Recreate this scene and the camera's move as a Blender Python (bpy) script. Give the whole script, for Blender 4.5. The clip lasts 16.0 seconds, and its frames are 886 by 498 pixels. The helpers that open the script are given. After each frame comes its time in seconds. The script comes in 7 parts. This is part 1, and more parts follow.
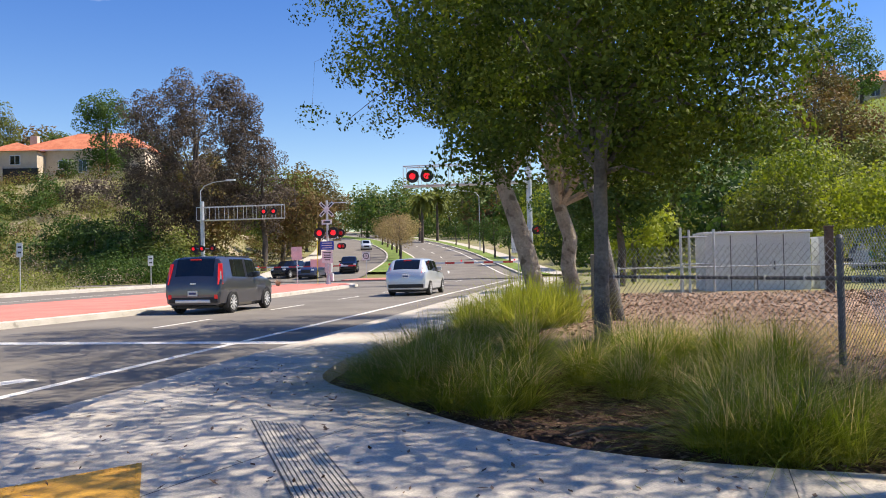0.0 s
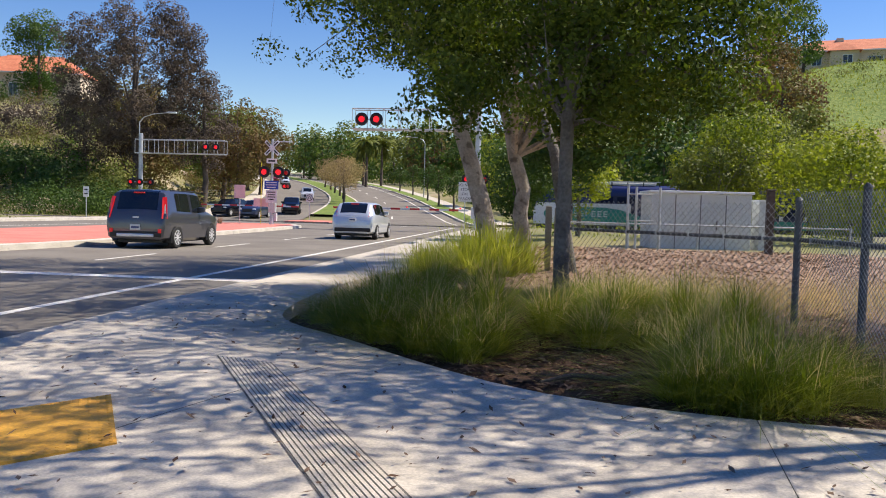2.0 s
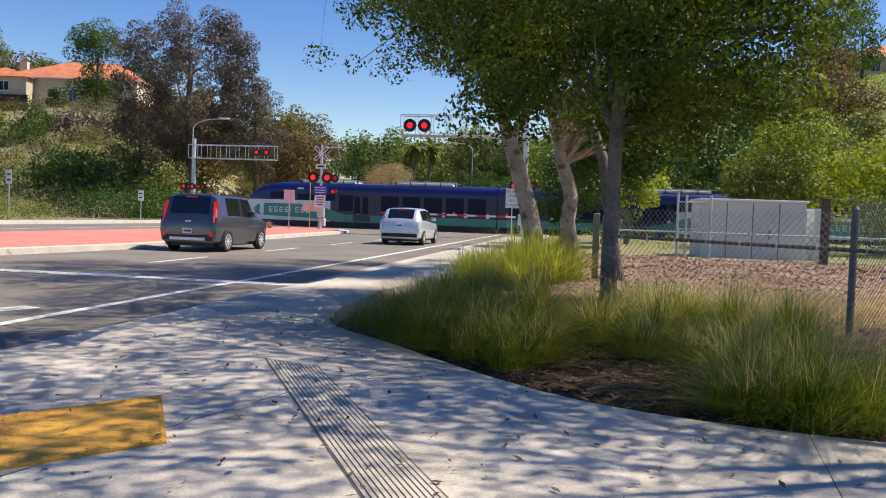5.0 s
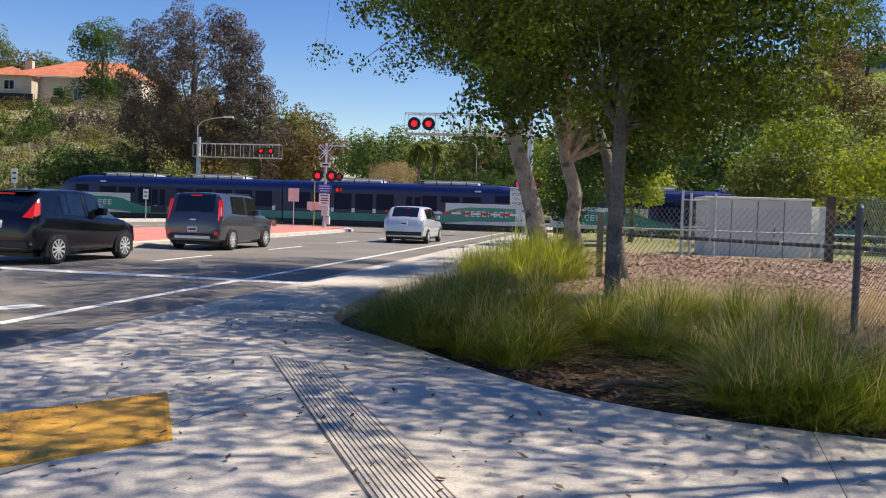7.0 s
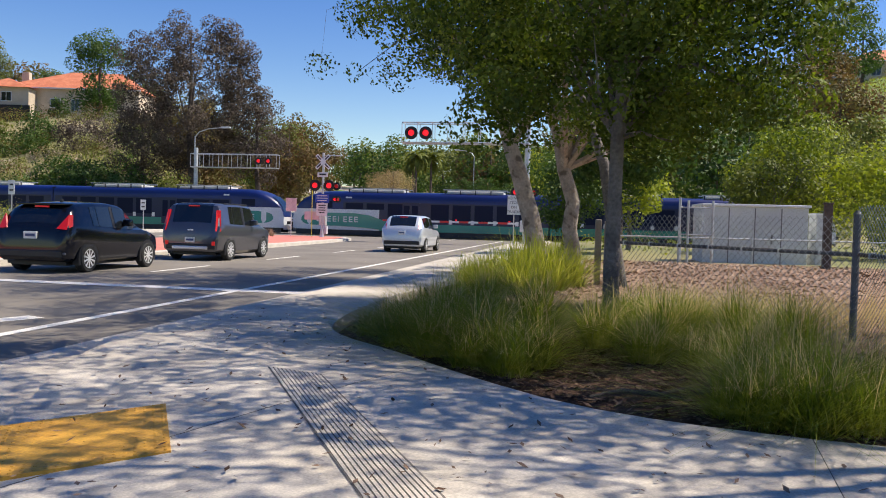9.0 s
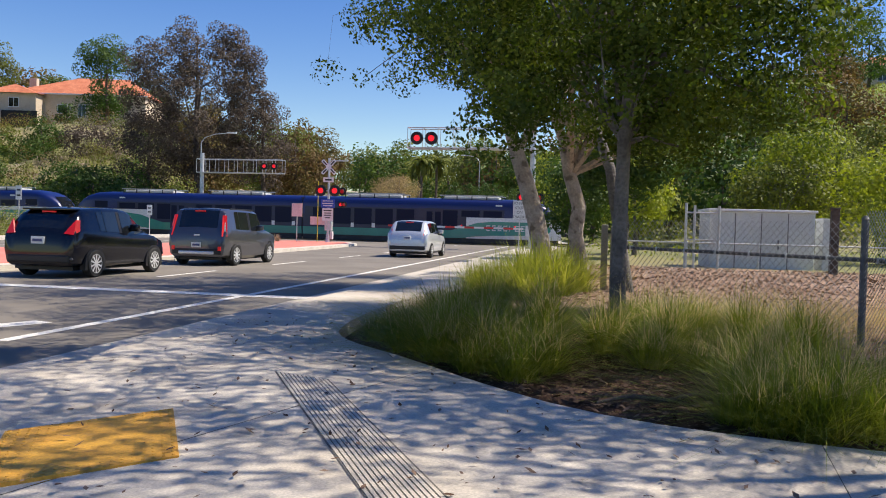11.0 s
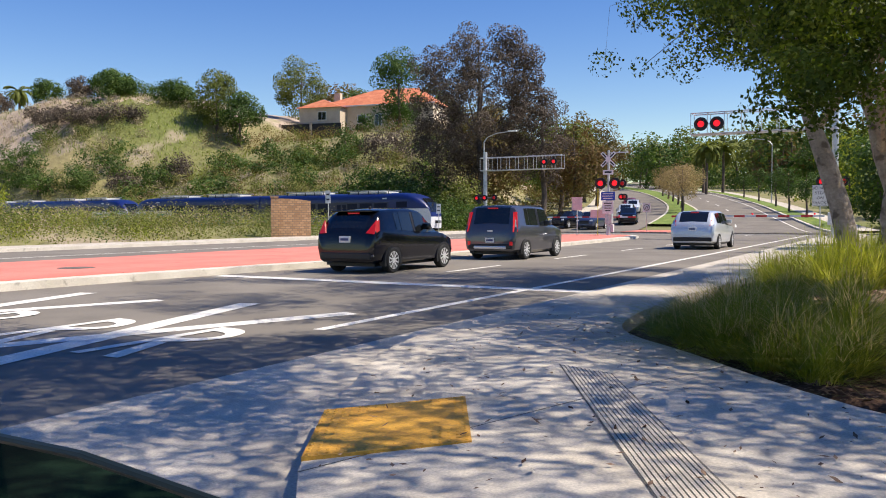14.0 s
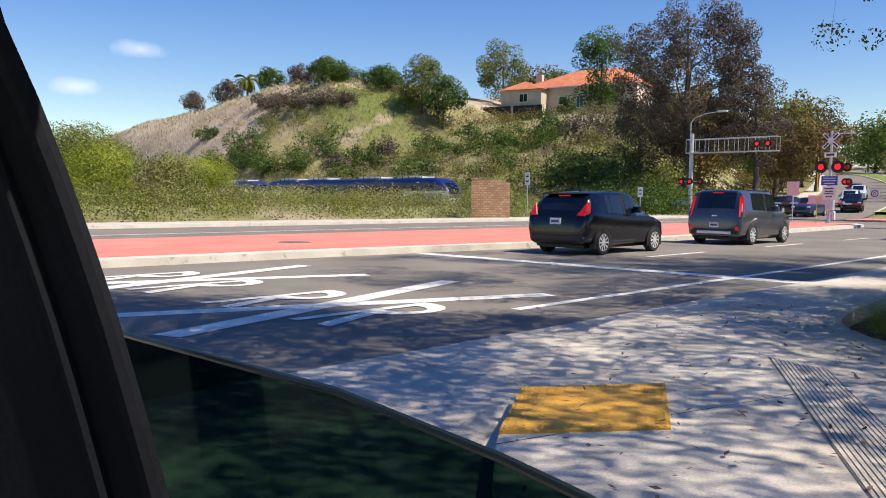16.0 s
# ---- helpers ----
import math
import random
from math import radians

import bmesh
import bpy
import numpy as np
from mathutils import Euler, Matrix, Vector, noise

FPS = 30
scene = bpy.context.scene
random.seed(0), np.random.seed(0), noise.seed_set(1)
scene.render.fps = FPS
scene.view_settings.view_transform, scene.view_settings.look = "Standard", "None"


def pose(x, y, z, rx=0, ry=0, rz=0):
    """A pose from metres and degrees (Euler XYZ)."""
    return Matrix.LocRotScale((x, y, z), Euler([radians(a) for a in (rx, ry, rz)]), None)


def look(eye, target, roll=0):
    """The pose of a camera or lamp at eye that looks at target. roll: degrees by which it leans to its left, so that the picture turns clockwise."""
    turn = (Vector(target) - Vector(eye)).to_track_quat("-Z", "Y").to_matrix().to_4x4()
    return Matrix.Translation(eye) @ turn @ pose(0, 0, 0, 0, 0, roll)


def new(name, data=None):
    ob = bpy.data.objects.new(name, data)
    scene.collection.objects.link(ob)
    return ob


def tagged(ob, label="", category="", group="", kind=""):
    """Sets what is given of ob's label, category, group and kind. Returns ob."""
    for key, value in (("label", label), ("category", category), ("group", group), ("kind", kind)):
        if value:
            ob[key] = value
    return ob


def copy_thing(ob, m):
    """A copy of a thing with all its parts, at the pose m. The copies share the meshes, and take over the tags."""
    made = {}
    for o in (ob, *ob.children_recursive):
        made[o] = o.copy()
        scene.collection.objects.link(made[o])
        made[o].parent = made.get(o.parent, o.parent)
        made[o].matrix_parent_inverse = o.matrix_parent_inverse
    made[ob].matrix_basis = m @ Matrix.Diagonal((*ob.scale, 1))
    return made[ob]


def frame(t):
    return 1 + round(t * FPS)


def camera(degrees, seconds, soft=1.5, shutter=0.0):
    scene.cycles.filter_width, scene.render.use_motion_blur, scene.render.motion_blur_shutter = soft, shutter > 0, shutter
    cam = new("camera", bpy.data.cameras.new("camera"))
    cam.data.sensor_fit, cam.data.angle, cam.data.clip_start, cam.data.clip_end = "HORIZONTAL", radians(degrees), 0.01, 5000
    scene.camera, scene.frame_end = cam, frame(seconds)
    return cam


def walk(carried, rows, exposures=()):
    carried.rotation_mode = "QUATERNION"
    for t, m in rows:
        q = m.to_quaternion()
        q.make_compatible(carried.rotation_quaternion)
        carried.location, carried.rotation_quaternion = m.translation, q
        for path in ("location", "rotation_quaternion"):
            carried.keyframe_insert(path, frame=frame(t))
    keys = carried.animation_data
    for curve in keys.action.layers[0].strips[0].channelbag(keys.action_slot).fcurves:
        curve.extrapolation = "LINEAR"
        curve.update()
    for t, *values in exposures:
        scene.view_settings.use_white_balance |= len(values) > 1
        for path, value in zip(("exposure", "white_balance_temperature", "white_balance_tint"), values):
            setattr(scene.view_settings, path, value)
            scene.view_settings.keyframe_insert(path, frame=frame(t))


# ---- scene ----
cam = camera(56.7, 16.0, soft=1.0)
# seconds, place in metres, yaw, pitch, roll in degrees
PATH = [
    (0, 0.270, 0.014, 1.359, 10.51, 0.98, 1.27),
    (0.5, -0.016, -0.006, 1.337, 9.06, 0.68, 0.26),
    (1, -0.003, 0.010, 1.335, 7.04, -0.97, -0.76),
    (1.5, -0.008, 0.025, 1.334, 6.39, -2.43, -1.04),
    (2, -0.009, 0.021, 1.329, 6.42, -2.70, -1.48),
    (2.5, -0.003, 0.014, 1.324, 6.89, -2.62, -1.52),
    (3, 0.000, 0.013, 1.325, 7.82, -2.70, -1.33),
    (3.5, -0.004, 0.005, 1.325, 8.60, -2.61, -1.67),
    (4, -0.005, 0.016, 1.333, 9.23, -2.53, -2.02),
    (6.5, -0.005, 0.007, 1.329, 9.98, -2.26, -1.85),
    (7, -0.000, 0.000, 1.330, 10.00, -2.50, -1.90),
    (7.5, -0.007, 0.013, 1.323, 9.82, -2.56, -1.92),
    (8, 0.001, 0.003, 1.336, 9.80, -2.34, -1.90),
    (8.5, -0.001, 0.004, 1.334, 9.74, -2.06, -1.99),
    (9, -0.004, 0.004, 1.333, 9.83, -1.88, -1.55),
    (11.5, -0.018, 0.001, 1.332, 10.35, -1.21, -1.47),
    (12, -0.003, -0.014, 1.336, 10.60, -0.83, -1.07),
    (12.5, -0.005, -0.014, 1.333, 12.01, -0.95, -0.95),
    (13, -0.002, -0.031, 1.341, 16.79, -1.66, -0.53),
    (13.5, -0.001, -0.042, 1.347, 23.11, -2.27, 0.02),
    (14, -0.004, -0.050, 1.343, 29.56, -2.22, 0.17),
    (14.5, -0.004, -0.065, 1.333, 35.78, -2.10, -0.68),
    (15, 0.006, -0.092, 1.331, 40.30, -2.99, -1.15),
    (15.5, 0.005, -0.096, 1.333, 42.36, -3.42, -0.86),
    (16, 0.004, -0.100, 1.332, 43.32, -3.52, -0.71)]
walk(cam, [(t, pose(x, y, z, 90 + p, r, w)) for t, x, y, z, w, p, r in PATH], [(0.0, 0.70), (1.5, 0.54), (16.0, 0.54)])

# ---- sky and sun ----
SUN_TO = Vector((0.82, 0.30, 1.22)).normalized()
world = bpy.data.worlds.new("sky")
scene.world = world
world.use_nodes = True
wn, wl = world.node_tree.nodes, world.node_tree.links
bg = wn["Background"]
sky = wn.new("ShaderNodeTexSky")
sky.sky_type = "NISHITA"
sky.sun_disc = False
sky.sun_elevation = math.asin(SUN_TO.z)
sky.sun_rotation = math.atan2(SUN_TO.x, SUN_TO.y)
sky.altitude, sky.air_density, sky.dust_density, sky.ozone_density = 600, 1.15, 0.05, 1.0
# small fair-weather clouds low over the hill
geo = wn.new("ShaderNodeTexCoord")
cloud_noise = wn.new("ShaderNodeTexNoise")
cloud_noise.inputs["Scale"].default_value = 26
cloud_noise.inputs["Detail"].default_value = 5
wl.new(geo.outputs["Generated"], cloud_noise.inputs["Vector"])
cloud_sum = None
for cd, stretch in (((-0.915, 0.386, 0.117), 40), ((-0.882, 0.443, 0.162), 36), ((-0.518, 0.80, 0.30), 46)):
    vm = wn.new("ShaderNodeVectorMath")
    vm.operation = "SUBTRACT"
    vm.inputs[1].default_value = Vector(cd).normalized()
    wl.new(geo.outputs["Generated"], vm.inputs[0])
    sc = wn.new("ShaderNodeVectorMath")
    sc.operation = "MULTIPLY"
    sc.inputs[1].default_value = (stretch * 0.75, stretch * 0.75, stretch * 2.0)
    wl.new(vm.outputs[0], sc.inputs[0])
    ln = wn.new("ShaderNodeVectorMath")
    ln.operation = "LENGTH"
    wl.new(sc.outputs[0], ln.inputs[0])
    add = wn.new("ShaderNodeMath")
    add.operation = "MULTIPLY_ADD"
    wl.new(cloud_noise.outputs["Fac"], add.inputs[0])
    add.inputs[1].default_value = 1.3
    wl.new(ln.outputs["Value"], add.inputs[2])
    mr = wn.new("ShaderNodeMapRange")
    mr.inputs["From Min"].default_value, mr.inputs["From Max"].default_value = 1.5, 0.75
    wl.new(add.outputs[0], mr.inputs["Value"])
    if cloud_sum is None:
        cloud_sum = mr.outputs[0]
    else:
        mx = wn.new("ShaderNodeMath")
        mx.operation = "MAXIMUM"
        wl.new(cloud_sum, mx.inputs[0])
        wl.new(mr.outputs[0], mx.inputs[1])
        cloud_sum = mx.outputs[0]
fade = wn.new("ShaderNodeMath")
fade.operation = "MULTIPLY"
fade.inputs[1].default_value = 0.45
wl.new(cloud_sum, fade.inputs[0])
cmix = wn.new("ShaderNodeMixRGB")
cmix.inputs[2].default_value = (9.0, 9.0, 9.3, 1)
wl.new(fade.outputs[0], cmix.inputs[0])
rich = wn.new("ShaderNodeHueSaturation")
rich.inputs["Saturation"].default_value = 1.42
rich.inputs["Hue"].default_value = 0.520
wl.new(sky.outputs[0], rich.inputs["Color"])
wl.new(rich.outputs[0], cmix.inputs[1])
wl.new(cmix.outputs[0], bg.inputs["Color"])
bg.inputs["Strength"].default_value = 0.097

sun = new("sun", bpy.data.lights.new("sun", "SUN"))
sun.data.energy, sun.data.angle, sun.data.color = 5.0, radians(0.55), (1.0, 0.90, 0.755)
sun.matrix_world = look(SUN_TO * 60, (0, 0, 0))


# ---- materials ----
def principled(name, color, rough=0.6, metal=0.0, coat=0.0, spec=0.5):
    m = bpy.data.materials.new(name)
    m.use_nodes = True
    b = m.node_tree.nodes["Principled BSDF"]
    b.inputs["Base Color"].default_value = (*color, 1)
    b.inputs["Roughness"].default_value = rough
    b.inputs["Metallic"].default_value = metal
    b.inputs["Coat Weight"].default_value = coat
    b.inputs["Specular IOR Level"].default_value = spec
    return m


def noisy(name, c1, c2, scale=4.0, fine=60.0, rough=0.8, metal=0.0, bump=0.3, depth=0.01, spots=None, per_object=0.0, coat=0.0, lo=0.35, hi=0.65, spec=0.5):
    """A surface with large patches from c1 to c2, fine grain, relief, and dark spots where asked."""
    m = principled(name, c1, rough, metal, coat, spec)
    n, l = m.node_tree.nodes, m.node_tree.links
    b = n["Principled BSDF"]
    tc = n.new("ShaderNodeTexCoord")
    big, small = n.new("ShaderNodeTexNoise"), n.new("ShaderNodeTexNoise")
    for node, s, d in ((big, scale, 5), (small, fine, 3)):
        node.inputs["Scale"].default_value, node.inputs["Detail"].default_value = s, d
        l.new(tc.outputs["Object"], node.inputs["Vector"])
    ramp = n.new("ShaderNodeMapRange")
    ramp.inputs["From Min"].default_value, ramp.inputs["From Max"].default_value = lo, hi
    l.new(big.outputs["Fac"], ramp.inputs["Value"])
    mix = n.new("ShaderNodeMixRGB")
    mix.inputs[1].default_value, mix.inputs[2].default_value = (*c1, 1), (*c2, 1)
    l.new(ramp.outputs[0], mix.inputs[0])
    grain = n.new("ShaderNodeMapRange")
    grain.inputs["From Min"].default_value, grain.inputs["From Max"].default_value = 0.25, 0.75
    grain.inputs["To Min"].default_value, grain.inputs["To Max"].default_value = 0.75, 1.2
    l.new(small.outputs["Fac"], grain.inputs["Value"])
    mul = n.new("ShaderNodeVectorMath")
    mul.operation = "SCALE"
    l.new(mix.outputs[0], mul.inputs[0])
    l.new(grain.outputs[0], mul.inputs["Scale"])
    out = mul.outputs[0]
    if per_object:
        info = n.new("ShaderNodeObjectInfo")
        pr = n.new("ShaderNodeMapRange")
        pr.inputs["To Min"].default_value, pr.inputs["To Max"].default_value = 1 - per_object, 1 + per_object
        l.new(info.outputs["Random"], pr.inputs["Value"])
        mo = n.new("ShaderNodeVectorMath")
        mo.operation = "SCALE"
        l.new(out, mo.inputs[0])
        l.new(pr.outputs[0], mo.inputs["Scale"])
        out = mo.outputs[0]
    if spots:
        sp = n.new("ShaderNodeTexNoise")
        sp.inputs["Scale"].default_value, sp.inputs["Detail"].default_value = spots[0], 4
        l.new(tc.outputs["Object"], sp.inputs["Vector"])
        sr = n.new("ShaderNodeMapRange")
        sr.inputs["From Min"].default_value, sr.inputs["From Max"].default_value = spots[2], spots[2] + 0.1
        sr.inputs["To Max"].default_value = spots[3]
        l.new(sp.outputs["Fac"], sr.inputs["Value"])
        sm = n.new("ShaderNodeMixRGB")
        sm.inputs[2].default_value = (*spots[1], 1)
        l.new(sr.outputs[0], sm.inputs[0])
        l.new(out, sm.inputs[1])
        out = sm.outputs[0]
    l.new(out, b.inputs["Base Color"])
    if bump:
        bp = n.new("ShaderNodeBump")
        bp.inputs["Strength"].default_value, bp.inputs["Distance"].default_value = bump, depth
        l.new(small.outputs["Fac"], bp.inputs["Height"])
        l.new(bp.outputs[0], b.inputs["Normal"])
    return m


def leafy(name, colors, rough=0.55, through_light=0.35, patch=0.22, spec=0.22):
    """Leaves: each island takes its own tone between the given colours; some light passes through."""
    m = principled(name, colors[0], rough, spec=spec)
    n, l = m.node_tree.nodes, m.node_tree.links
    b = n["Principled BSDF"]
    g = n.new("ShaderNodeNewGeometry")
    cr = n.new("ShaderNodeValToRGB")
    e = cr.color_ramp.elements
    while len(e) < len(colors):
        e.new(0.5)
    for i, c in enumerate(colors):
        e[i].position, e[i].color = i / (len(colors) - 1), (*c, 1)
    tc, pn = n.new("ShaderNodeTexCoord"), n.new("ShaderNodeTexNoise")
    pn.inputs["Scale"].default_value, pn.inputs["Detail"].default_value = patch, 3
    l.new(tc.outputs["Object"], pn.inputs["Vector"])
    pm, am = n.new("ShaderNodeMapRange"), n.new("ShaderNodeMath")
    pm.inputs["From Min"].default_value, pm.inputs["From Max"].default_value = 0.3, 0.7
    pm.inputs["To Min"].default_value, pm.inputs["To Max"].default_value = 0.0, 0.72
    l.new(pn.outputs["Fac"], pm.inputs["Value"])
    am.operation = "MULTIPLY_ADD"
    am.inputs[1].default_value = 0.28
    l.new(g.outputs["Random Per Island"], am.inputs[0])
    l.new(pm.outputs[0], am.inputs[2])
    l.new(am.outputs[0], cr.inputs[0])
    l.new(cr.outputs[0], b.inputs["Base Color"])
    tr = n.new("ShaderNodeBsdfTranslucent")
    hs = n.new("ShaderNodeHueSaturation")
    hs.inputs["Value"].default_value, hs.inputs["Saturation"].default_value = 1.5, 1.1
    l.new(cr.outputs[0], hs.inputs["Color"])
    l.new(hs.outputs[0], tr.inputs["Color"])
    mx = n.new("ShaderNodeMixShader")
    mx.inputs[0].default_value = through_light
    l.new(b.outputs[0], mx.inputs[1])
    l.new(tr.outputs[0], mx.inputs[2])
    l.new(mx.outputs[0], n["Material Output"].inputs["Surface"])
    return m


def glowing(name, color, strength):
    m = principled(name, color, 0.35)
    b = m.node_tree.nodes["Principled BSDF"]
    b.inputs["Emission Color"].default_value = (*color, 1)
    b.inputs["Emission Strength"].default_value = strength
    return m


ASPHALT = noisy("asphalt", (0.178, 0.160, 0.138), (0.228, 0.206, 0.178), 0.5, 90, 0.9, bump=0.12, depth=0.001, spots=(0.9, (0.13, 0.12, 0.108), 0.62, 0.5), spec=0.12)
CONCRETE = noisy("concrete", (0.47, 0.42, 0.35), (0.57, 0.52, 0.45), 1.2, 70, 0.85, bump=0.10, depth=0.001, spots=(3.0, (0.29, 0.255, 0.215), 0.60, 0.5), spec=0.12)
KERB = noisy("kerb_concrete", (0.53, 0.485, 0.415), (0.64, 0.595, 0.52), 1.5, 60, 0.85, bump=0.12, depth=0.0015, spots=(5.0, (0.24, 0.22, 0.19), 0.62, 0.6), spec=0.12)
JOINT = noisy("joint_dirt", (0.10, 0.09, 0.08), (0.16, 0.14, 0.12), 8, 80, 0.95)
RED_PAVING = noisy("red_paving", (0.62, 0.20, 0.16), (0.67, 0.25, 0.20), 0.7, 50, 0.85, bump=0.12, depth=0.0015, spots=(1.6, (0.33, 0.125, 0.10), 0.64, 0.5), spec=0.12)
PAINT = noisy("road_paint", (0.71, 0.68, 0.62), (0.80, 0.77, 0.71), 2.0, 50, 0.7, bump=0.08, depth=0.001, spots=(9.0, (0.32, 0.30, 0.27), 0.62, 0.6), spec=0.12)
YELLOW_PAD = noisy("yellow_pad", (0.50, 0.25, 0.025), (0.58, 0.31, 0.035), 3, 50, 0.7, bump=0.2, depth=0.002, spots=(7.0, (0.28, 0.15, 0.03), 0.58, 0.7))
# front of the bed: deeper brown, with the bed's shade put into the colour
SHADED_MULCH = noisy("dark_mulch", (0.055, 0.032, 0.022), (0.13, 0.08, 0.055), 2.5, 26, 0.95, bump=1.0, depth=0.04, spots=(14, (0.24, 0.16, 0.11), 0.60, 0.8), spec=0.12)
MULCH = noisy("mulch", (0.16, 0.10, 0.07), (0.36, 0.25, 0.18), 2.0, 26, 0.95, bump=1.0, depth=0.04, spots=(14, (0.40, 0.29, 0.21), 0.58, 0.8), spec=0.12)
# front-bed chips darkened to go with its shade; fallen leaves reuse this
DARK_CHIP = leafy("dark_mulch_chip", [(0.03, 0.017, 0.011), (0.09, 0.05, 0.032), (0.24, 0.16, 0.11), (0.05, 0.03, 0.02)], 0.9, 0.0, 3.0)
CHIP = leafy("mulch_chip", [(0.07, 0.04, 0.025), (0.26, 0.16, 0.10), (0.46, 0.33, 0.24), (0.15, 0.09, 0.055)], 0.9, 0.0)
BALLAST = noisy("ballast", (0.20, 0.17, 0.15), (0.34, 0.30, 0.27), 1.0, 14, 0.95, bump=1.0, depth=0.06)
RAIL = noisy("rail_steel", (0.20, 0.16, 0.13), (0.30, 0.26, 0.23), 3, 40, 0.45, 0.8)
GALV = noisy("galvanised_steel", (0.46, 0.47, 0.48), (0.60, 0.61, 0.62), 3, 60, 0.45, 0.5, bump=0.05)
WIRE = noisy("weathered_wire", (0.34, 0.34, 0.33), (0.50, 0.50, 0.49), 4, 90, 0.55, 0.6, bump=0.1)
POST_DARK = noisy("weathered_post", (0.10, 0.10, 0.11), (0.17, 0.17, 0.18), 5, 60, 0.6, 0.4, bump=0.15)
WHITE_STEEL = noisy("white_steel", (0.70, 0.71, 0.72), (0.78, 0.79, 0.80), 1.2, 40, 0.5, bump=0.05)
CABINET = noisy("cabinet_paint", (0.55, 0.57, 0.58), (0.66, 0.68, 0.68), 0.7, 30, 0.55, bump=0.1, spots=(2.5, (0.40, 0.40, 0.39), 0.64, 0.4))
BLACK = principled("black_plastic", (0.012, 0.012, 0.014), 0.5)
RUBBER = noisy("tyre_rubber", (0.012, 0.012, 0.012), (0.022, 0.022, 0.022), 12, 80, 0.85)
RIM = principled("alloy", (0.70, 0.71, 0.73), 0.3, 0.35)
RED_LENS = glowing("red_signal_lens", (0.75, 0.008, 0.02), 0.75)
RED_DIM = glowing("dim_red_lens", (0.35, 0.01, 0.015), 0.35)
# only for the bumper reflectors, which are no lamps: a faint painted-in glow
REFLECTOR_GLOW = glowing("tail_lamp", (0.55, 0.012, 0.012), 0.25)
BRAKE = glowing("brake_lamp", (0.45, 0.008, 0.01), 0.30)
SIGN_WHITE = noisy("sign_white", (0.70, 0.70, 0.68), (0.78, 0.78, 0.76), 4, 50, 0.5, bump=0)
SIGN_PINK = noisy("pale_red_panel", (0.72, 0.52, 0.50), (0.78, 0.60, 0.58), 3, 50, 0.55, bump=0)
SIGN_BLUE = principled("sign_blue", (0.02, 0.06, 0.38), 0.45)
SIGN_INK = principled("sign_ink", (0.03, 0.03, 0.03), 0.6)
SIGN_YELLOW = principled("sign_yellow", (0.72, 0.60, 0.04), 0.5)
GATE_RED = principled("gate_red", (0.55, 0.03, 0.03), 0.5)
TRAIN_BLUE = noisy("train_blue", (0.003, 0.012, 0.095), (0.004, 0.015, 0.11), 0.5, 30, 0.4, bump=0, coat=0.1)
TRAIN_WHITE = noisy("train_white", (0.60, 0.61, 0.64), (0.68, 0.69, 0.71), 0.6, 20, 0.35, bump=0, coat=0.3)
TRAIN_TEAL = noisy("train_teal", (0.012, 0.20, 0.17), (0.016, 0.24, 0.20), 0.5, 30, 0.3, bump=0, coat=0.4)
TRAIN_DARK = noisy("train_underframe", (0.02, 0.02, 0.022), (0.045, 0.042, 0.04), 1.5, 30, 0.7)
TRAIN_ROOF = noisy("train_roof_gear", (0.42, 0.42, 0.40), (0.55, 0.55, 0.52), 1.2, 20, 0.6)
TRAIN_GLASS = principled("train_window_glass", (0.004, 0.008, 0.032), 0.35, 0.0, 0.0, 0.15)
GLASS_DARK = principled("dark_window_glass", (0.008, 0.010, 0.013), 0.06, 0.0, 0.0, 0.7)
STUCCO = noisy("stucco", (0.55, 0.45, 0.34), (0.62, 0.52, 0.40), 0.8, 12, 0.9, bump=0.3)
TERRACOTTA = noisy("terracotta", (0.50, 0.15, 0.07), (0.62, 0.22, 0.11), 0.8, 6, 0.8, bump=0.8, depth=0.05)
BARK_PALE = noisy("pale_bark", (0.27, 0.22, 0.17), (0.42, 0.36, 0.29), 2.2, 18, 0.9, bump=0.9, depth=0.03, spots=(5, (0.12, 0.095, 0.07), 0.56, 0.8), spec=0.12)
BARK_GREY = noisy("grey_bark", (0.12, 0.11, 0.10), (0.22, 0.20, 0.18), 3, 24, 0.9, bump=0.9, depth=0.025, spots=(6, (0.06, 0.055, 0.05), 0.58, 0.7), spec=0.12)
BARK_DARK = noisy("dark_bark", (0.07, 0.055, 0.045), (0.14, 0.11, 0.09), 1.5, 12, 0.95, bump=0.8, depth=0.04)
LEAF_NEAR = leafy("near_leaves", [(0.020, 0.038, 0.008), (0.050, 0.080, 0.012), (0.10, 0.14, 0.018), (0.24, 0.28, 0.04)], 0.62, 0.34, 0.9)
LEAF_OLIVE = leafy("olive_leaves", [(0.06, 0.075, 0.02), (0.13, 0.15, 0.03), (0.22, 0.24, 0.05)], 0.6, 0.3)
LEAF_PURPLE = leafy("dry_gum_leaves", [(0.034, 0.028, 0.022), (0.072, 0.056, 0.042), (0.135, 0.105, 0.080), (0.085, 0.082, 0.052)], 0.65, 0.2)
LEAF_RUST = leafy("rusty_leaves", [(0.08, 0.05, 0.025), (0.16, 0.10, 0.04), (0.13, 0.12, 0.035), (0.22, 0.14, 0.06)], 0.65, 0.25)
LEAF_DEEP = leafy("deep_green_leaves", [(0.03, 0.055, 0.014), (0.06, 0.105, 0.02), (0.11, 0.165, 0.03)], 0.55, 0.3)
LEAF_BRIGHT = leafy("bright_leaves", [(0.10, 0.14, 0.018), (0.23, 0.27, 0.035), (0.38, 0.39, 0.07)], 0.55, 0.4)
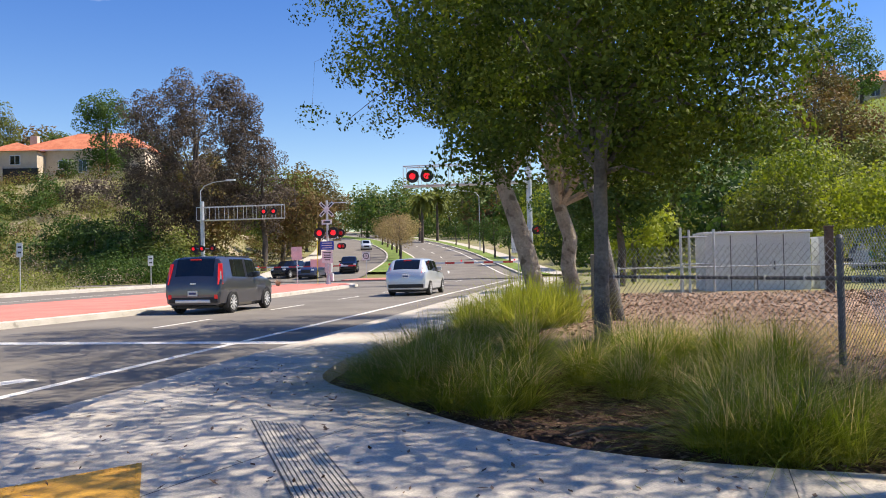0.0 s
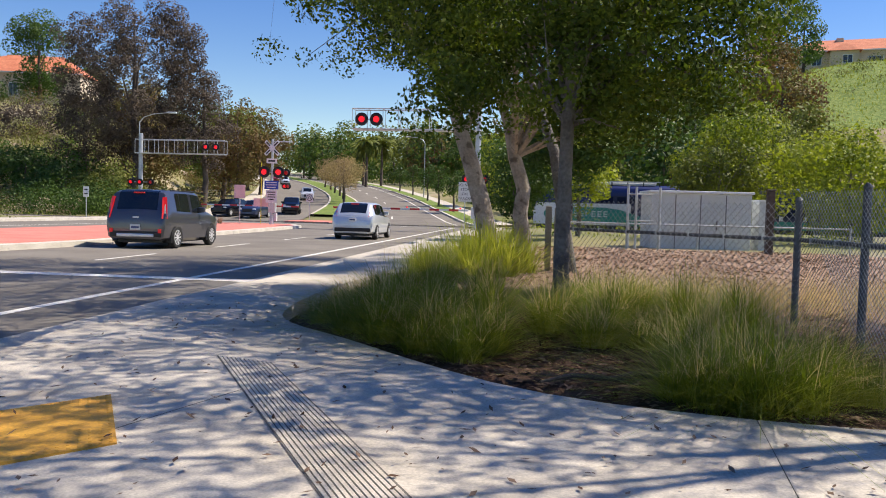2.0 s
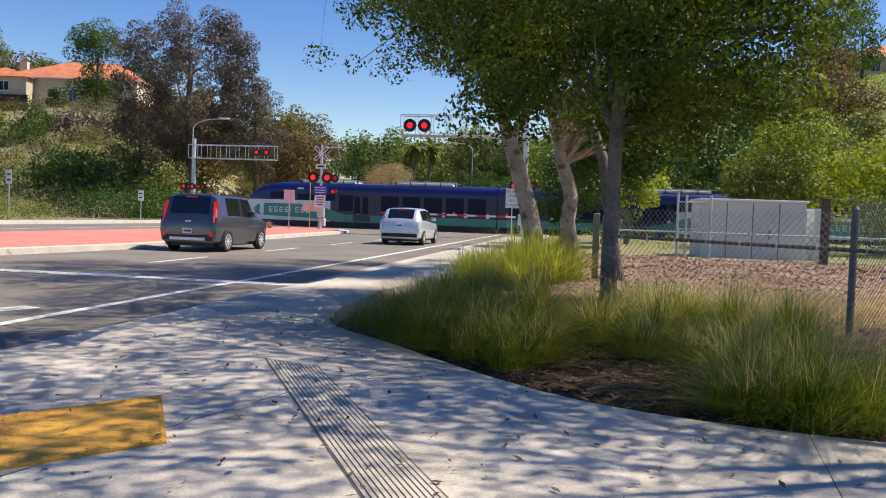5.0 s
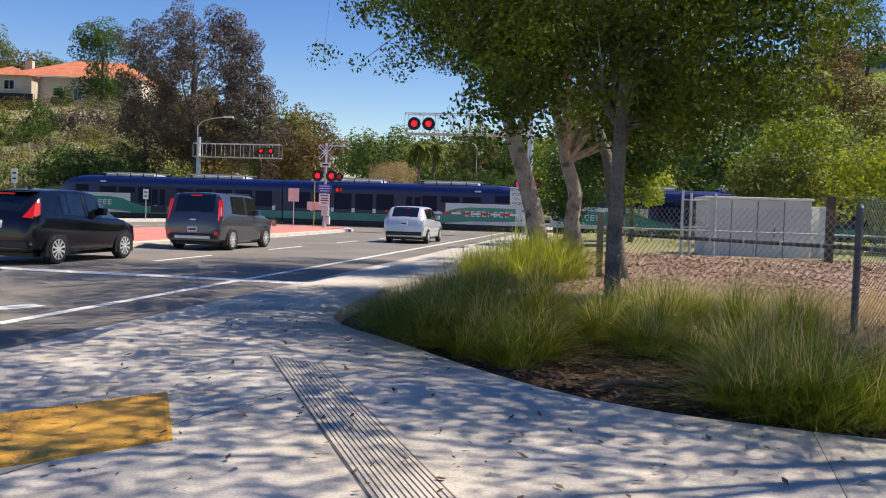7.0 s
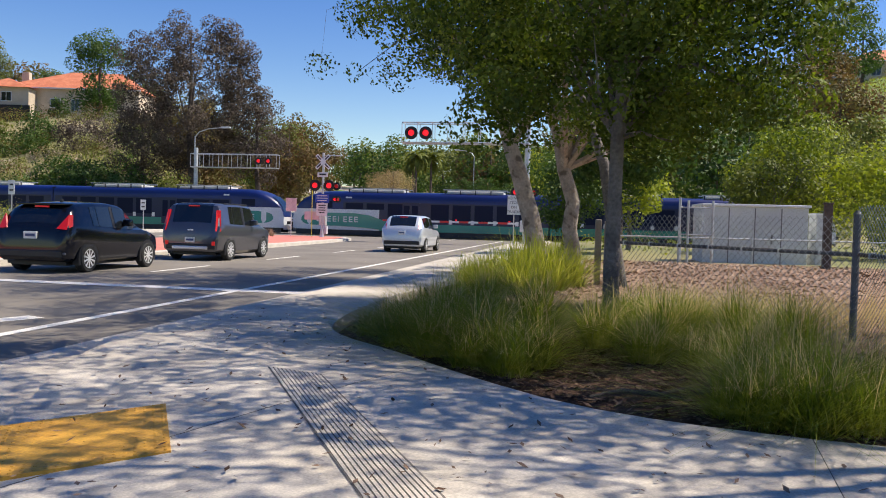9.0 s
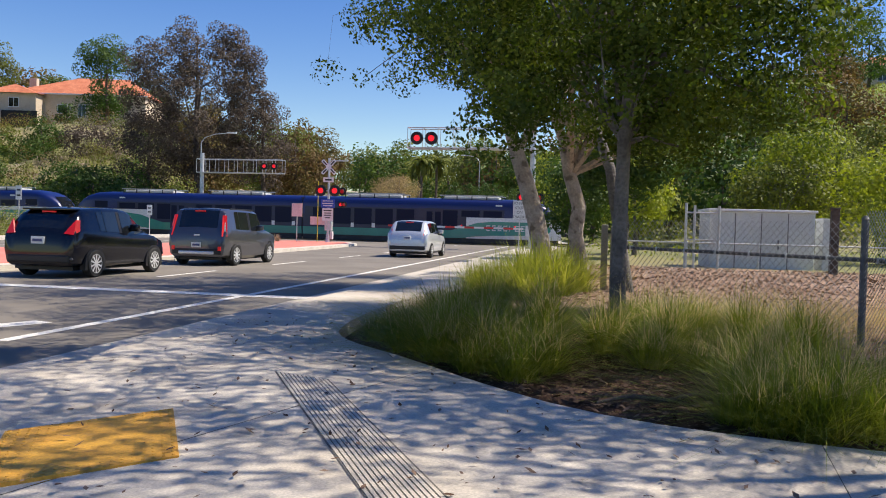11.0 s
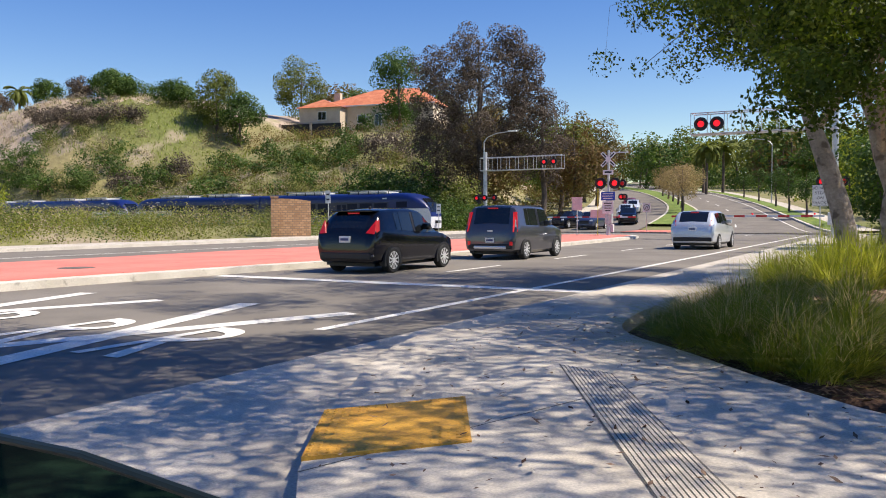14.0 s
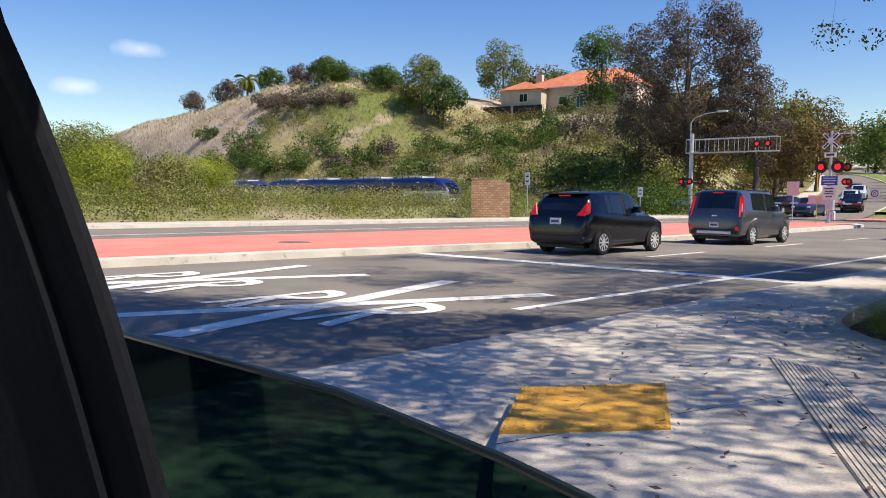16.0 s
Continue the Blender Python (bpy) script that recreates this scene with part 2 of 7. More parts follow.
LEAF_GOLD = leafy("sparse_tan_leaves", [(0.24, 0.16, 0.09), (0.33, 0.25, 0.12), (0.26, 0.24, 0.08)], 0.7, 0.3)
SCRUB = leafy("scrub_leaves", [(0.06, 0.075, 0.02), (0.14, 0.155, 0.038), (0.24, 0.23, 0.08), (0.26, 0.20, 0.13)], 0.7, 0.25)
SCRUB_DRY = leafy("dry_scrub", [(0.22, 0.17, 0.115), (0.36, 0.29, 0.20), (0.44, 0.37, 0.28)], 0.8, 0.2)
GRASS_GREEN = leafy("tuft_grass", [(0.035, 0.060, 0.008), (0.105, 0.15, 0.018), (0.24, 0.27, 0.038), (0.46, 0.40, 0.13)], 0.5, 0.4, 1.6)
GRASS_GOLD = leafy("seed_heads", [(0.42, 0.33, 0.15), (0.55, 0.44, 0.22), (0.38, 0.31, 0.15)], 0.7, 0.4)
FLAX = leafy("strap_leaves", [(0.13, 0.165, 0.02), (0.27, 0.29, 0.045), (0.46, 0.44, 0.12)], 0.5, 0.35)
LAWN = noisy("lawn", (0.10, 0.17, 0.02), (0.20, 0.25, 0.045), 1.5, 30, 0.9, bump=0.8, depth=0.05)


# ---- mesh helpers ----
def link_mesh(name, bm, material, parent=None, label="", smooth=False):
    me = bpy.data.meshes.new(name)
    bmesh.ops.recalc_face_normals(bm, faces=bm.faces)
    bm.to_mesh(me)
    bm.free()
    me.materials.append(material)
    if smooth:
        me.shade_smooth()
        me.set_sharp_from_angle(angle=radians(38))
    ob = new(name, me)
    if parent:
        ob.parent = parent
    if label:
        ob["label"] = label
    return ob


def part(name, bm, material, parent, label="", smooth=False):
    return link_mesh(name, bm, material, parent, label, smooth)


def thing(name, at, label, category, group="", kind=""):
    ob = new(name)
    ob.matrix_basis = at if isinstance(at, Matrix) else pose(*at)
    return tagged(ob, label, category, group, kind)


def box(bm, x0, x1, y0, y1, z0, z1, bevel=0.0):
    res = bmesh.ops.create_cube(bm, size=1.0, matrix=Matrix.Translation(((x0 + x1) / 2, (y0 + y1) / 2, (z0 + z1) / 2)) @ Matrix.Diagonal((x1 - x0, y1 - y0, z1 - z0, 1)))
    if bevel:
        es = list({e for v in res["verts"] for e in v.link_edges})
        bmesh.ops.bevel(bm, geom=es, offset=bevel, segments=2, affect="EDGES", profile=0.5)
    return bm


def boxed(*a, **k):
    return box(bmesh.new(), *a, **k)


def cyl(bm, p, q, r0, r1=None, seg=10):
    p, q = Vector(p), Vector(q)
    m = Matrix.Translation((p + q) / 2) @ (q - p).to_track_quat("Z", "Y").to_matrix().to_4x4()
    bmesh.ops.create_cone(bm, cap_ends=True, segments=seg, radius1=r0, radius2=r0 if r1 is None else r1, depth=(q - p).length, matrix=m)
    return bm


def tube(bm, pts, radii, seg=8):
    """A tapered tube through points."""
    pts = [Vector(p) for p in pts]
    rings = []
    for i, p in enumerate(pts):
        d = (pts[min(i + 1, len(pts) - 1)] - pts[max(i - 1, 0)]).normalized()
        u = d.orthogonal().normalized() if i == 0 else (u - d * u.dot(d)).normalized()
        v = d.cross(u)
        r = radii[i] if isinstance(radii, (list, tuple)) else radii
        rings.append([bm.verts.new(p + (u * math.cos(a) + v * math.sin(a)) * r) for a in [2 * math.pi * k / seg for k in range(seg)]])
    for a, b in zip(rings, rings[1:]):
        for k in range(seg):
            bm.faces.new((a[k], a[(k + 1) % seg], b[(k + 1) % seg], b[k]))
    bm.faces.new(rings[0][::-1])
    bm.faces.new(rings[-1])
    return bm


def prism(bm, outline, z0, z1):
    """An upright slab over a plan outline."""
    lo = [bm.verts.new((x, y, z0)) for x, y in outline]
    hi = [bm.verts.new((x, y, z1)) for x, y in outline]
    n = len(outline)
    bm.faces.new(lo[::-1])
    bm.faces.new(hi)
    for i in range(n):
        bm.faces.new((lo[i], lo[(i + 1) % n], hi[(i + 1) % n], hi[i]))
    return bm


def raw_mesh(name, verts, faces_per, material, parent=None, smooth=False):
    """A mesh from arrays: every face_per vertices form one face."""
    me = bpy.data.meshes.new(name)
    n = len(verts)
    me.vertices.add(n)
    me.vertices.foreach_set("co", np.asarray(verts, dtype=np.float32).ravel())
    f = n // faces_per
    me.loops.add(n)
    me.loops.foreach_set("vertex_index", np.arange(n, dtype=np.int32))
    me.polygons.add(f)
    me.polygons.foreach_set("loop_start", np.arange(0, n, faces_per, dtype=np.int32))
    me.update(calc_edges=True)
    me.materials.append(material)
    ob = new(name, me)
    if parent:
        ob.parent = parent
    return ob


def ribbon(bm, left, right):
    a = [bm.verts.new(p) for p in left]
    b = [bm.verts.new(p) for p in right]
    for i in range(len(a) - 1):
        bm.faces.new((a[i], b[i], b[i + 1], a[i + 1]))
    return bm


def smoothstep(a, b, v):
    k = np.clip((v - a) / (b - a), 0, 1)
    return k * k * (3 - 2 * k)


def resample(pts, step):
    """A smooth dense line through plan points (Catmull-Rom)."""
    p = [np.array(q, float) for q in pts]
    p = [2 * p[0] - p[1]] + p + [2 * p[-1] - p[-2]]
    out = []
    for i in range(1, len(p) - 2):
        n = max(2, int(np.linalg.norm(p[i + 1] - p[i]) / step))
        for k in range(n):
            s = k / n
            out.append(0.5 * (2 * p[i] + (p[i + 1] - p[i - 1]) * s + (2 * p[i - 1] - 5 * p[i] + 4 * p[i + 1] - p[i + 2]) * s * s + (3 * p[i] - p[i - 1] - 3 * p[i + 1] + p[i + 2]) * s ** 3))
    out.append(p[-2])
    return [tuple(float(c) for c in q) for q in out]


# ---- ground ----
def grade(y):
    """The road's own rise beyond the railway."""
    y = np.asarray(y, float)
    return 0.06 * np.where(y < 70, 0, np.where(y < 80, (y - 70) ** 2 / 20, y - 75))


def rise(y):
    return np.minimum(grade(y), 15.5 + 0.004 * np.maximum(0, np.asarray(y, float) - 330))


def bend(x):
    """How far the railway swings away from the road to the west."""
    k = np.maximum(0, -45 - np.asarray(x, float))
    return np.where(k < 52, 0.0017 * k * k, 4.6 + 0.177 * (k - 52))


def land(x, y):
    """Height of the natural ground."""
    x, y = np.asarray(x, float), np.asarray(y, float)
    base = rise(y)
    s = y - 68
    top_l = np.interp(x, [-420, -320, -255, -210, -182, -160, -138, -122, -110, -84, -62, -46, -36], [5, 10, 17.6, 23.4, 25.0, 27.2, 27.6, 22.5, 17.6, 17.0, 15, 7, 0])
    run = np.interp(x, [-130, -112, -60], [50, 68, 60])
    left = top_l * smoothstep(4, run, s) * np.where(x < -30, 1, 0) * smoothstep(2.5, 8, s - bend(x))
    top_r = np.interp(x, [-14, 2, 20, 42, 64, 110, 300], [0, 6, 18, 30, 34, 36, 40])
    right = top_r * smoothstep(14, 115, s)
    # the left hill stays clear of the road that bends towards it
    clear = smoothstep(0, 26, -(x + 34 + 0.42 * np.maximum(0, y - 95)))
    bumps = 0.5 * np.sin(x * 0.11 + 1.3) * np.sin(y * 0.13) + 0.25 * np.sin(x * 0.31 + y * 0.23)
    h = np.maximum(base, left * clear)
    h = np.maximum(h, right)
    h = h + bumps * smoothstep(2.5, 8, h - base)
    # low bank on this side of the railway, beside the far pavement
    h = h + 0.7 * smoothstep(-35, -41, x) * smoothstep(60, 50, y) * smoothstep(-60, 0, y)
    # planted bed beside the near pavement
    edge_y = np.interp(x, [-2.52, -1.67, -0.86, -0.1, 0.59, 1.21, 1.9, 5, 14], [8.22, 7.25, 6.27, 5.5, 5.15, 4.99, 4.88, 4.75, 4.7])
    edge_x = np.interp(y, [8.2, 9.4, 12, 17, 30, 60], [-2.52, -2.85, -2.95, -2.7, -2.5, -2.4])
    inside = np.where(y < 8.2, np.where(x > -2.52, (y - edge_y) * 0.75, -1), x - edge_x)
    bed = smoothstep(0.0, 0.3, inside) * smoothstep(63, 60, y)
    h = h + np.where((y < 63) & (x > -5), -0.04 + (0.15 + 0.14 * smoothstep(0.3, 3.0, inside)) * bed, 0)
    return h


def ground_lines():
    xs = np.concatenate([np.linspace(-1800, -330, 12), np.arange(-300, -60, 5), np.arange(-60, -34, 2), np.arange(-34, -5, 1.0), np.arange(-5, 4, 0.16), np.arange(4, 12, 0.6), np.arange(12, 40, 2), np.arange(40, 170, 6), np.linspace(180, 1800, 14)])
    ys = np.concatenate([np.linspace(-900, -60, 8), np.arange(-40, 4, 4), np.arange(4, 10, 0.16), np.arange(10, 26, 0.6), np.arange(26, 84, 2), np.arange(84, 200, 4), np.arange(200, 400, 12), np.linspace(420, 2400, 12)])
    return xs, ys


xs, ys = ground_lines()
gx, gy = np.meshgrid(xs, ys)
gz = land(gx, gy)
# the carriageways, pavements and railway lie on a sunk formation
formation = ((gx > -34.5) & (gx < -4.2) & (gy < 78)) | ((gy < 4.4) & (gx > -5.5) & (gx < 14.5))
gz = np.where(formation, np.minimum(gz, -0.06), gz)
gz = np.where((gy > 74) & (np.abs(gx + 24 + 0.30 * np.maximum(0, gy - 75)) < 34), gz - 0.12, gz)
GROUND = noisy("hill_ground", (0.13, 0.15, 0.035), (0.26, 0.22, 0.10), 0.05, 1.2, 0.95, bump=0.8, depth=0.2, spots=(0.12, (0.36, 0.29, 0.21), 0.56, 0.7))
me = bpy.data.meshes.new("ground")
nx, ny = len(xs), len(ys)
faces = [(j * nx + i, j * nx + i + 1, (j + 1) * nx + i + 1, (j + 1) * nx + i) for j in range(ny - 1) for i in range(nx - 1)]
me.from_pydata(np.stack([gx.ravel(), gy.ravel(), gz.ravel()], 1).tolist(), [], faces)
me.materials.append(GROUND)
me.materials.append(MULCH)
me.materials.append(LAWN)
me.materials.append(SHADED_MULCH)
me.materials.append(noisy("dry_slope", (0.34, 0.26, 0.19), (0.46, 0.37, 0.28), 0.08, 1.5, 0.95, bump=0.6, depth=0.15, spots=(0.10, (0.20, 0.20, 0.07), 0.60, 0.7)))
mid = [(gx[j:j + 2, i:i + 2].mean(), gy[j:j + 2, i:i + 2].mean()) for j in range(ny - 1) for i in range(nx - 1)]
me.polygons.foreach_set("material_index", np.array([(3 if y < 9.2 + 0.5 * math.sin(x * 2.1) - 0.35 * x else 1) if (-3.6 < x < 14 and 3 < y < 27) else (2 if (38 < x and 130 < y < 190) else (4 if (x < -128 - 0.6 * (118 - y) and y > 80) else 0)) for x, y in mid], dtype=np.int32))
me.shade_smooth()
ground = tagged(new("ground", me), "grassy hillsides and mulched roadside ground around a level crossing", "ground", kind="structure")

# ---- carriageways ----
road = tagged(new("road"), "grey asphalt road with white markings crossing a railway", "road", kind="structure")
bm = bmesh.new()
ribbon(bm, [(-31.2, y, 0) for y in (-70, 0, 30, 60)], [(-5.0, y, 0) for y in (-70, 0, 30, 60)])
part("carriageway", bm, ASPHALT, road)
bm = bmesh.new()
ribbon(bm, [(-31.2, 60, 0), (-31.2, 63.2, 0)], [(-5.0, 60, 0), (-5.0, 63.2, 0)])
ribbon(bm, [(-31.2, 67.6, 0), (-31.2, 72, 0)], [(-5.0, 67.6, 0), (-5.4, 72, 0)])
part("carriageway", bm, ASPHALT, road)
part("crossing_panel", boxed(-31.2, -5.0, 63.2, 67.6, -0.1, 0.004), noisy("crossing_panel", (0.16, 0.15, 0.14), (0.26, 0.25, 0.23), 0.8, 40, 0.9), road)
R_KERB = resample([(-5.4, 72), (-7.0, 78), (-11.9, 97), (-20.9, 131), (-37, 180), (-60, 232), (-92, 300)], 4)
R_MED = resample([(-17.5, 72), (-19.0, 79), (-22.3, 103), (-31.5, 134), (-48.5, 186), (-71, 238), (-102, 304)], 4)
L_MED = resample([(-21.5, 72), (-22.5, 79), (-27.2, 106), (-36.4, 139), (-56, 193), (-80, 245), (-112, 312)], 4)
L_KERB = resample([(-31.2, 72), (-32.0, 79), (-37.5, 108), (-48.5, 146), (-67, 201), (-90, 253), (-124, 320)], 4)


def along(line, t):
    k = t * (len(line) - 1)
    i = min(int(k), len(line) - 2)
    a, b = line[i], line[i + 1]
    return (a[0] + (b[0] - a[0]) * (k - i), a[1] + (b[1] - a[1]) * (k - i))


def on_grade(p, dz=0.0):
    return (p[0], p[1], float(rise(p[1])) + dz)


STEPS = [i / 70 for i in range(71)]
for a, b in ((R_MED, R_KERB), (L_KERB, L_MED)):
    bm = bmesh.new()
    ribbon(bm, [on_grade(along(a, t)) for t in STEPS], [on_grade(along(b, t)) for t in STEPS])
    part("carriageway", bm, ASPHALT, road, smooth=True)


def kerb_line(name, line_a, offset, parent, height=0.15, mat=KERB, ts=STEPS, dz0=0.0):
    """A raised kerb of that width beside a line on the grade."""
    bm = bmesh.new()
    inner, outer = [], []
    for t in ts:
        p, q = along(line_a, t), along(line_a, min(1, t + 0.01))
        if t >= 1:
            q, p2 = along(line_a, 1), along(line_a, 0.99)
            d = Vector((q[0] - p2[0], q[1] - p2[1])).normalized()
            p = q
        else:
            d = Vector((q[0] - p[0], q[1] - p[1])).normalized()
        n = Vector((-d.y, d.x)) * offset
        inner.append(p)
        outer.append((p[0] + n.x, p[1] + n.y))
    ribbon(bm, [on_grade(p, dz0 - 0.1) for p in inner], [on_grade(p, dz0 + height) for p in inner])
    ribbon(bm, [on_grade(p, dz0 + height) for p in inner], [on_grade(p, dz0 + height) for p in outer])
    ribbon(bm, [on_grade(p, dz0 + height) for p in outer], [on_grade(p, dz0 - 0.1) for p in outer])
    return part(name, bm, mat, parent)


far_verge = tagged(new("pavement_far"), "concrete kerbs, pavement and grass verge beside the climbing road", "pavement", kind="structure")
kerb_line("kerb", R_KERB, -0.3, far_verge)
kerb_line("kerb", L_KERB, 0.3, far_verge)
kerb_line("verge", [(x + 0.3, y) for x, y in R_KERB], -1.8, far_verge, 0.17, LAWN)
kerb_line("footway", [(x + 2.1, y) for x, y in R_KERB], -1.8, far_verge, 0.16, CONCRETE)
kerb_line("footway", [(x - 0.3, y) for x, y in L_KERB], 2.0, far_verge, 0.16, CONCRETE)
median_far = tagged(new("median_far"), "grassed median with concrete kerbs dividing the climbing road", "median", kind="structure")
MT = [0.05 + 0.95 * i / 60 for i in range(61)]
kerb_line("kerb", R_MED, 0.25, median_far, ts=MT)
kerb_line("kerb", L_MED, -0.25, median_far, ts=MT)
bm = bmesh.new()
ribbon(bm, [on_grade(along(L_MED, t), 0.14) for t in MT], [on_grade(along(R_MED, t), 0.14) for t in MT])
part("lawn", bm, LAWN, median_far)

# markings
MARK_Z = 0.004


def strip(x0, x1, y0, y1, name="stripe", parent=None):
    bm = bmesh.new()
    MARK_Z = 0.007 if name == "stop_line" else 0.004
    vs = [bm.verts.new(p) for p in ((x0, y0, MARK_Z), (x1, y0, MARK_Z), (x1, y1, MARK_Z), (x0, y1, MARK_Z))]
    bm.faces.new(vs)
    return part(name, bm, PAINT, parent or road)


strip(-6.2, -6.04, -40, -1)
strip(-6.2, -6.04, 7.7, 62)
strip(-13.9, -4.9, 13.7, 14.15, "stop_line")
for y in range(2, 60, 7):
    strip(-9.9, -9.78, 15.5 + y, 18.5 + y)
strip(-9.9, -9.78, -20, 0)
strip(-26.4, -26.25, -20, 60)
bm = bmesh.new()
edge_l = [on_grade((p[0] - 1.5, p[1]), 0.012) for p in R_KERB]
edge_r = [on_grade((p[0] - 1.35, p[1]), 0.012) for p in R_KERB]
part("stripe", ribbon(bm, edge_l, edge_r), PAINT, road)
for k in range(3, 60, 4):
    bm = bmesh.new()
    pts = []
    for t in (k / 70, (k + 1.2) / 70):
        a, b = along(R_MED, t), along(R_KERB, t)
        pts.append(((a[0] + b[0]) / 2 - 0.8, (a[1] + b[1]) / 2))
    ribbon(bm, [on_grade(p, 0.012) for p in pts], [on_grade((p[0] + 0.14, p[1]), 0.012) for p in pts])
    part("stripe", bm, PAINT, road)


def bar2(bm, a, b, w, up=0.0):
    a, b = Vector((*a, MARK_Z + up)), Vector((*b, MARK_Z + up))
    n = (b - a).cross(Vector((0, 0, 1))).normalized() * w / 2
    bm.faces.new([bm.verts.new(p) for p in (a - n, a + n, b + n, b - n)])


def r_mark(bm, x, y0, w, h):
    """A long road letter R made of painted strokes."""
    s = 0.16
    z = MARK_Z + 0.006

    def quad(ps):
        bm.faces.new([bm.verts.new((px, py, z)) for px, py in ps])
    quad(((x, y0), (x + s, y0), (x + s, y0 + h), (x, y0 + h)))
    r, cx, cy, ry = w - s - s / 2, x + s, y0 + h * 0.72, h * 0.28
    n = 10
    for i in range(n):
        a0, a1 = [math.pi / 2 - math.pi * k / n for k in (i, i + 1)]
        q = []
        for a, rr, yy in ((a0, r + s, ry), (a1, r + s, ry), (a1, r, ry - 0.3), (a0, r, ry - 0.3)):
            q.append((cx + rr * math.cos(a), cy + yy * math.sin(a)))
        quad(q)
    quad(((x + s, cy - ry), (x + s + 0.2, cy - ry), (x + w + 0.1, y0), (x + w - 0.12, y0)))


for cx in (-7.9, -11.75):
    bm = bmesh.new()
    bar2(bm, (cx - 0.98, 3.7), (cx + 1.12, 9.3), 0.34)
    bar2(bm, (cx + 0.75, 3.7), (cx - 1.05, 9.6), 0.34, 0.003)
    part("crossing_cross", bm, PAINT, road)
    for dx in (-1.25, 0.62):
        bm = bmesh.new()
        r_mark(bm, cx + dx, 5.2, 0.62, 2.1)
        part("road_letter", bm, PAINT, road)

# ---- red paved median ----
median = tagged(new("median"), "red stamped-concrete median edged with pale concrete kerb", "median", kind="structure")


def median_band(y0, y1, xa0, xa1, xb0, xb1):
    bm = bmesh.new()
    prism(bm, [(xa0, y0), (xb0, y0), (xb1, y1), (xa1, y1)], -0.1, 0.15)
    return bm


M_NEAR = [(-14.75, -60), (-14.7, 4), (-14.3, 12), (-13.7, 18), (-13.2, 23), (-13.5, 32), (-14.0, 44), (-14.5, 50), (-15.6, 52.4), (-17.2, 53.0)]
M_FAR = [(-21.4, -60), (-21.4, 4), (-21.4, 12), (-21.4, 18), (-21.4, 23), (-21.4, 32), (-21.3, 44), (-21.0, 50), (-19.8, 52.4), (-17.3, 53.0)]
for i in range(len(M_NEAR) - 1):
    a, b, c, d = M_FAR[i], M_NEAR[i], M_NEAR[i + 1], M_FAR[i + 1]
    w = 0.55 if a[1] < 12 else 0.5
    if c[1] < 52.5:
        prism_bm = prism(bmesh.new(), [(a[0] + 0.25, a[1]), (b[0] - w, b[1]), (c[0] - w, c[1]), (d[0] + 0.25, d[1])], -0.1, 0.165)
        part("red_paving", prism_bm, RED_PAVING, median)
        part("kerb", prism(bmesh.new(), [(b[0] - w, b[1]), (b[0], b[1]), (c[0], c[1]), (c[0] - w, c[1])], -0.1, 0.15), KERB, median)
        part("kerb", prism(bmesh.new(), [(a[0], a[1]), (a[0] + 0.25, a[1]), (d[0] + 0.25, d[1]), (d[0], d[1])], -0.1, 0.15), KERB, median)
    else:
        part("kerb", prism(bmesh.new(), [a, b, c, d], -0.1, 0.15), KERB, median)
part("manhole", cyl(bmesh.new(), (-17.2, 12.6, 0.1), (-17.2, 12.6, 0.17), 0.42, seg=24), JOINT, median)
# paved apron between the railway and the grassed median
part("red_paving", prism(bmesh.new(), [(-21.6, 69), (-17.6, 69), (-18.6, 76.5), (-22.2, 76.5)], -0.1, 0.07), RED_PAVING, median)

# ---- far pavement across the road ----
walk_far = tagged(new("pavement_opposite"), "pale concrete pavement and kerb across the road", "pavement", kind="structure")
part("kerb", boxed(-31.45, -31.2, -70, 62, -0.1, 0.14), KERB, walk_far)
y = -60.0
while y < 61:
    part("slab", boxed(-34.4, -31.46, y, y + 3.97, -0.1, 0.135), CONCRETE, walk_far)
    y += 4.0

# ---- near gutter and pavement ----
gutter = tagged(new("gutter"), "pale concrete gutter and corner apron beside the asphalt", "gutter", kind="structure")
OUTER = resample([(-4.25, 60), (-4.25, 44), (-4.2, 30), (-4.15, 18), (-4.35, 13), (-4.5, 9.5), (-4.3, 7.0), (-3.93, 5.73), (-3.23, 4.15), (-2.65, 3.15), (-1.95, 2.3), (-0.9, 1.6), (0.6, 1.2), (5, 1.1), (14, 1.1)], 0.4)
INNER = resample([(-2.4, 60), (-2.4, 44), (-2.5, 30), (-2.7, 17), (-2.95, 12), (-2.85, 9.4), (-2.52, 8.22), (-1.67, 7.25), (-0.86, 6.27), (-0.1, 5.5), (0.59, 5.15), (1.21, 4.99), (1.9, 4.88), (5, 4.75), (14, 4.7)], 0.4)
bm = bmesh.new()
ribbon(bm, [(-5.02, along(OUTER, t)[1], 0.006) if along(OUTER, t)[0] < -2.2 else (-5.02 + (along(OUTER, t)[0] + 2.2) * 1.0, -2.5, 0.006) for t in STEPS], [(*along(OUTER, t), 0.006) for t in STEPS])
part("apron", bm, CONCRETE, gutter)
street = part("side_street", ribbon(bmesh.new(), [(-5.3, -2.6, 0.002), (-5.3, -30, 0.002)], [(20, -2.6, 0.002), (20, -30, 0.002)]), ASPHALT, gutter)
pavement = tagged(new("pavement"), "pale concrete corner pavement with dropped kerb and fallen leaves", "pavement", kind="structure")


def kerb_height(t):
    x, y = along(OUTER, t)
    d = math.hypot(x + 3.0, y - 3.7)
    return 0.15 - 0.04 * float(1 - smoothstep(0.8, 2.6, d))


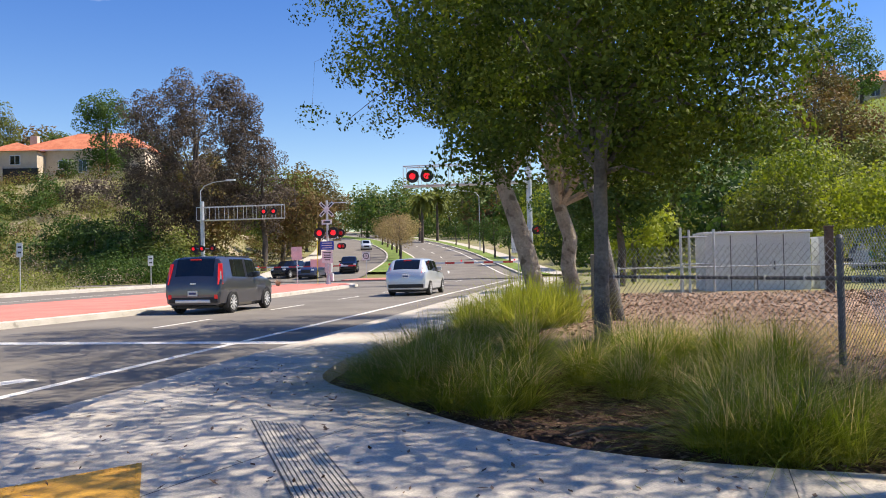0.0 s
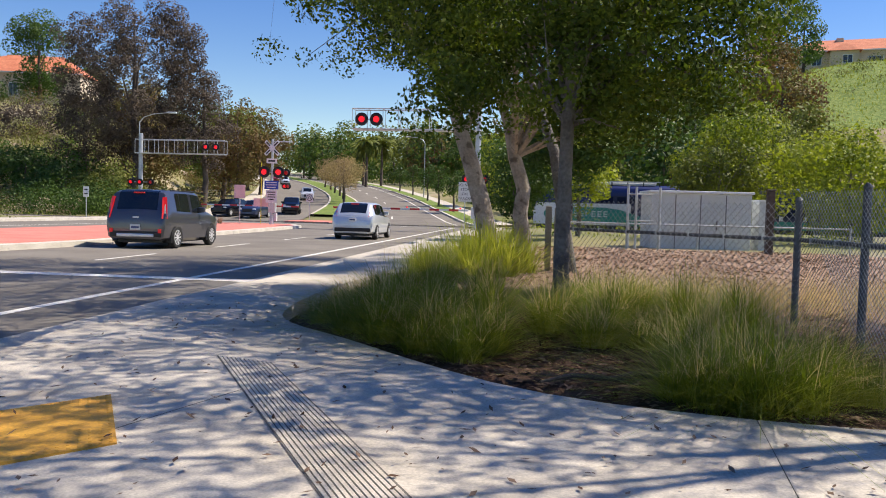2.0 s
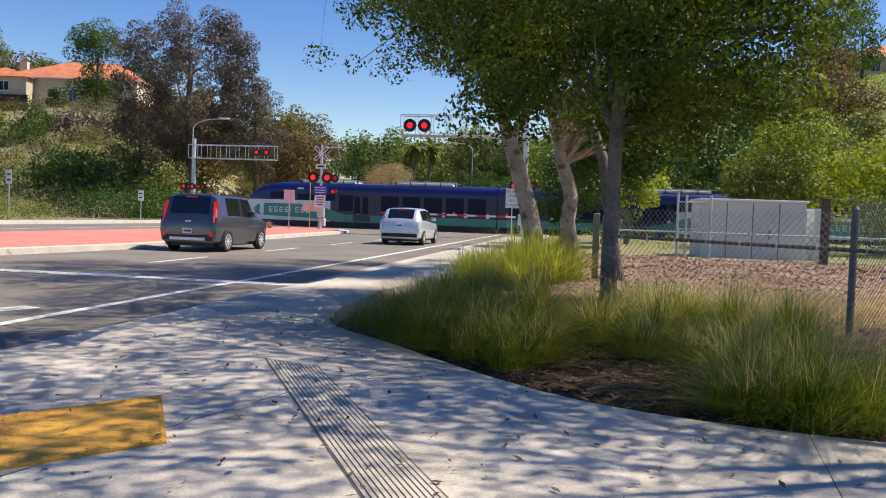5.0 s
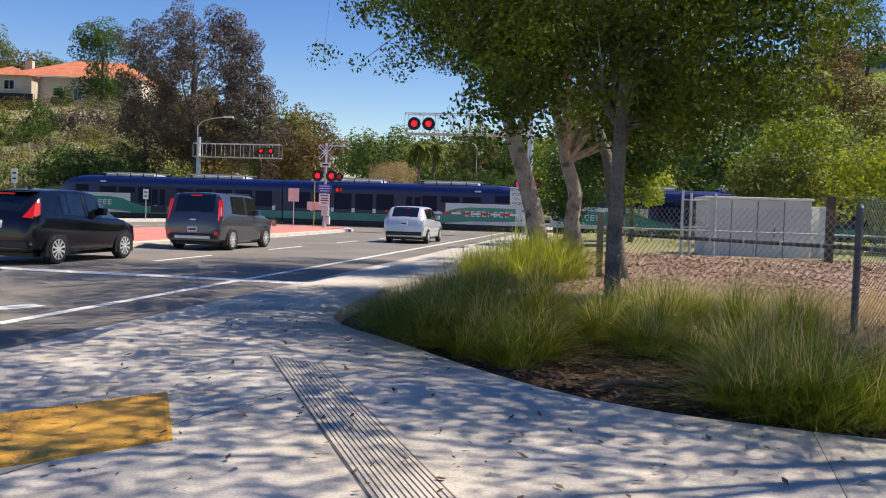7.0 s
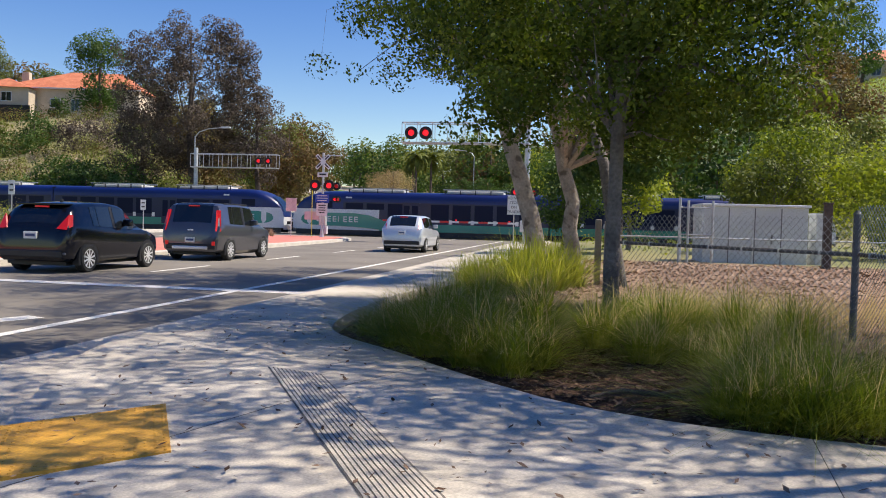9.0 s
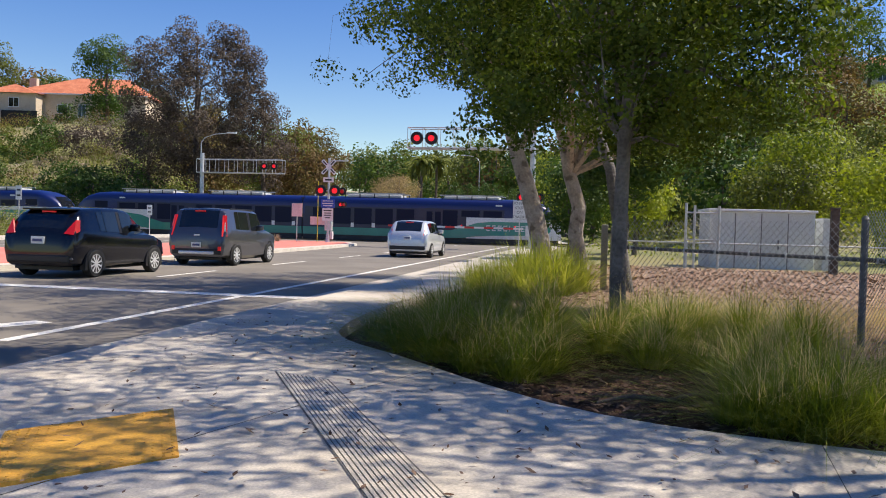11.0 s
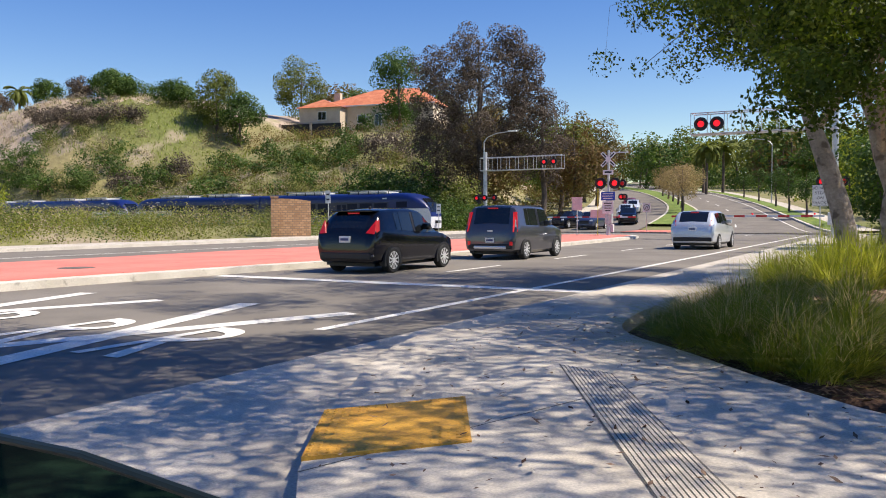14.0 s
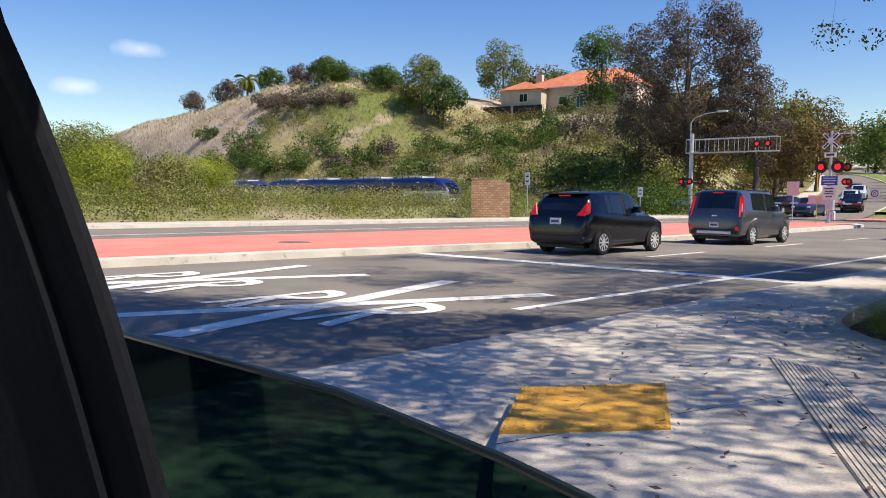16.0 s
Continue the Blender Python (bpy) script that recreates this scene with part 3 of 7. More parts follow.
def pave_point(t, v):
    a, b = along(OUTER, t), along(INNER, t)
    z = kerb_height(t)
    z = z + (0.15 - z) * min(1, v / 0.55)
    return (a[0] + (b[0] - a[0]) * v, a[1] + (b[1] - a[1]) * v, z)


bm = bmesh.new()
ts = [i / 160 for i in range(161)]
ribbon(bm, [(p[0], p[1], p[2] - 0.03) for p in (pave_point(t, 0) for t in ts)], [(p[0], p[1], p[2] - 0.03) for p in (pave_point(t, 0.5) for t in ts)])
ribbon(bm, [(p[0], p[1], p[2] - 0.03) for p in (pave_point(t, 0.5) for t in ts)], [(p[0], p[1], p[2] - 0.03) for p in (pave_point(t, 1) for t in ts)])
part("joint_bed", bm, JOINT, pavement)
BREAKS = [i * 0.045 for i in range(17)] + [0.735, 0.775, 0.822, 0.87, 0.94, 1.0]
VS = (0.0, 0.08, 0.2, 0.35, 0.55, 0.8, 1.0)
for t0, t1 in zip(BREAKS, BREAKS[1:]):
    bm = bmesh.new()
    g = 0.00007
    rows = [[bm.verts.new(pave_point(t0 + g + (t1 - t0 - 2 * g) * k / 8, v)) for v in VS] for k in range(9)]
    low = [[bm.verts.new(Vector(pave_point(t0 + g + (t1 - t0 - 2 * g) * k / 8, v)) - Vector((0, 0, 0.16))) for v in (0.0, 1.0)] for k in range(9)]
    for k in range(8):
        for j in range(len(VS) - 1):
            bm.faces.new((rows[k][j], rows[k][j + 1], rows[k + 1][j + 1], rows[k + 1][j]))
        bm.faces.new((low[k][0], rows[k][0], rows[k + 1][0], low[k + 1][0]))
        bm.faces.new((rows[k][-1], low[k][1], low[k + 1][1], rows[k + 1][-1]))
    part("slab", bm, CONCRETE, pavement)

# ---- tactile pad and scored strip ----
def pave_z(x, y):
    d = math.hypot(x + 3.0, y - 3.7)
    return 0.15 - 0.03 * float(1 - smoothstep(0.3, 1.8, d))


PAD = [Vector(p) for p in ((-2.66, 3.17), (-2.03, 3.83), (-2.57, 4.77), (-3.2, 4.06))]
pad = thing("tactile_pad", (0, 0, 0), "worn yellow tactile warning pad with small domes set in concrete", "tactile paving")
bm = bmesh.new()
lo = [bm.verts.new((p.x, p.y, 0.10)) for p in PAD]
hi = [bm.verts.new((p.x, p.y, pave_z(p.x, p.y) + 0.008)) for p in PAD]
bm.faces.new(hi)
for i in range(4):
    bm.faces.new((lo[i], lo[(i + 1) % 4], hi[(i + 1) % 4], hi[i]))
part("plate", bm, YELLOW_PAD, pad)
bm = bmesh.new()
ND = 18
for i in range(ND):
    for j in range(ND):
        u, v = (i + 0.5) / ND, (j + 0.5) / ND
        p = (PAD[0] * (1 - u) + PAD[1] * u) * (1 - v) + (PAD[3] * (1 - u) + PAD[2] * u) * v
        z = pave_z(p.x, p.y) + 0.007
        bmesh.ops.create_cone(bm, cap_ends=True, segments=8, radius1=0.015, radius2=0.008, depth=0.008, matrix=Matrix.Translation((p.x, p.y, z + 0.004)))
tagged(part("dome_field", bm, YELLOW_PAD, pad), kind="stuff")

scored = thing("scored_strip", (0, 0, 0), "band of parallel dark grooves scored into the pavement", "scored strip")
D, N2 = Vector((0.482, -0.876)), Vector((0.876, 0.482))
S0 = Vector((-2.45, 6.18))
bm = bmesh.new()
a, b = S0 + N2 * -0.012 + D * 0.02, S0 + N2 * 0.342 + D * 0.42
c, d = a + D * 5.1, b + D * 4.7
bm.faces.new([bm.verts.new((p.x, p.y, 0.1525)) for p in (a, b, d, c)])
part("groove_floor", bm, JOINT, scored)
for i in range(12):
    bm = bmesh.new()
    w = 0.019
    o = S0 + N2 * (0.028 * i) + D * (0.03 + 0.033 * i)
    e = S0 + N2 * (0.028 * i) + D * 5.1
    prism(bm, [(o.x, o.y), (o.x + N2.x * w, o.y + N2.y * w), (e.x + N2.x * w, e.y + N2.y * w), (e.x, e.y)], 0.15, 0.156)
    part("ridge", bm, CONCRETE, scored)


# ---- vehicles ----
def car_loft(stations):
    """Rings along the car. Each station: y, z0, zb (belt), zt (top), wb (half width at sill), wm (at belt), wr (at roof)."""
    rings = []
    for y, z0, zb, zt, wb, wm, wr in stations:
        h = zb - z0
        half = [(0, z0), (wb * 0.88, z0), (wb, z0 + 0.10 * h), (wm * 1.01, z0 + 0.55 * h), (wm, zb - 0.04), (wm - 0.025, zb), (wr + 0.01, zt - 0.075), (wr - 0.05, zt - 0.02), (wr - 0.14, zt), (0, zt + 0.025)]
        rings.append((y, half))
    return rings


def make_car(name, at, label, stations, paint, side_panes, rear_pane, front_pane, wheels, wheel_r, tails, plate_z, stop_z, extras=None, group=""):
    car = thing(name, at, label, "car", group)
    rings = car_loft(stations)
    nseg = len(rings[0][1])
    body = bmesh.new()
    rows = []
    for y, half in rings:
        right = [body.verts.new((x, y, z)) for x, z in half]
        left = [right[0] if i == 0 else (right[-1] if i == nseg - 1 else body.verts.new((-x, y, z))) for i, (x, z) in enumerate(half)]
        rows.append((right, left))
    glass = {}
    for k in range(len(rows) - 1):
        for i in range(nseg - 1):
            for s in (0, 1):
                a, b = rows[k][s], rows[k + 1][s]
                quad = [v for v in (a[i], a[i + 1], b[i + 1], b[i])]
                quad = list(dict.fromkeys(quad))
                if len(quad) < 3:
                    continue
                body.faces.new(quad)
                key = None
                if i == 5 and k in side_panes:
                    key = ("side_window", side_panes[k], s)
                elif i == 5 and min(side_panes) < k < max(side_panes):
                    key = ("pillar_trim", k, s)
                elif i == 8 and k in rear_pane:
                    key = ("rear_window", 0, 0)
                elif i == 8 and k in front_pane:
                    key = ("windscreen", 0, 0)
                if key:
                    glass.setdefault(key, []).append([v.co.copy() for v in quad])
    for row, rev in ((rows[0], 1), (rows[-1], 0)):
        loop = row[0] + row[1][-2:0:-1]
        body.faces.new(loop if not rev else loop[::-1])
    part("body", body, paint, car, smooth=True)
    for (gname, _, s), quads in glass.items():
        bm = bmesh.new()
        cen = sum((v for q in quads for v in q), Vector()) / sum(len(q) for q in quads)
        for q in quads:
            nrm = (q[1] - q[0]).cross(q[2] - q[0]).normalized()
            if nrm.dot(cen - Vector((0, cen.y, 0.75))) < 0 and gname in ("side_window", "pillar_trim"):
                nrm = -nrm
            if gname not in ("side_window", "pillar_trim") and nrm.z < 0:
                nrm = -nrm
            bm.faces.new([bm.verts.new(v + (cen - v) * 0.05 + nrm * 0.006) for v in q])
        bmesh.ops.remove_doubles(bm, verts=bm.verts, dist=0.004)
        part(gname, bm, BLACK if gname == "pillar_trim" else GLASS_DARK, car)
    half_w = max(s[5] for s in stations)
    for wy in wheels:
        for s in (-1, 1):
            arch = bmesh.new()
            n = 14
            rr = wheel_r + 0.065
            pts = [(rr * math.cos(math.pi * k / n), rr * math.sin(math.pi * k / n)) for k in range(n + 1)] + [(-rr, -wheel_r * 0.45), (rr, -wheel_r * 0.45)]
            vs0 = [arch.verts.new((s * (half_w - 0.14), wy + p[0], wheel_r + p[1])) for p in pts]
            vs1 = [arch.verts.new((s * (half_w + 0.004), wy + p[0], wheel_r + p[1])) for p in pts]
            arch.faces.new(vs0)
            arch.faces.new(vs1)
            for k in range(len(pts)):
                arch.faces.new((vs0[k], vs0[(k + 1) % len(pts)], vs1[(k + 1) % len(pts)], vs1[k]))
            part("wheel_arch", arch, BLACK, car)
            wh = new("wheel")
            wh.parent = car
            wh.matrix_basis = pose(s * (half_w - 0.075), wy, wheel_r)
            ty = bmesh.new()
            prof = [(-0.10, 0.68), (-0.10, 0.92), (-0.07, 1.0), (0.07, 1.0), (0.10, 0.92), (0.10, 0.68)]
            seg = 24
            rg = [[ty.verts.new((px, wheel_r * pr * math.cos(2 * math.pi * k / seg), wheel_r * pr * math.sin(2 * math.pi * k / seg))) for px, pr in prof] for k in range(seg)]
            for k in range(seg):
                for j in range(len(prof)):
                    q, r2 = rg[k], rg[(k + 1) % seg]
                    ty.faces.new((q[j], q[(j + 1) % 6], r2[(j + 1) % 6], r2[j]))
            part("tyre", ty, RUBBER, wh, smooth=True)
            rim = bmesh.new()
            cyl(rim, (s * 0.03, 0, 0), (s * 0.10, 0, 0), wheel_r * 0.16, seg=12)
            for k in range(10):
                a = 2 * math.pi * k / 10
                d = Vector((0, math.cos(a), math.sin(a)))
                t = Vector((0, -math.sin(a), math.cos(a)))
                p0, p1 = d * wheel_r * 0.12, d * wheel_r * 0.66
                w0, w1 = t * wheel_r * 0.05, t * wheel_r * 0.075
                vs = [rim.verts.new(v + Vector((s * 0.098, 0, 0))) for v in (p0 - w0, p0 + w0, p1 + w1, p1 - w1)]
                rim.faces.new(vs)
            ring = [[rim.verts.new((s * 0.10, wheel_r * f * math.cos(2 * math.pi * k / 24), wheel_r * f * math.sin(2 * math.pi * k / 24))) for f in (0.64, 0.71)] for k in range(24)]
            for k in range(24):
                rim.faces.new((ring[k][0], ring[k][1], ring[(k + 1) % 24][1], ring[(k + 1) % 24][0]))
            part("rim", rim, RIM, wh)
            part("hub_well", cyl(bmesh.new(), (s * -0.05, 0, 0), (s * 0.084, 0, 0), wheel_r * 0.69, seg=20), BLACK, wh)
    for s in (-1, 1):
        bm = bmesh.new()
        pts = tails
        lo2 = [bm.verts.new((s * px, py, pz)) for px, py, pz in pts]
        hi2 = [bm.verts.new((s * (px + 0.012), py - 0.035, pz)) for px, py, pz in pts]
        bm.faces.new(lo2)
        bm.faces.new(hi2)
        for k in range(len(pts)):
            bm.faces.new((lo2[k], lo2[(k + 1) % len(pts)], hi2[(k + 1) % len(pts)], hi2[k]))
        part("tail_lamp", bm, BRAKE, car, "lit red tail lamp")
        my = stations[max(front_pane)][0] - 0.12 if front_pane else 0.9
        zb = max(st[2] for st in stations)
        part("mirror", boxed(min(s * (half_w - 0.05), s * (half_w + 0.17)), max(s * (half_w - 0.05), s * (half_w + 0.17)), my - 0.08, my + 0.05, zb - 0.02, zb + 0.14, bevel=0.03), paint, car, smooth=True)
    yr = stations[0][0]
    part("high_brake_lamp", boxed(-0.16, 0.16, stop_z[0] - 0.03, stop_z[0] + 0.02, stop_z[1] - 0.018, stop_z[1] + 0.018), BRAKE, car)
    pl = part("number_plate", boxed(-0.155, 0.155, yr - 0.022, yr + 0.03, plate_z - 0.078, plate_z + 0.078, bevel=0.006), SIGN_WHITE, car)
    part("plate_bar", boxed(-0.115, 0.115, yr - 0.027, yr - 0.02, plate_z - 0.03, plate_z + 0.028), principled("plate_blue", (0.05, 0.07, 0.18), 0.5), pl)
    part("lower_bumper", boxed(-half_w * 0.86, half_w * 0.86, yr - 0.012, yr + 0.18, stations[0][1] + 0.0, stations[0][1] + 0.17, bevel=0.03), BLACK, car, "dark plastic lower bumper")
    part("underbody", boxed(-half_w * 0.75, half_w * 0.75, yr + 0.3, stations[-1][0] - 0.3, 0.16, stations[2][1] + 0.1), BLACK, car)
    for p in (extras or []):
        part(p[0], boxed(*p[1], bevel=p[3] if len(p) > 3 else 0), p[2], car)
    return car


GREY_PAINT = noisy("grey_metallic_paint", (0.085, 0.087, 0.10), (0.10, 0.10, 0.115), 0.6, 200, 0.30, 0.6, bump=0, coat=0.8)
BLACK_PAINT = noisy("black_paint", (0.004, 0.005, 0.009), (0.006, 0.007, 0.012), 0.6, 200, 0.12, 0.0, bump=0, coat=0.0)
SILVER_PAINT = noisy("silver_paint", (0.60, 0.63, 0.67), (0.66, 0.69, 0.72), 0.6, 200, 0.30, 0.35, bump=0, coat=0.8)
BLUE_PAINT = noisy("blue_paint", (0.03, 0.05, 0.11), (0.04, 0.06, 0.13), 0.6, 200, 0.30, 0.5, bump=0, coat=0.8)

# boxy grey hatchback; forward is +y
SOUL = [(-2.07, 0.34, 0.62, 0.66, 0.72, 0.76, 0.66), (-2.04, 0.28, 0.86, 0.9, 0.83, 0.87, 0.78), (-1.98, 0.26, 0.98, 1.04, 0.85, 0.89, 0.78), (-1.8, 0.24, 1.02, 1.54, 0.86, 0.9, 0.765), (-1.68, 0.23, 1.03, 1.585, 0.87, 0.9, 0.76), (-1.25, 0.22, 1.03, 1.605, 0.88, 0.9, 0.755), (-0.98, 0.21, 1.02, 1.61, 0.88, 0.9, 0.755), (-0.3, 0.2, 1.0, 1.61, 0.88, 0.9, 0.745), (-0.18, 0.2, 1.0, 1.61, 0.88, 0.9, 0.745), (0.42, 0.2, 0.98, 1.58, 0.88, 0.9, 0.745), (0.5, 0.2, 0.98, 1.56, 0.88, 0.9, 0.745), (1.12, 0.2, 0.98, 1.1, 0.88, 0.9, 0.7), (1.2, 0.2, 0.97, 1.05, 0.88, 0.89, 0.74), (1.75, 0.22, 0.86, 0.96, 0.85, 0.87, 0.72), (2.0, 0.28, 0.72, 0.8, 0.76, 0.8, 0.62), (2.07, 0.34, 0.6, 0.64, 0.66, 0.7, 0.55)]
SOUL = [(y, z0, zb * 1.05, zt * 1.06, wb, wm, wr) for y, z0, zb, zt, wb, wm, wr in SOUL]
soul = make_car("grey_hatchback", (-11.42, 24.55, 0), "boxy dark grey hatchback with lit brake lamps waiting on the road", SOUL, GREY_PAINT,
                {5: 0, 6: 1, 8: 2, 9: 2, 10: 2}, {2, 3}, {10}, (-1.28, 1.29), 0.325,
                [(0.78, -2.04, 0.88), (0.90, -1.92, 0.88), (0.82, -1.79, 1.50), (0.71, -1.84, 1.50), (0.75, -1.96, 1.11)], 0.62, (-1.83, 1.62),
                [("bumper_trim", (-0.56, 0.56, -2.11, -2.0, 0.34, 0.44), RIM, 0.03), ("badge", (-0.09, 0.09, -2.065, -2.03, 0.885, 0.925), RIM, 0.01), ("reflector", (-0.78, -0.68, -2.085, -2.05, 0.46, 0.58), REFLECTOR_GLOW, 0.01), ("reflector", (0.68, 0.78, -2.085, -2.05, 0.46, 0.58), REFLECTOR_GLOW, 0.01), ("roof_rail", (-0.70, -0.67, -1.3, 0.4, 1.68, 1.72), BLACK, 0.01), ("roof_rail", (0.67, 0.70, -1.3, 0.4, 1.68, 1.72), BLACK, 0.01)])
FIESTA = [(-2.0, 0.34, 0.64, 0.68, 0.65, 0.7, 0.6), (-1.97, 0.28, 0.88, 0.92, 0.768, 0.82, 0.72), (-1.91, 0.26, 1.0, 1.05, 0.788, 0.85, 0.7), (-1.66, 0.24, 1.05, 1.40, 0.808, 0.86, 0.7), (-1.45, 0.23, 1.04, 1.495, 0.818, 0.86, 0.69), (-1.0, 0.22, 1.02, 1.54, 0.827, 0.86, 0.68), (-0.78, 0.21, 1.01, 1.555, 0.827, 0.86, 0.68), (-0.22, 0.2, 0.98, 1.56, 0.827, 0.86, 0.675), (-0.12, 0.2, 0.97, 1.56, 0.827, 0.86, 0.675), (0.25, 0.2, 0.95, 1.525, 0.827, 0.86, 0.675), (0.4, 0.2, 0.94, 1.485, 0.827, 0.86, 0.675), (1.15, 0.2, 0.92, 1.06, 0.827, 0.85, 0.64), (1.28, 0.2, 0.91, 1.01, 0.827, 0.85, 0.66), (1.72, 0.22, 0.78, 0.87, 0.788, 0.82, 0.64), (1.95, 0.28, 0.62, 0.7, 0.67, 0.72, 0.52), (2.0, 0.32, 0.5, 0.54, 0.552, 0.6, 0.45)]
fiesta = make_car("black_hatchback", (-11.72, 17.85, 0), "small glossy black hatchback with a dented rear bumper", FIESTA, BLACK_PAINT,
                  {5: 0, 6: 1, 8: 2, 9: 2, 10: 2}, {2, 3}, {10}, (-1.21, 1.28), 0.31,
                  [(0.58, -1.94, 0.97), (0.80, -1.90, 0.95), (0.86, -1.78, 1.03), (0.80, -1.70, 1.27), (0.75, -1.76, 1.27)], 0.82, (-1.62, 1.44),
                  [("badge", (-0.08, 0.08, -1.965, -1.93, 0.91, 0.95), RIM, 0.01), ("spoiler", (-0.60, 0.60, -1.72, -1.40, 1.475, 1.515), BLACK_PAINT, 0.015), ("aerial", (-0.02, 0.02, -0.98, -0.9, 1.55, 1.62), BLACK, 0.008), ("dent_scuff", (0.62, 0.74, -1.99, -1.93, 0.50, 0.66), GALV, 0.02), ("dent_scuff", (0.70, 0.80, -1.98, -1.9, 0.40, 0.47), POST_DARK, 0.02)])
PRIUS = [(-2.3, 0.34, 0.66, 0.7, 0.68, 0.72, 0.62), (-2.26, 0.28, 0.92, 0.96, 0.8, 0.84, 0.74), (-2.18, 0.26, 1.02, 1.1, 0.83, 0.87, 0.72), (-1.86, 0.24, 1.06, 1.46, 0.85, 0.88, 0.72), (-1.7, 0.23, 1.06, 1.53, 0.86, 0.885, 0.715), (-1.3, 0.22, 1.05, 1.56, 0.87, 0.885, 0.71), (-0.95, 0.21, 1.04, 1.575, 0.87, 0.885, 0.71), (-0.3, 0.2, 1.0, 1.575, 0.87, 0.885, 0.7), (-0.18, 0.2, 1.0, 1.57, 0.87, 0.885, 0.7), (0.35, 0.2, 0.97, 1.53, 0.87, 0.885, 0.7), (0.5, 0.2, 0.96, 1.5, 0.87, 0.885, 0.7), (1.45, 0.2, 0.92, 1.06, 0.87, 0.88, 0.66), (1.55, 0.2, 0.91, 1.02, 0.87, 0.88, 0.68), (2.0, 0.22, 0.78, 0.86, 0.82, 0.85, 0.66), (2.25, 0.28, 0.62, 0.7, 0.7, 0.75, 0.55), (2.32, 0.32, 0.52, 0.56, 0.58, 0.62, 0.45)]
prius = make_car("silver_wagon", (-7.6, 36.0, 0), "silver-white family wagon waiting at the closed crossing gate", PRIUS, SILVER_PAINT,
                 {4: 0, 5: 1, 6: 1, 8: 2, 9: 2, 10: 2}, {2, 3}, {10}, (-1.38, 1.40), 0.32,
                 [(0.66, -2.22, 0.98), (0.83, -2.17, 0.80), (0.86, -2.05, 0.98), (0.75, -1.95, 1.22), (0.69, -2.03, 1.20)], 0.84, (-1.84, 1.50),
                 [("badge", (-0.08, 0.08, -2.275, -2.22, 0.95, 0.99), RIM, 0.01)])
SUV = [(-2.2, 0.4, 0.76, 0.8, 0.7, 0.74, 0.62), (-2.16, 0.34, 1.0, 1.04, 0.86, 0.9, 0.78), (-2.05, 0.3, 1.1, 1.16, 0.88, 0.92, 0.76), (-1.85, 0.28, 1.12, 1.62, 0.9, 0.93, 0.75), (-1.6, 0.28, 1.12, 1.68, 0.9, 0.93, 0.74), (-1.3, 0.28, 1.11, 1.7, 0.9, 0.93, 0.74), (-0.9, 0.27, 1.1, 1.71, 0.9, 0.93, 0.74), (-0.28, 0.26, 1.08, 1.71, 0.9, 0.93, 0.735), (-0.16, 0.26, 1.08, 1.71, 0.9, 0.93, 0.735), (0.35, 0.26, 1.06, 1.68, 0.9, 0.93, 0.735), (0.45, 0.26, 1.06, 1.65, 0.9, 0.93, 0.735), (1.1, 0.26, 1.04, 1.18, 0.9, 0.93, 0.72), (1.2, 0.26, 1.03, 1.13, 0.9, 0.92, 0.76), (1.9, 0.28, 0.94, 1.04, 0.88, 0.9, 0.74), (2.15, 0.34, 0.8, 0.88, 0.78, 0.82, 0.64), (2.2, 0.4, 0.7, 0.74, 0.68, 0.72, 0.55)]
SUV_TAIL = [(0.74, -2.13, 1.0), (0.88, -2.1, 1.0), (0.86, -1.98, 1.25), (0.76, -2.03, 1.25)]


def oncoming(name, at, label, paint):
    car = make_car(name, at, label, SUV, paint, {4: 0, 5: 1, 6: 1, 8: 2, 9: 2}, {2, 3}, {10}, (-1.35, 1.36), 0.36, SUV_TAIL, 0.85, (-1.84, 1.6), group="queue beyond the railway")
    for s in (-1, 1):
        part("headlamp", boxed(min(s * 0.52, s * 0.80), max(s * 0.52, s * 0.80), 2.05, 2.19, 0.78, 0.92, bevel=0.03), WHITE_STEEL, car)
    part("grille", boxed(-0.46, 0.46, 2.12, 2.215, 0.55, 0.86, bevel=0.02), BLACK, car)
    return car


def face_down(x, y):
    return pose(x, y, float(rise(y)), 0, 0, 180 + (0 if y < 80 else 14))


truck = oncoming("dark_suv", pose(-30.1, 78.5, float(rise(78.5)), 0, 0, 172), "black off-road vehicle with pale grille waiting beyond the railway", BLACK_PAINT)
blue_car = oncoming("blue_suv", face_down(-26.8, 76.5), "dark blue car waiting beyond the railway", BLUE_PAINT)
black_car = oncoming("black_suv", face_down(-25.6, 84.5), "black car waiting second in line beyond the railway", BLACK_PAINT)
silver_car = oncoming("silver_suv", pose(-34, 128, float(rise(128)), 0, 0, 196), "silver car rolling down the hill towards the queue", SILVER_PAINT)
white_car = oncoming("white_suv", pose(-50, 170, float(rise(170)), 0, 0, 200), "white car coming down the hill", SILVER_PAINT)
red_car = oncoming("red_suv", pose(-56, 180, float(rise(180)), 0, 0, 200), "dark red car coming down the hill", principled("red_paint", (0.22, 0.02, 0.02), 0.3, 0.3, 0.7))


# ---- train: units of two cars, forward is -x, near side at y = 64 ----
def train_section(k):
    """Half outline of the body; k from 0 at the nose tip to 1 at full section."""
    top = 0.95 + (3.52 - 0.95) * k
    w = 1.42 * (0.55 + 0.45 * min(1, k * 1.6))
    return w, top


NOSE = [(0.0, 1.30), (0.06, 1.72), (0.25, 2.18), (0.6, 2.62), (1.05, 2.98), (1.6, 3.26), (2.3, 3.46), (3.2, 3.54)]


BAND = noisy("train_window_band", (0.004, 0.009, 0.045), (0.006, 0.012, 0.06), 0.6, 20, 0.3, bump=0)


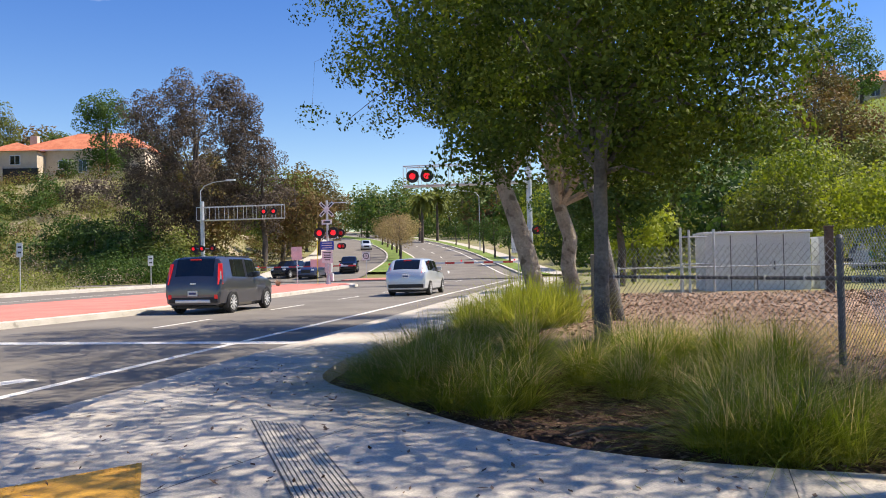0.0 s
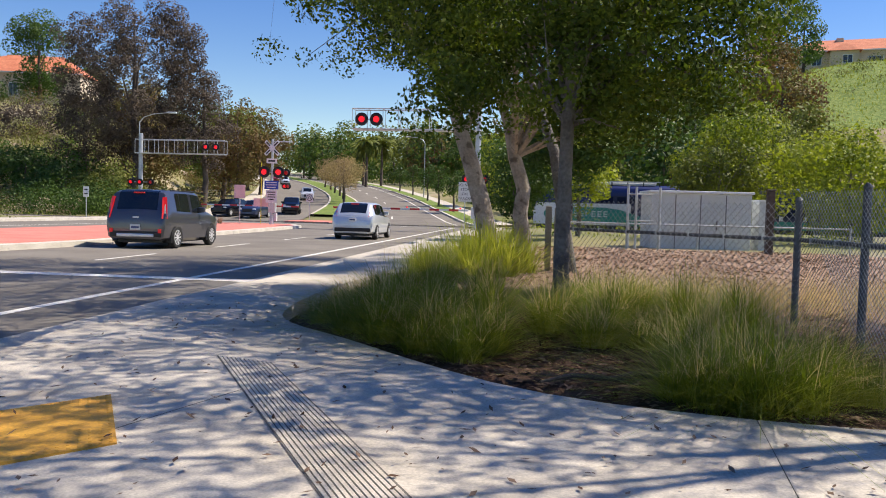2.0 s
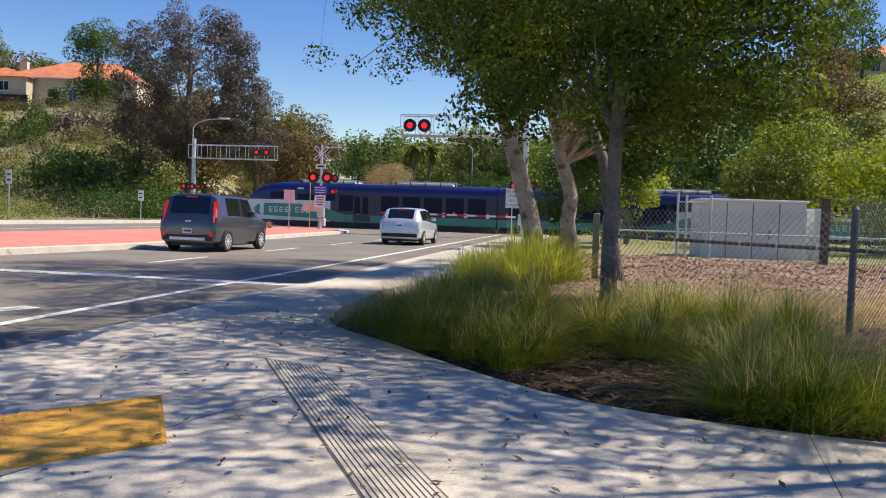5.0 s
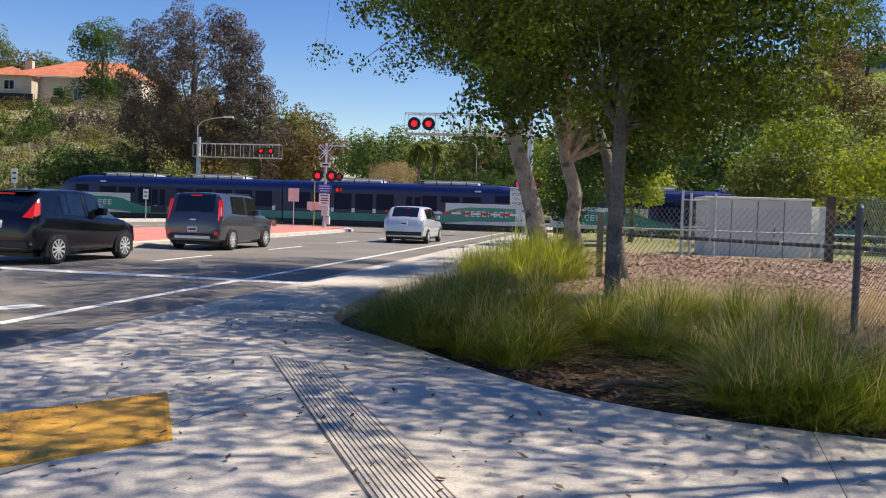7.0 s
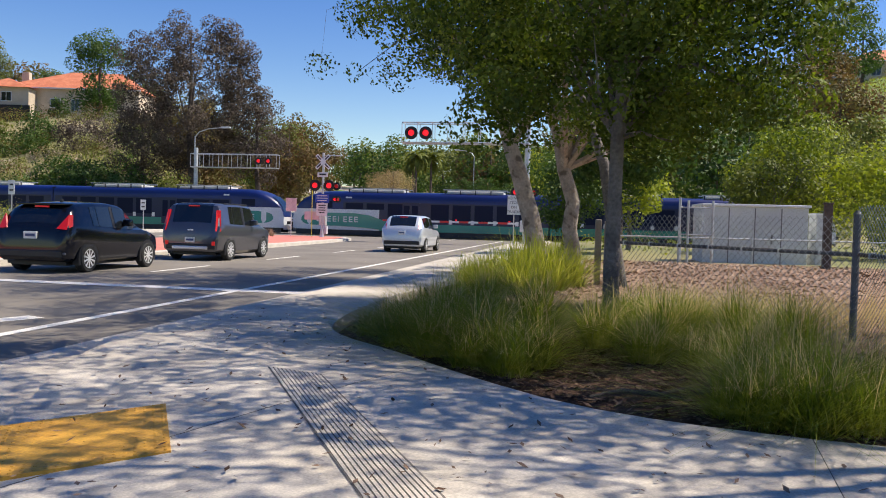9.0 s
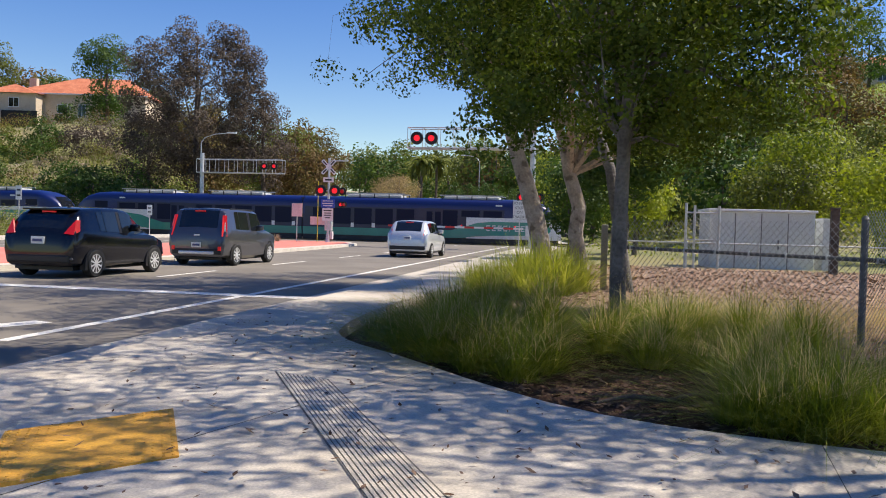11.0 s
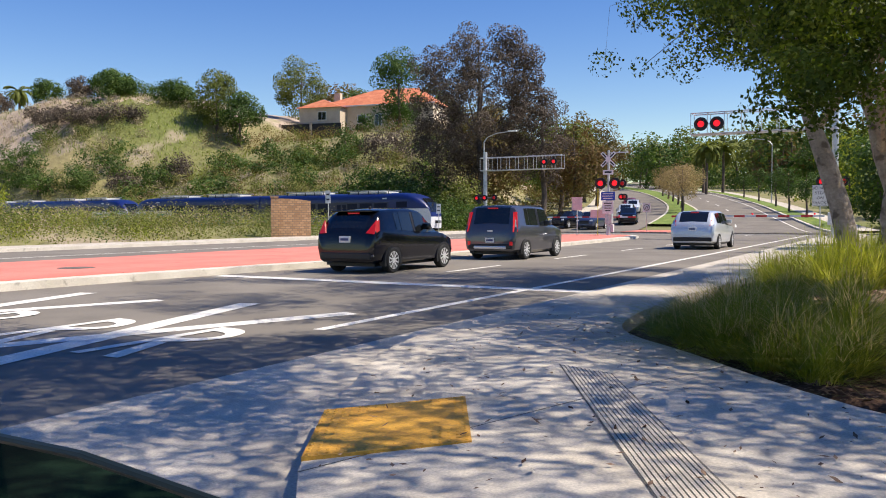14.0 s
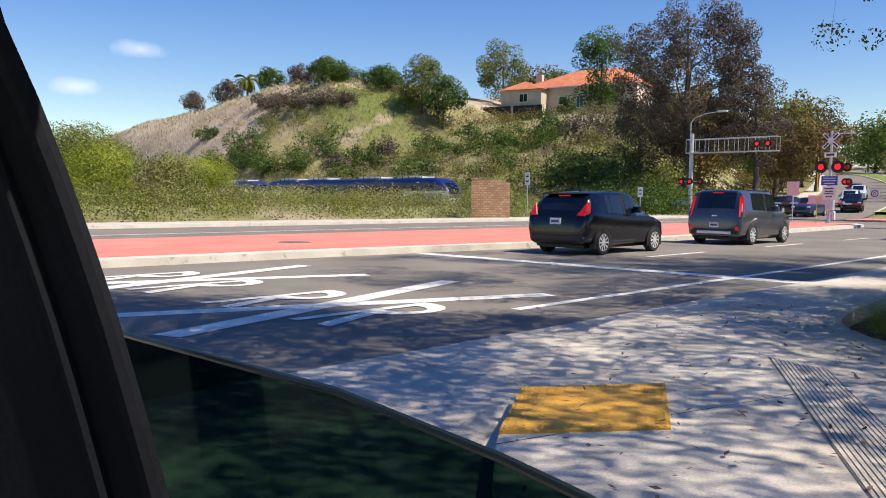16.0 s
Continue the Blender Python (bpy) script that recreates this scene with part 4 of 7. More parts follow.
def train_car(unit, x_tip, x_end):
    """One car of a unit from the nose tip to the articulation (either direction), as parts by colour band."""
    s = 1 if x_end > x_tip else -1
    L = abs(x_end - x_tip)
    st = [(d, zt, 1.42 * min(1, 0.62 + 0.38 * min(1, d / 1.6))) for d, zt in NOSE] + [(L * 0.5, 3.54, 1.42), (L, 3.54, 1.42)]
    bands = [(0.05, 0.45, TRAIN_DARK, "underframe"), (0.45, 1.05, TRAIN_TEAL, "lower_band"), (1.05, 2.10, TRAIN_WHITE, "white_band")]
    for z0, z1, mat, nm in bands:
        for side in (-1, 1):
            if nm == "white_band":
                segs = [(0, 7.4, mat, nm), (7.4, L, BAND, "lower_window_band")]
            elif nm == "lower_band":
                segs = [(0, 7.4, TRAIN_WHITE, "nose_panel"), (7.4, L, mat, nm)]
            else:
                segs = [(0, L, mat, nm)]
            for d0, d1, mt, name in segs:
                bm = bmesh.new()
                cols = [q for q in st if d0 < q[0] < d1]
                full = [(d0, 0, float(np.interp(d0, [q[0] for q in st], [q[2] for q in st])))] + cols + [(d1, 0, float(np.interp(d1, [q[0] for q in st], [q[2] for q in st])))]
                inset = 0.10 if nm == "underframe" else 0.0
                taper = -0.06 if nm == "lower_band" else 0.0
                lo = [bm.verts.new((x_tip + s * max(q[0], 0.25 if nm == "underframe" else 0), side * (q[2] - inset + taper), z0)) for q in full]
                hi = [bm.verts.new((x_tip + s * max(q[0], 0.25 if nm == "underframe" else 0), side * (q[2] - inset), min(z1, float(np.interp(q[0], [n[0] for n in NOSE], [n[1] for n in NOSE])) - 0.02))) for q in full]
                for i in range(len(lo) - 1):
                    bm.faces.new((lo[i], lo[i + 1], hi[i + 1], hi[i]))
                part(name, bm, mt, unit, smooth=False)
    # nose front, bumper
    bm = bmesh.new()
    w = st[0][2]
    for z0, z1 in ((0.3, 1.35),):
        bm.faces.new([bm.verts.new(p) for p in ((x_tip, -w, z0), (x_tip, w, z0), (x_tip, w, z1), (x_tip, -w, z1))])
    part("nose_panel", bm, TRAIN_WHITE, unit)
    # upper shell
    bm = bmesh.new()
    rings = []
    for d, zt, w in st:
        zlo = min(2.10, zt - 0.02)
        half = [(w, zlo), (w, zlo + (zt - zlo) * 0.55), (w - 0.05, zlo + (zt - zlo) * 0.80), (w - 0.20, zt - 0.07 * (zt - zlo)), (w - 0.55, zt), (0, zt + 0.06)]
        pts = half + [(-a, b) for a, b in half[-2::-1]]
        rings.append([bm.verts.new((x_tip + s * d, a, b)) for a, b in pts])
    for a, b in zip(rings, rings[1:]):
        for i in range(len(a) - 1):
            bm.faces.new((a[i], a[i + 1], b[i + 1], b[i]))
    bm.faces.new(rings[-1])
    part("shell", bm, TRAIN_BLUE, unit, smooth=True)
    # windscreen on the sloping nose
    bm = bmesh.new()
    for (d0, z0, _), (d1, z1, _) in zip(st[1:5], st[2:5]):
        bm.faces.new([bm.verts.new(p) for p in ((x_tip + s * (d0 - 0.02), -0.75, z0 + 0.05), (x_tip + s * (d0 - 0.02), 0.75, z0 + 0.05), (x_tip + s * (d1 - 0.02), 0.75, z1 + 0.06), (x_tip + s * (d1 - 0.02), -0.75, z1 + 0.06))])
    part("windscreen", bm, GLASS_DARK, unit)
    # windows, doors
    for side in (-1, 1):
        part("window_band", boxed(*sorted((x_tip + s * 4.4, x_tip + s * (L - 0.15))), *sorted((side * 1.39, side * 1.423)), 2.11, 2.72), BAND, unit)
        y0, y1 = sorted((side * 1.40, side * 1.428))
        for d in [4.6 + 1.75 * k for k in range(9)]:
            if 9.0 < d < 11.0 or d > L - 1.3:
                continue
            xa, xb = sorted((x_tip + s * d, x_tip + s * (d + 1.45)))
            part("window", boxed(xa, xb, y0, y1, 2.14 if d < 7.6 else 1.34, 2.62, bevel=0.0), TRAIN_GLASS, unit)
            if d > 7.6:
                part("window_post", boxed(xb + 0.02, xb + 0.28, *sorted((side * 1.40, side * 1.43)), 1.10, 1.44), TRAIN_WHITE, unit)
        part("cab_window", boxed(*sorted((x_tip + s * 2.3, x_tip + s * 3.5)), *sorted((side * 1.38, side * 1.424)), 2.2, 2.75), TRAIN_GLASS, unit)
        dx0, dx1 = sorted((x_tip + s * 9.3, x_tip + s * 10.7))
        door = part("door", boxed(dx0, dx1, *sorted((side * 1.38, side * 1.43)), 0.55, 2.75), BAND, unit)
        for k in (0, 1):
            part("door_glass", boxed(dx0 + 0.10 + 0.68 * k, dx0 + 0.58 + 0.68 * k, *sorted((side * 1.42, side * 1.436)), 1.15, 2.5), TRAIN_GLASS, door)
        # teal sweep that rises over the white nose
        bm = bmesh.new()
        sweep = [(0.8, 1.16, 1.34), (0.95, 0.98, 1.56), (1.25, 0.86, 1.70), (1.8, 0.80, 1.78), (3.0, 0.76, 1.80), (5.4, 0.70, 1.80), (6.6, 0.62, 1.66), (7.5, 0.52, 1.36), (8.6, 0.46, 1.06)]
        cols = [(x_tip + s * d, side * (1.42 * min(1, 0.62 + 0.38 * min(1, d / 1.6)) + 0.012), z0, z1) for d, z0, z1 in sweep]
        ribbon(bm, [(xx, yy, z0) for xx, yy, z0, z1 in cols], [(xx, yy, z1) for xx, yy, z0, z1 in cols])
        part("teal_sweep", bm, TRAIN_TEAL, unit)
        # pale block lettering shapes on the sweep
        bx = x_tip + s * 2.2
        for k in range(8):
            if k == 4:
                bar = (0.07, 0.42)
            else:
                bar = (0.30, 0.42)
            xa = min(bx, bx + s * 3.6) + 0.45 * k
            for z0, z1, wd in ((1.08, 1.16, bar[0]), (1.26, 1.33, bar[0]), (1.44, 1.52, bar[0]), (1.08, 1.52, 0.07)):
                part("lettering_bar", boxed(xa, xa + wd, *sorted((side * 1.425, side * 1.445)), z0, z1), TRAIN_WHITE, unit)
        part("fleet_mark", boxed(*sorted((x_tip + s * 4.6, x_tip + s * 5.1)), *sorted((side * 1.34, side * 1.425)), 3.0, 3.12), TRAIN_WHITE, unit)
    # roof equipment
    for d0, d1, h in ((4.6, 9.6, 0.28), (12.5, 17.6, 0.30)):
        xa, xb = sorted((x_tip + s * d0, x_tip + s * d1))
        part("roof_pod", boxed(xa + 0.3, xb - 0.3, -1.0, 1.0, 3.52, 3.58 + h * 0.55, bevel=0.06), TRAIN_ROOF, unit)
        for side in (-1, 1):
            part("pod_rail", boxed(xa, xb, *sorted((side * 1.0, side * 1.06)), 3.58 + h * 0.75, 3.58 + h), TRAIN_ROOF, unit)
            for k in range(5):
                xp = xa + (xb - xa) * (k + 0.1) / 4.2
                part("pod_rail_post", boxed(xp, xp + 0.08, *sorted((side * 1.0, side * 1.05)), 3.5, 3.58 + h * 0.8), BLACK, unit)
    # bogies
    for d in (3.2, L - 0.4):
        xc = x_tip + s * d
        bog = new("bogie")
        bog.parent = unit
        part("bogie_frame", boxed(xc - 1.6, xc + 1.6, -1.15, 1.15, 0.2, 0.5, bevel=0.05), TRAIN_DARK, bog)
        for wx in (-0.95, 0.95):
            for side in (-1, 1):
                part("wheel", cyl(bmesh.new(), (xc + wx, side * 0.70, 0.40), (xc + wx, side * 0.84, 0.40), 0.40, seg=20), RAIL, bog)


def train_unit():
    unit = thing("railcar_unit", (0, 0, 0), "blue, white and teal two-car train unit with sloping noses on rails", "train", "coupled train")
    train_car(unit, 0.0, 20.9)
    train_car(unit, 41.9, 21.0)
    part("articulation", boxed(20.75, 21.15, -1.3, 1.3, 0.5, 3.4), BLACK, unit)
    part("coupler", boxed(-0.55, 0.1, -0.15, 0.15, 0.75, 1.0), TRAIN_DARK, unit)
    part("coupler", boxed(41.8, 42.3, -0.15, 0.15, 0.75, 1.0), TRAIN_DARK, unit)
    return unit


lead_unit = train_unit()
rear_unit = copy_thing(lead_unit, pose(42.7, 0, 0))

# railway
railway = tagged(new("railway"), "stone ballast and steel rails of a single railway track", "railway", kind="structure")
WEST = [-31.3 - 8 * k for k in range(37)]
for line_x in (WEST, [-4.9, 220]):
    bm = bmesh.new()
    prof = [(62.4, -0.1), (63.3, 0.02), (67.5, 0.02), (68.4, -0.1)]
    for (y0, z0), (y1, z1) in zip(prof, prof[1:]):
        ribbon(bm, [(x, y0 + float(bend(x)), z0) for x in line_x], [(x, y1 + float(bend(x)), z1) for x in line_x])
    part("ballast_bed", bm, BALLAST, railway)
for yy in (64.70, 66.13):
    part("rail", boxed(-31.3, 220, yy, yy + 0.07, -0.02, 0.06), RAIL, railway)
    bm = bmesh.new()
    for (dy0, z0), (dy1, z1) in zip(((0, -0.02), (0, 0.06), (0.07, 0.06)), ((0, 0.06), (0.07, 0.06), (0.07, -0.02))):
        ribbon(bm, [(x, yy + dy0 + float(bend(x)), z0) for x in WEST], [(x, yy + dy1 + float(bend(x)), z1) for x in WEST])
    part("rail", bm, RAIL, railway)


# ---- crossing signals ----
def flasher(parent, x, y, z, lit=True, hood=True, d=0.30):
    """A round red lamp on a black disc facing -y, with a hood."""
    f = part("lamp_disc", cyl(bmesh.new(), (x, y, z), (x, y + 0.05, z), d, seg=28), BLACK, parent)
    part("lens", cyl(bmesh.new(), (x, y - 0.06, z), (x, y - 0.005, z), d * 0.47, seg=24), RED_LENS if lit else RED_DIM, f)
    bm = bmesh.new()
    n = 14
    rr = d * 0.60
    prev = None
    for k in range(n + 1):
        a = radians(-20) + radians(220) * k / n
        cur = [bm.verts.new((x + rr * math.cos(a), y - yy, z + rr * math.sin(a))) for yy in (0.0, 0.30 - 0.12 * abs(math.cos(a)))]
        if prev:
            bm.faces.new((prev[0], cur[0], cur[1], prev[1]))
        prev = cur
    part("hood", bm, BLACK, f)
    return f


def crossbuck(parent, x, y, z):
    for a in (45, -45):
        bm = bmesh.new()
        bmesh.ops.create_cube(bm, size=1.0, matrix=Matrix.Translation((x, y, z)) @ pose(0, 0, 0, 0, a, 0) @ Matrix.Diagonal((1.22, 0.012, 0.20, 1)))
        if a < 0:
            bmesh.ops.translate(bm, verts=bm.verts, vec=(0, -0.016, 0))
        bl = part("crossbuck_blade", bm, WHITE_STEEL, parent)
        for k in (-1, 1):
            b2 = bmesh.new()
            bmesh.ops.create_cube(b2, size=1.0, matrix=Matrix.Translation((x, y - (0.012 if a > 0 else 0.028), z)) @ pose(0, 0, 0, 0, a, 0) @ Matrix.Translation((0.36 * k, 0, 0)) @ Matrix.Diagonal((0.34, 0.006, 0.09, 1)))
            part("lettering_bar", b2, SIGN_INK, bl)


def write(text, x, y, z, size, mat, parent, name="lettering"):
    cu = bpy.data.curves.new(name, "FONT")
    cu.body, cu.size, cu.align_x, cu.align_y, cu.extrude = text, size, "CENTER", "CENTER", 0.002
    cu.materials.append(mat)
    ob = new(name, cu)
    ob.parent = parent
    ob.matrix_basis = pose(x, y, z, 90, 0, 0)
    return ob


mast = thing("crossing_mast", (-16.5, 50.2, 0.165), "galvanised crossing mast with crossbuck, red lamps and signs on the median", "crossing signal")
part("pole", cyl(bmesh.new(), (0, 0, 0), (0, 0, 5.35), 0.075, seg=14), GALV, mast)
part("base", cyl(bmesh.new(), (0, 0, 0), (0, 0, 0.55), 0.16, 0.10, seg=14), GALV, mast)
crossbuck(mast, 0, -0.10, 4.78)
part("track_count_sign", boxed(-0.34, 0.34, -0.12, -0.10, 3.82, 4.12), SIGN_WHITE, mast)
part("lettering_bar", boxed(-0.22, 0.22, -0.13, -0.119, 3.92, 4.03), SIGN_INK, mast)
part("cross_arm", cyl(bmesh.new(), (-0.62, 0, 3.28), (0.62, 0, 3.28), 0.03), GALV, mast)
flasher(mast, -0.50, -0.10, 3.28, d=0.36)
flasher(mast, 0.42, -0.10, 3.28, d=0.36)
flasher(mast, 0.80, 0.30, 3.26, False, d=0.26)
flasher(mast, 0.78, 0.12, 2.42, True, d=0.20)
flasher(mast, 0.98, 0.12, 2.42, False, d=0.20)
part("blue_sign", boxed(-0.45, 0.45, -0.13, -0.11, 2.20, 2.74, bevel=0.0), SIGN_BLUE, mast, "blue notice panel")
for k, w in enumerate((0.34, 0.36, 0.30)):
    part("lettering_bar", boxed(-w, w, -0.138, -0.129, 2.60 - 0.15 * k, 2.65 - 0.15 * k), SIGN_WHITE, mast)
part("white_sign", boxed(-0.36, 0.36, -0.13, -0.11, 1.36, 2.16), SIGN_WHITE, mast, "white notice sign")
for z, w in ((2.02, 0.26), (1.86, 0.22), (1.72, 0.24), (1.56, 0.18)):
    part("lettering_bar", boxed(-w, w, -0.138, -0.129, z - 0.03, z + 0.03), SIGN_INK, mast)
part("gate_mechanism", boxed(-0.22, 0.22, -0.05, 0.32, 0.75, 1.35, bevel=0.03), GALV, mast)
part("pink_panel", boxed(-1.25, 0.1, 0.18, 0.22, 1.10, 1.62), SIGN_PINK, mast, "pale red and white counterweight panel")
part("top_arm", boxed(-0.05, 1.25, -0.02, 0.02, 5.16, 5.22), GALV, mast)
part("cable_post", cyl(bmesh.new(), (-0.75, 0.15, 0), (-0.75, 0.15, 3.9), 0.02), SIGN_YELLOW, mast)
part("junction_box", boxed(0.12, 0.30, 0.0, 0.25, 0.2, 0.7, bevel=0.02), CABINET, mast)


def gate_arm(parent, x0, x1, y, z, n=12):
    """A slim gate arm in red and white bands with small lamps."""
    for k in range(n):
        a, b = x0 + (x1 - x0) * k / n, x0 + (x1 - x0) * (k + 1) / n
        part("arm_band", boxed(min(a, b), max(a, b), y, y + 0.05, z - 0.06, z + 0.06), GATE_RED if k % 2 else WHITE_STEEL, parent)
    for f in (0.06, 0.45, 0.85):
        xx = x0 + (x1 - x0) * f
        part("arm_lamp", cyl(bmesh.new(), (xx, y - 0.02, z + 0.12), (xx, y + 0.06, z + 0.12), 0.05, seg=12), RED_LENS, parent)


# cantilever on this side, over the near carriageway
cant = thing("signal_cantilever", (-3.6, 50.2, 0.15), "galvanised steel truss cantilever carrying red crossing lamps over the road", "crossing signal")
part("pole", cyl(bmesh.new(), (0, 0, 0), (0, 0, 7.6), 0.17, seg=16), GALV, cant)
part("base", boxed(-0.3, 0.3, -0.3, 0.3, 0, 0.12), CONCRETE, cant)


def truss(parent, x0, x1, z0, z1, depth=0.7, bays=7):
    for yy in (-depth / 2, depth / 2):
        for z in (z0, z1):
            part("chord", cyl(bmesh.new(), (x0, yy, z), (x1, yy, z), 0.035, seg=8), GALV, parent)
        for k in range(bays + 1):
            xx = x0 + (x1 - x0) * k / bays
            part("upright", cyl(bmesh.new(), (xx, yy, z0), (xx, yy, z1), 0.022, seg=6), GALV, parent)
    for k in range(bays + 1):
        xx = x0 + (x1 - x0) * k / bays
        for z in (z0, z1):
            part("cross_tie", cyl(bmesh.new(), (xx, -depth / 2, z), (xx, depth / 2, z), 0.022, seg=6), GALV, parent)
    part("walkway", boxed(min(x0, x1), max(x0, x1), -depth / 2, depth / 2, z0 - 0.05, z0 - 0.03), GALV, parent)


truss(cant, -7.75, -0.1, 6.05, 7.28, 0.9, 8)
for dx in (-7.1, -6.2):
    flasher(cant, dx, -0.75, 6.6, True, d=0.40)
part("lamp_bracket", cyl(bmesh.new(), (-7.3, -0.6, 6.6), (-6.0, -0.6, 6.6), 0.03), GALV, cant)
flasher(cant, -0.62, -0.45, 3.10, True, d=0.30)
flasher(cant, 0.45, -0.45, 3.10, False, d=0.30)
part("cross_arm", cyl(bmesh.new(), (-0.75, -0.3, 3.1), (0.6, -0.3, 3.1), 0.035), GALV, cant)
part("gate_mechanism", boxed(-0.3, 0.3, -0.55, -0.15, 0.7, 1.4, bevel=0.03), CABINET, cant)
gate_arm(cant, -0.6, -9.3, 1.4, 1.2, 14)

stop_sign = thing("track_sign", (-4.05, 47.0, 0.14), "white rectangular roadside sign with black capitals on a steel post", "road sign")
part("post", cyl(bmesh.new(), (0, 0.03, 0), (0, 0.03, 2.85), 0.03), GALV, stop_sign)
part("panel", boxed(-0.38, 0.38, -0.012, 0.0, 1.72, 2.82, bevel=0.0), SIGN_WHITE, stop_sign)
part("panel_border", boxed(-0.345, 0.345, -0.016, -0.010, 1.755, 1.765), SIGN_INK, stop_sign)
for k, tx in enumerate(("DO NOT", "STOP", "ON", "TRACKS")):
    write(tx, 0, -0.018, 2.66 - 0.26 * k, 0.215, SIGN_INK, stop_sign)

# far cantilever and street lamp, beyond the railway
cant2 = thing("signal_cantilever", (-38.1, 76.0, float(land(-38.1, 76.0))), "galvanised truss cantilever with small red lamps beyond the railway", "crossing signal")
part("pole", cyl(bmesh.new(), (0, 0, -0.3), (0, 0, 7.9), 0.20, seg=16), GALV, cant2)
truss(cant2, -0.4, 8.5, 6.0, 7.3, 0.8, 9)
for dx in (6.75, 7.75):
    flasher(cant2, dx, -0.6, 6.65, True, d=0.34)
for dx, lit in ((-0.75, True), (0.15, True), (1.25, False)):
    flasher(cant2, dx, -0.5, 3.2, lit, d=0.32)
part("cross_arm", cyl(bmesh.new(), (-1.0, -0.3, 3.2), (1.5, -0.3, 3.2), 0.04), GALV, cant2)
part("counterweight", boxed(-1.9, 0.2, 0.1, 0.2, 0.9, 1.35), WHITE_STEEL, cant2)
gate_arm(cant2, 7.0, 17.0, -4.2, 1.2, 14)
part("arm_stand", cyl(bmesh.new(), (7.0, -4.1, -0.3), (7.0, -4.1, 1.25), 0.12), GALV, cant2)


def street_lamp(name_at, h, reach, label):
    lamp = thing("street_lamp", name_at, label, "street lamp")
    part("pole", tube(bmesh.new(), [(0, 0, -0.3), (0, 0, h * 0.5), (0, 0, h - 0.9)], [0.09, 0.07, 0.05]), GALV, lamp, smooth=True)
    part("arm", tube(bmesh.new(), [(0, 0, h - 0.95), (reach * 0.12, 0, h - 0.45), (reach * 0.4, 0, h - 0.12), (reach * 0.8, 0, h)], [0.06, 0.05, 0.045, 0.04]), GALV, lamp, smooth=True)
    part("lamp_head", boxed(min(reach * 0.78, reach * 1.05), max(reach * 0.78, reach * 1.05), -0.16, 0.16, h - 0.05, h + 0.10, bevel=0.04), CABINET, lamp)
    return lamp


street_lamp((-39.0, 77.5, float(land(-39.0, 77.5))), 10.0, 3.6, "tall curved-arm steel street lamp beyond the railway")
street_lamp((-17.5, 128, float(land(-17.5, 128))), 9.5, -3.0, "steel street lamp beside the climbing road")


def post_sign(at, h, w, ht, label, mat=SIGN_WHITE, bars=2, name="road_sign"):
    sg = thing(name, at, label, "road sign")
    part("post", cyl(bmesh.new(), (0, 0.03, -0.2), (0, 0.03, h), 0.03), GALV, sg)
    part("panel", boxed(-w / 2, w / 2, -0.012, 0.0, h - ht, h, bevel=0.0), mat, sg)
    for k in range(bars):
        z = h - ht * (k + 0.8) / (bars + 0.6)
        part("lettering_bar", boxed(-w * 0.3, w * 0.3, -0.018, -0.011, z - ht * 0.06, z + ht * 0.06), SIGN_INK, sg)
    return sg


post_sign((-34.9, 45.4, 0.1), 3.1, 0.42, 0.88, "narrow white road sign on a slim steel post beside the pavement")
post_sign((-31.9, 55.5, 0.13), 2.25, 0.42, 0.75, "narrow white road sign on a slim steel post near the railway", bars=2)
post_sign((-18.7, 50.5, 0.165), 2.45, 0.72, 0.85, "pale blank sign seen from behind on the median", SIGN_PINK, 0)
turn = thing("turn_sign", (-20.6, 73.5, 0.07), "white sign with a barred arrow on a post in the median", "road sign")
part("post", cyl(bmesh.new(), (0, 0.03, -0.1), (0, 0.03, 2.5), 0.03), GALV, turn)
part("panel", boxed(-0.34, 0.34, -0.012, 0, 1.72, 2.48), SIGN_WHITE, turn)
ringm = bmesh.new()
rr = [[ringm.verts.new((r * math.cos(2 * math.pi * k / 24), -0.018, 2.1 + r * math.sin(2 * math.pi * k / 24))) for r in (0.22, 0.29)] for k in range(24)]
for k in range(24):
    ringm.faces.new((rr[k][0], rr[k][1], rr[(k + 1) % 24][1], rr[(k + 1) % 24][0]))
part("ring", ringm, SIGN_INK, turn)
part("arrow", tube(bmesh.new(), [(-0.09, -0.02, 1.95), (-0.09, -0.02, 2.15), (0, -0.02, 2.22), (0.09, -0.02, 2.15), (0.09, -0.02, 2.0)], 0.03, 6), SIGN_INK, turn)
# ---- brick entry wall ----
BRICK = bpy.data.materials.new("tan_brick")
BRICK.use_nodes = True
nb, lb = BRICK.node_tree.nodes, BRICK.node_tree.links
bt = nb.new("ShaderNodeTexBrick")
bt.inputs["Scale"].default_value = 1.7
bt.inputs["Mortar Size"].default_value = 0.03
bt.inputs["Color1"].default_value, bt.inputs["Color2"].default_value, bt.inputs["Mortar"].default_value = (0.36, 0.20, 0.10, 1), (0.56, 0.33, 0.17, 1), (0.26, 0.18, 0.12, 1)
tcb = nb.new("ShaderNodeTexCoord")
mpb = nb.new("ShaderNodeMapping")
mpb.inputs["Rotation"].default_value = (radians(90), 0, 0)
lb.new(tcb.outputs["Object"], mpb.inputs[0])
lb.new(mpb.outputs[0], bt.inputs["Vector"])
lb.new(bt.outputs[0], nb["Principled BSDF"].inputs["Base Color"])
nb["Principled BSDF"].inputs["Roughness"].default_value = 0.9
wall = thing("brick_wall", (-34.66, 40.64, 0.05, 0, 0, 41), "short tan brick entry wall with a thicker end pillar", "wall")
bm = bmesh.new()
n = 10
lo, hi = [], []
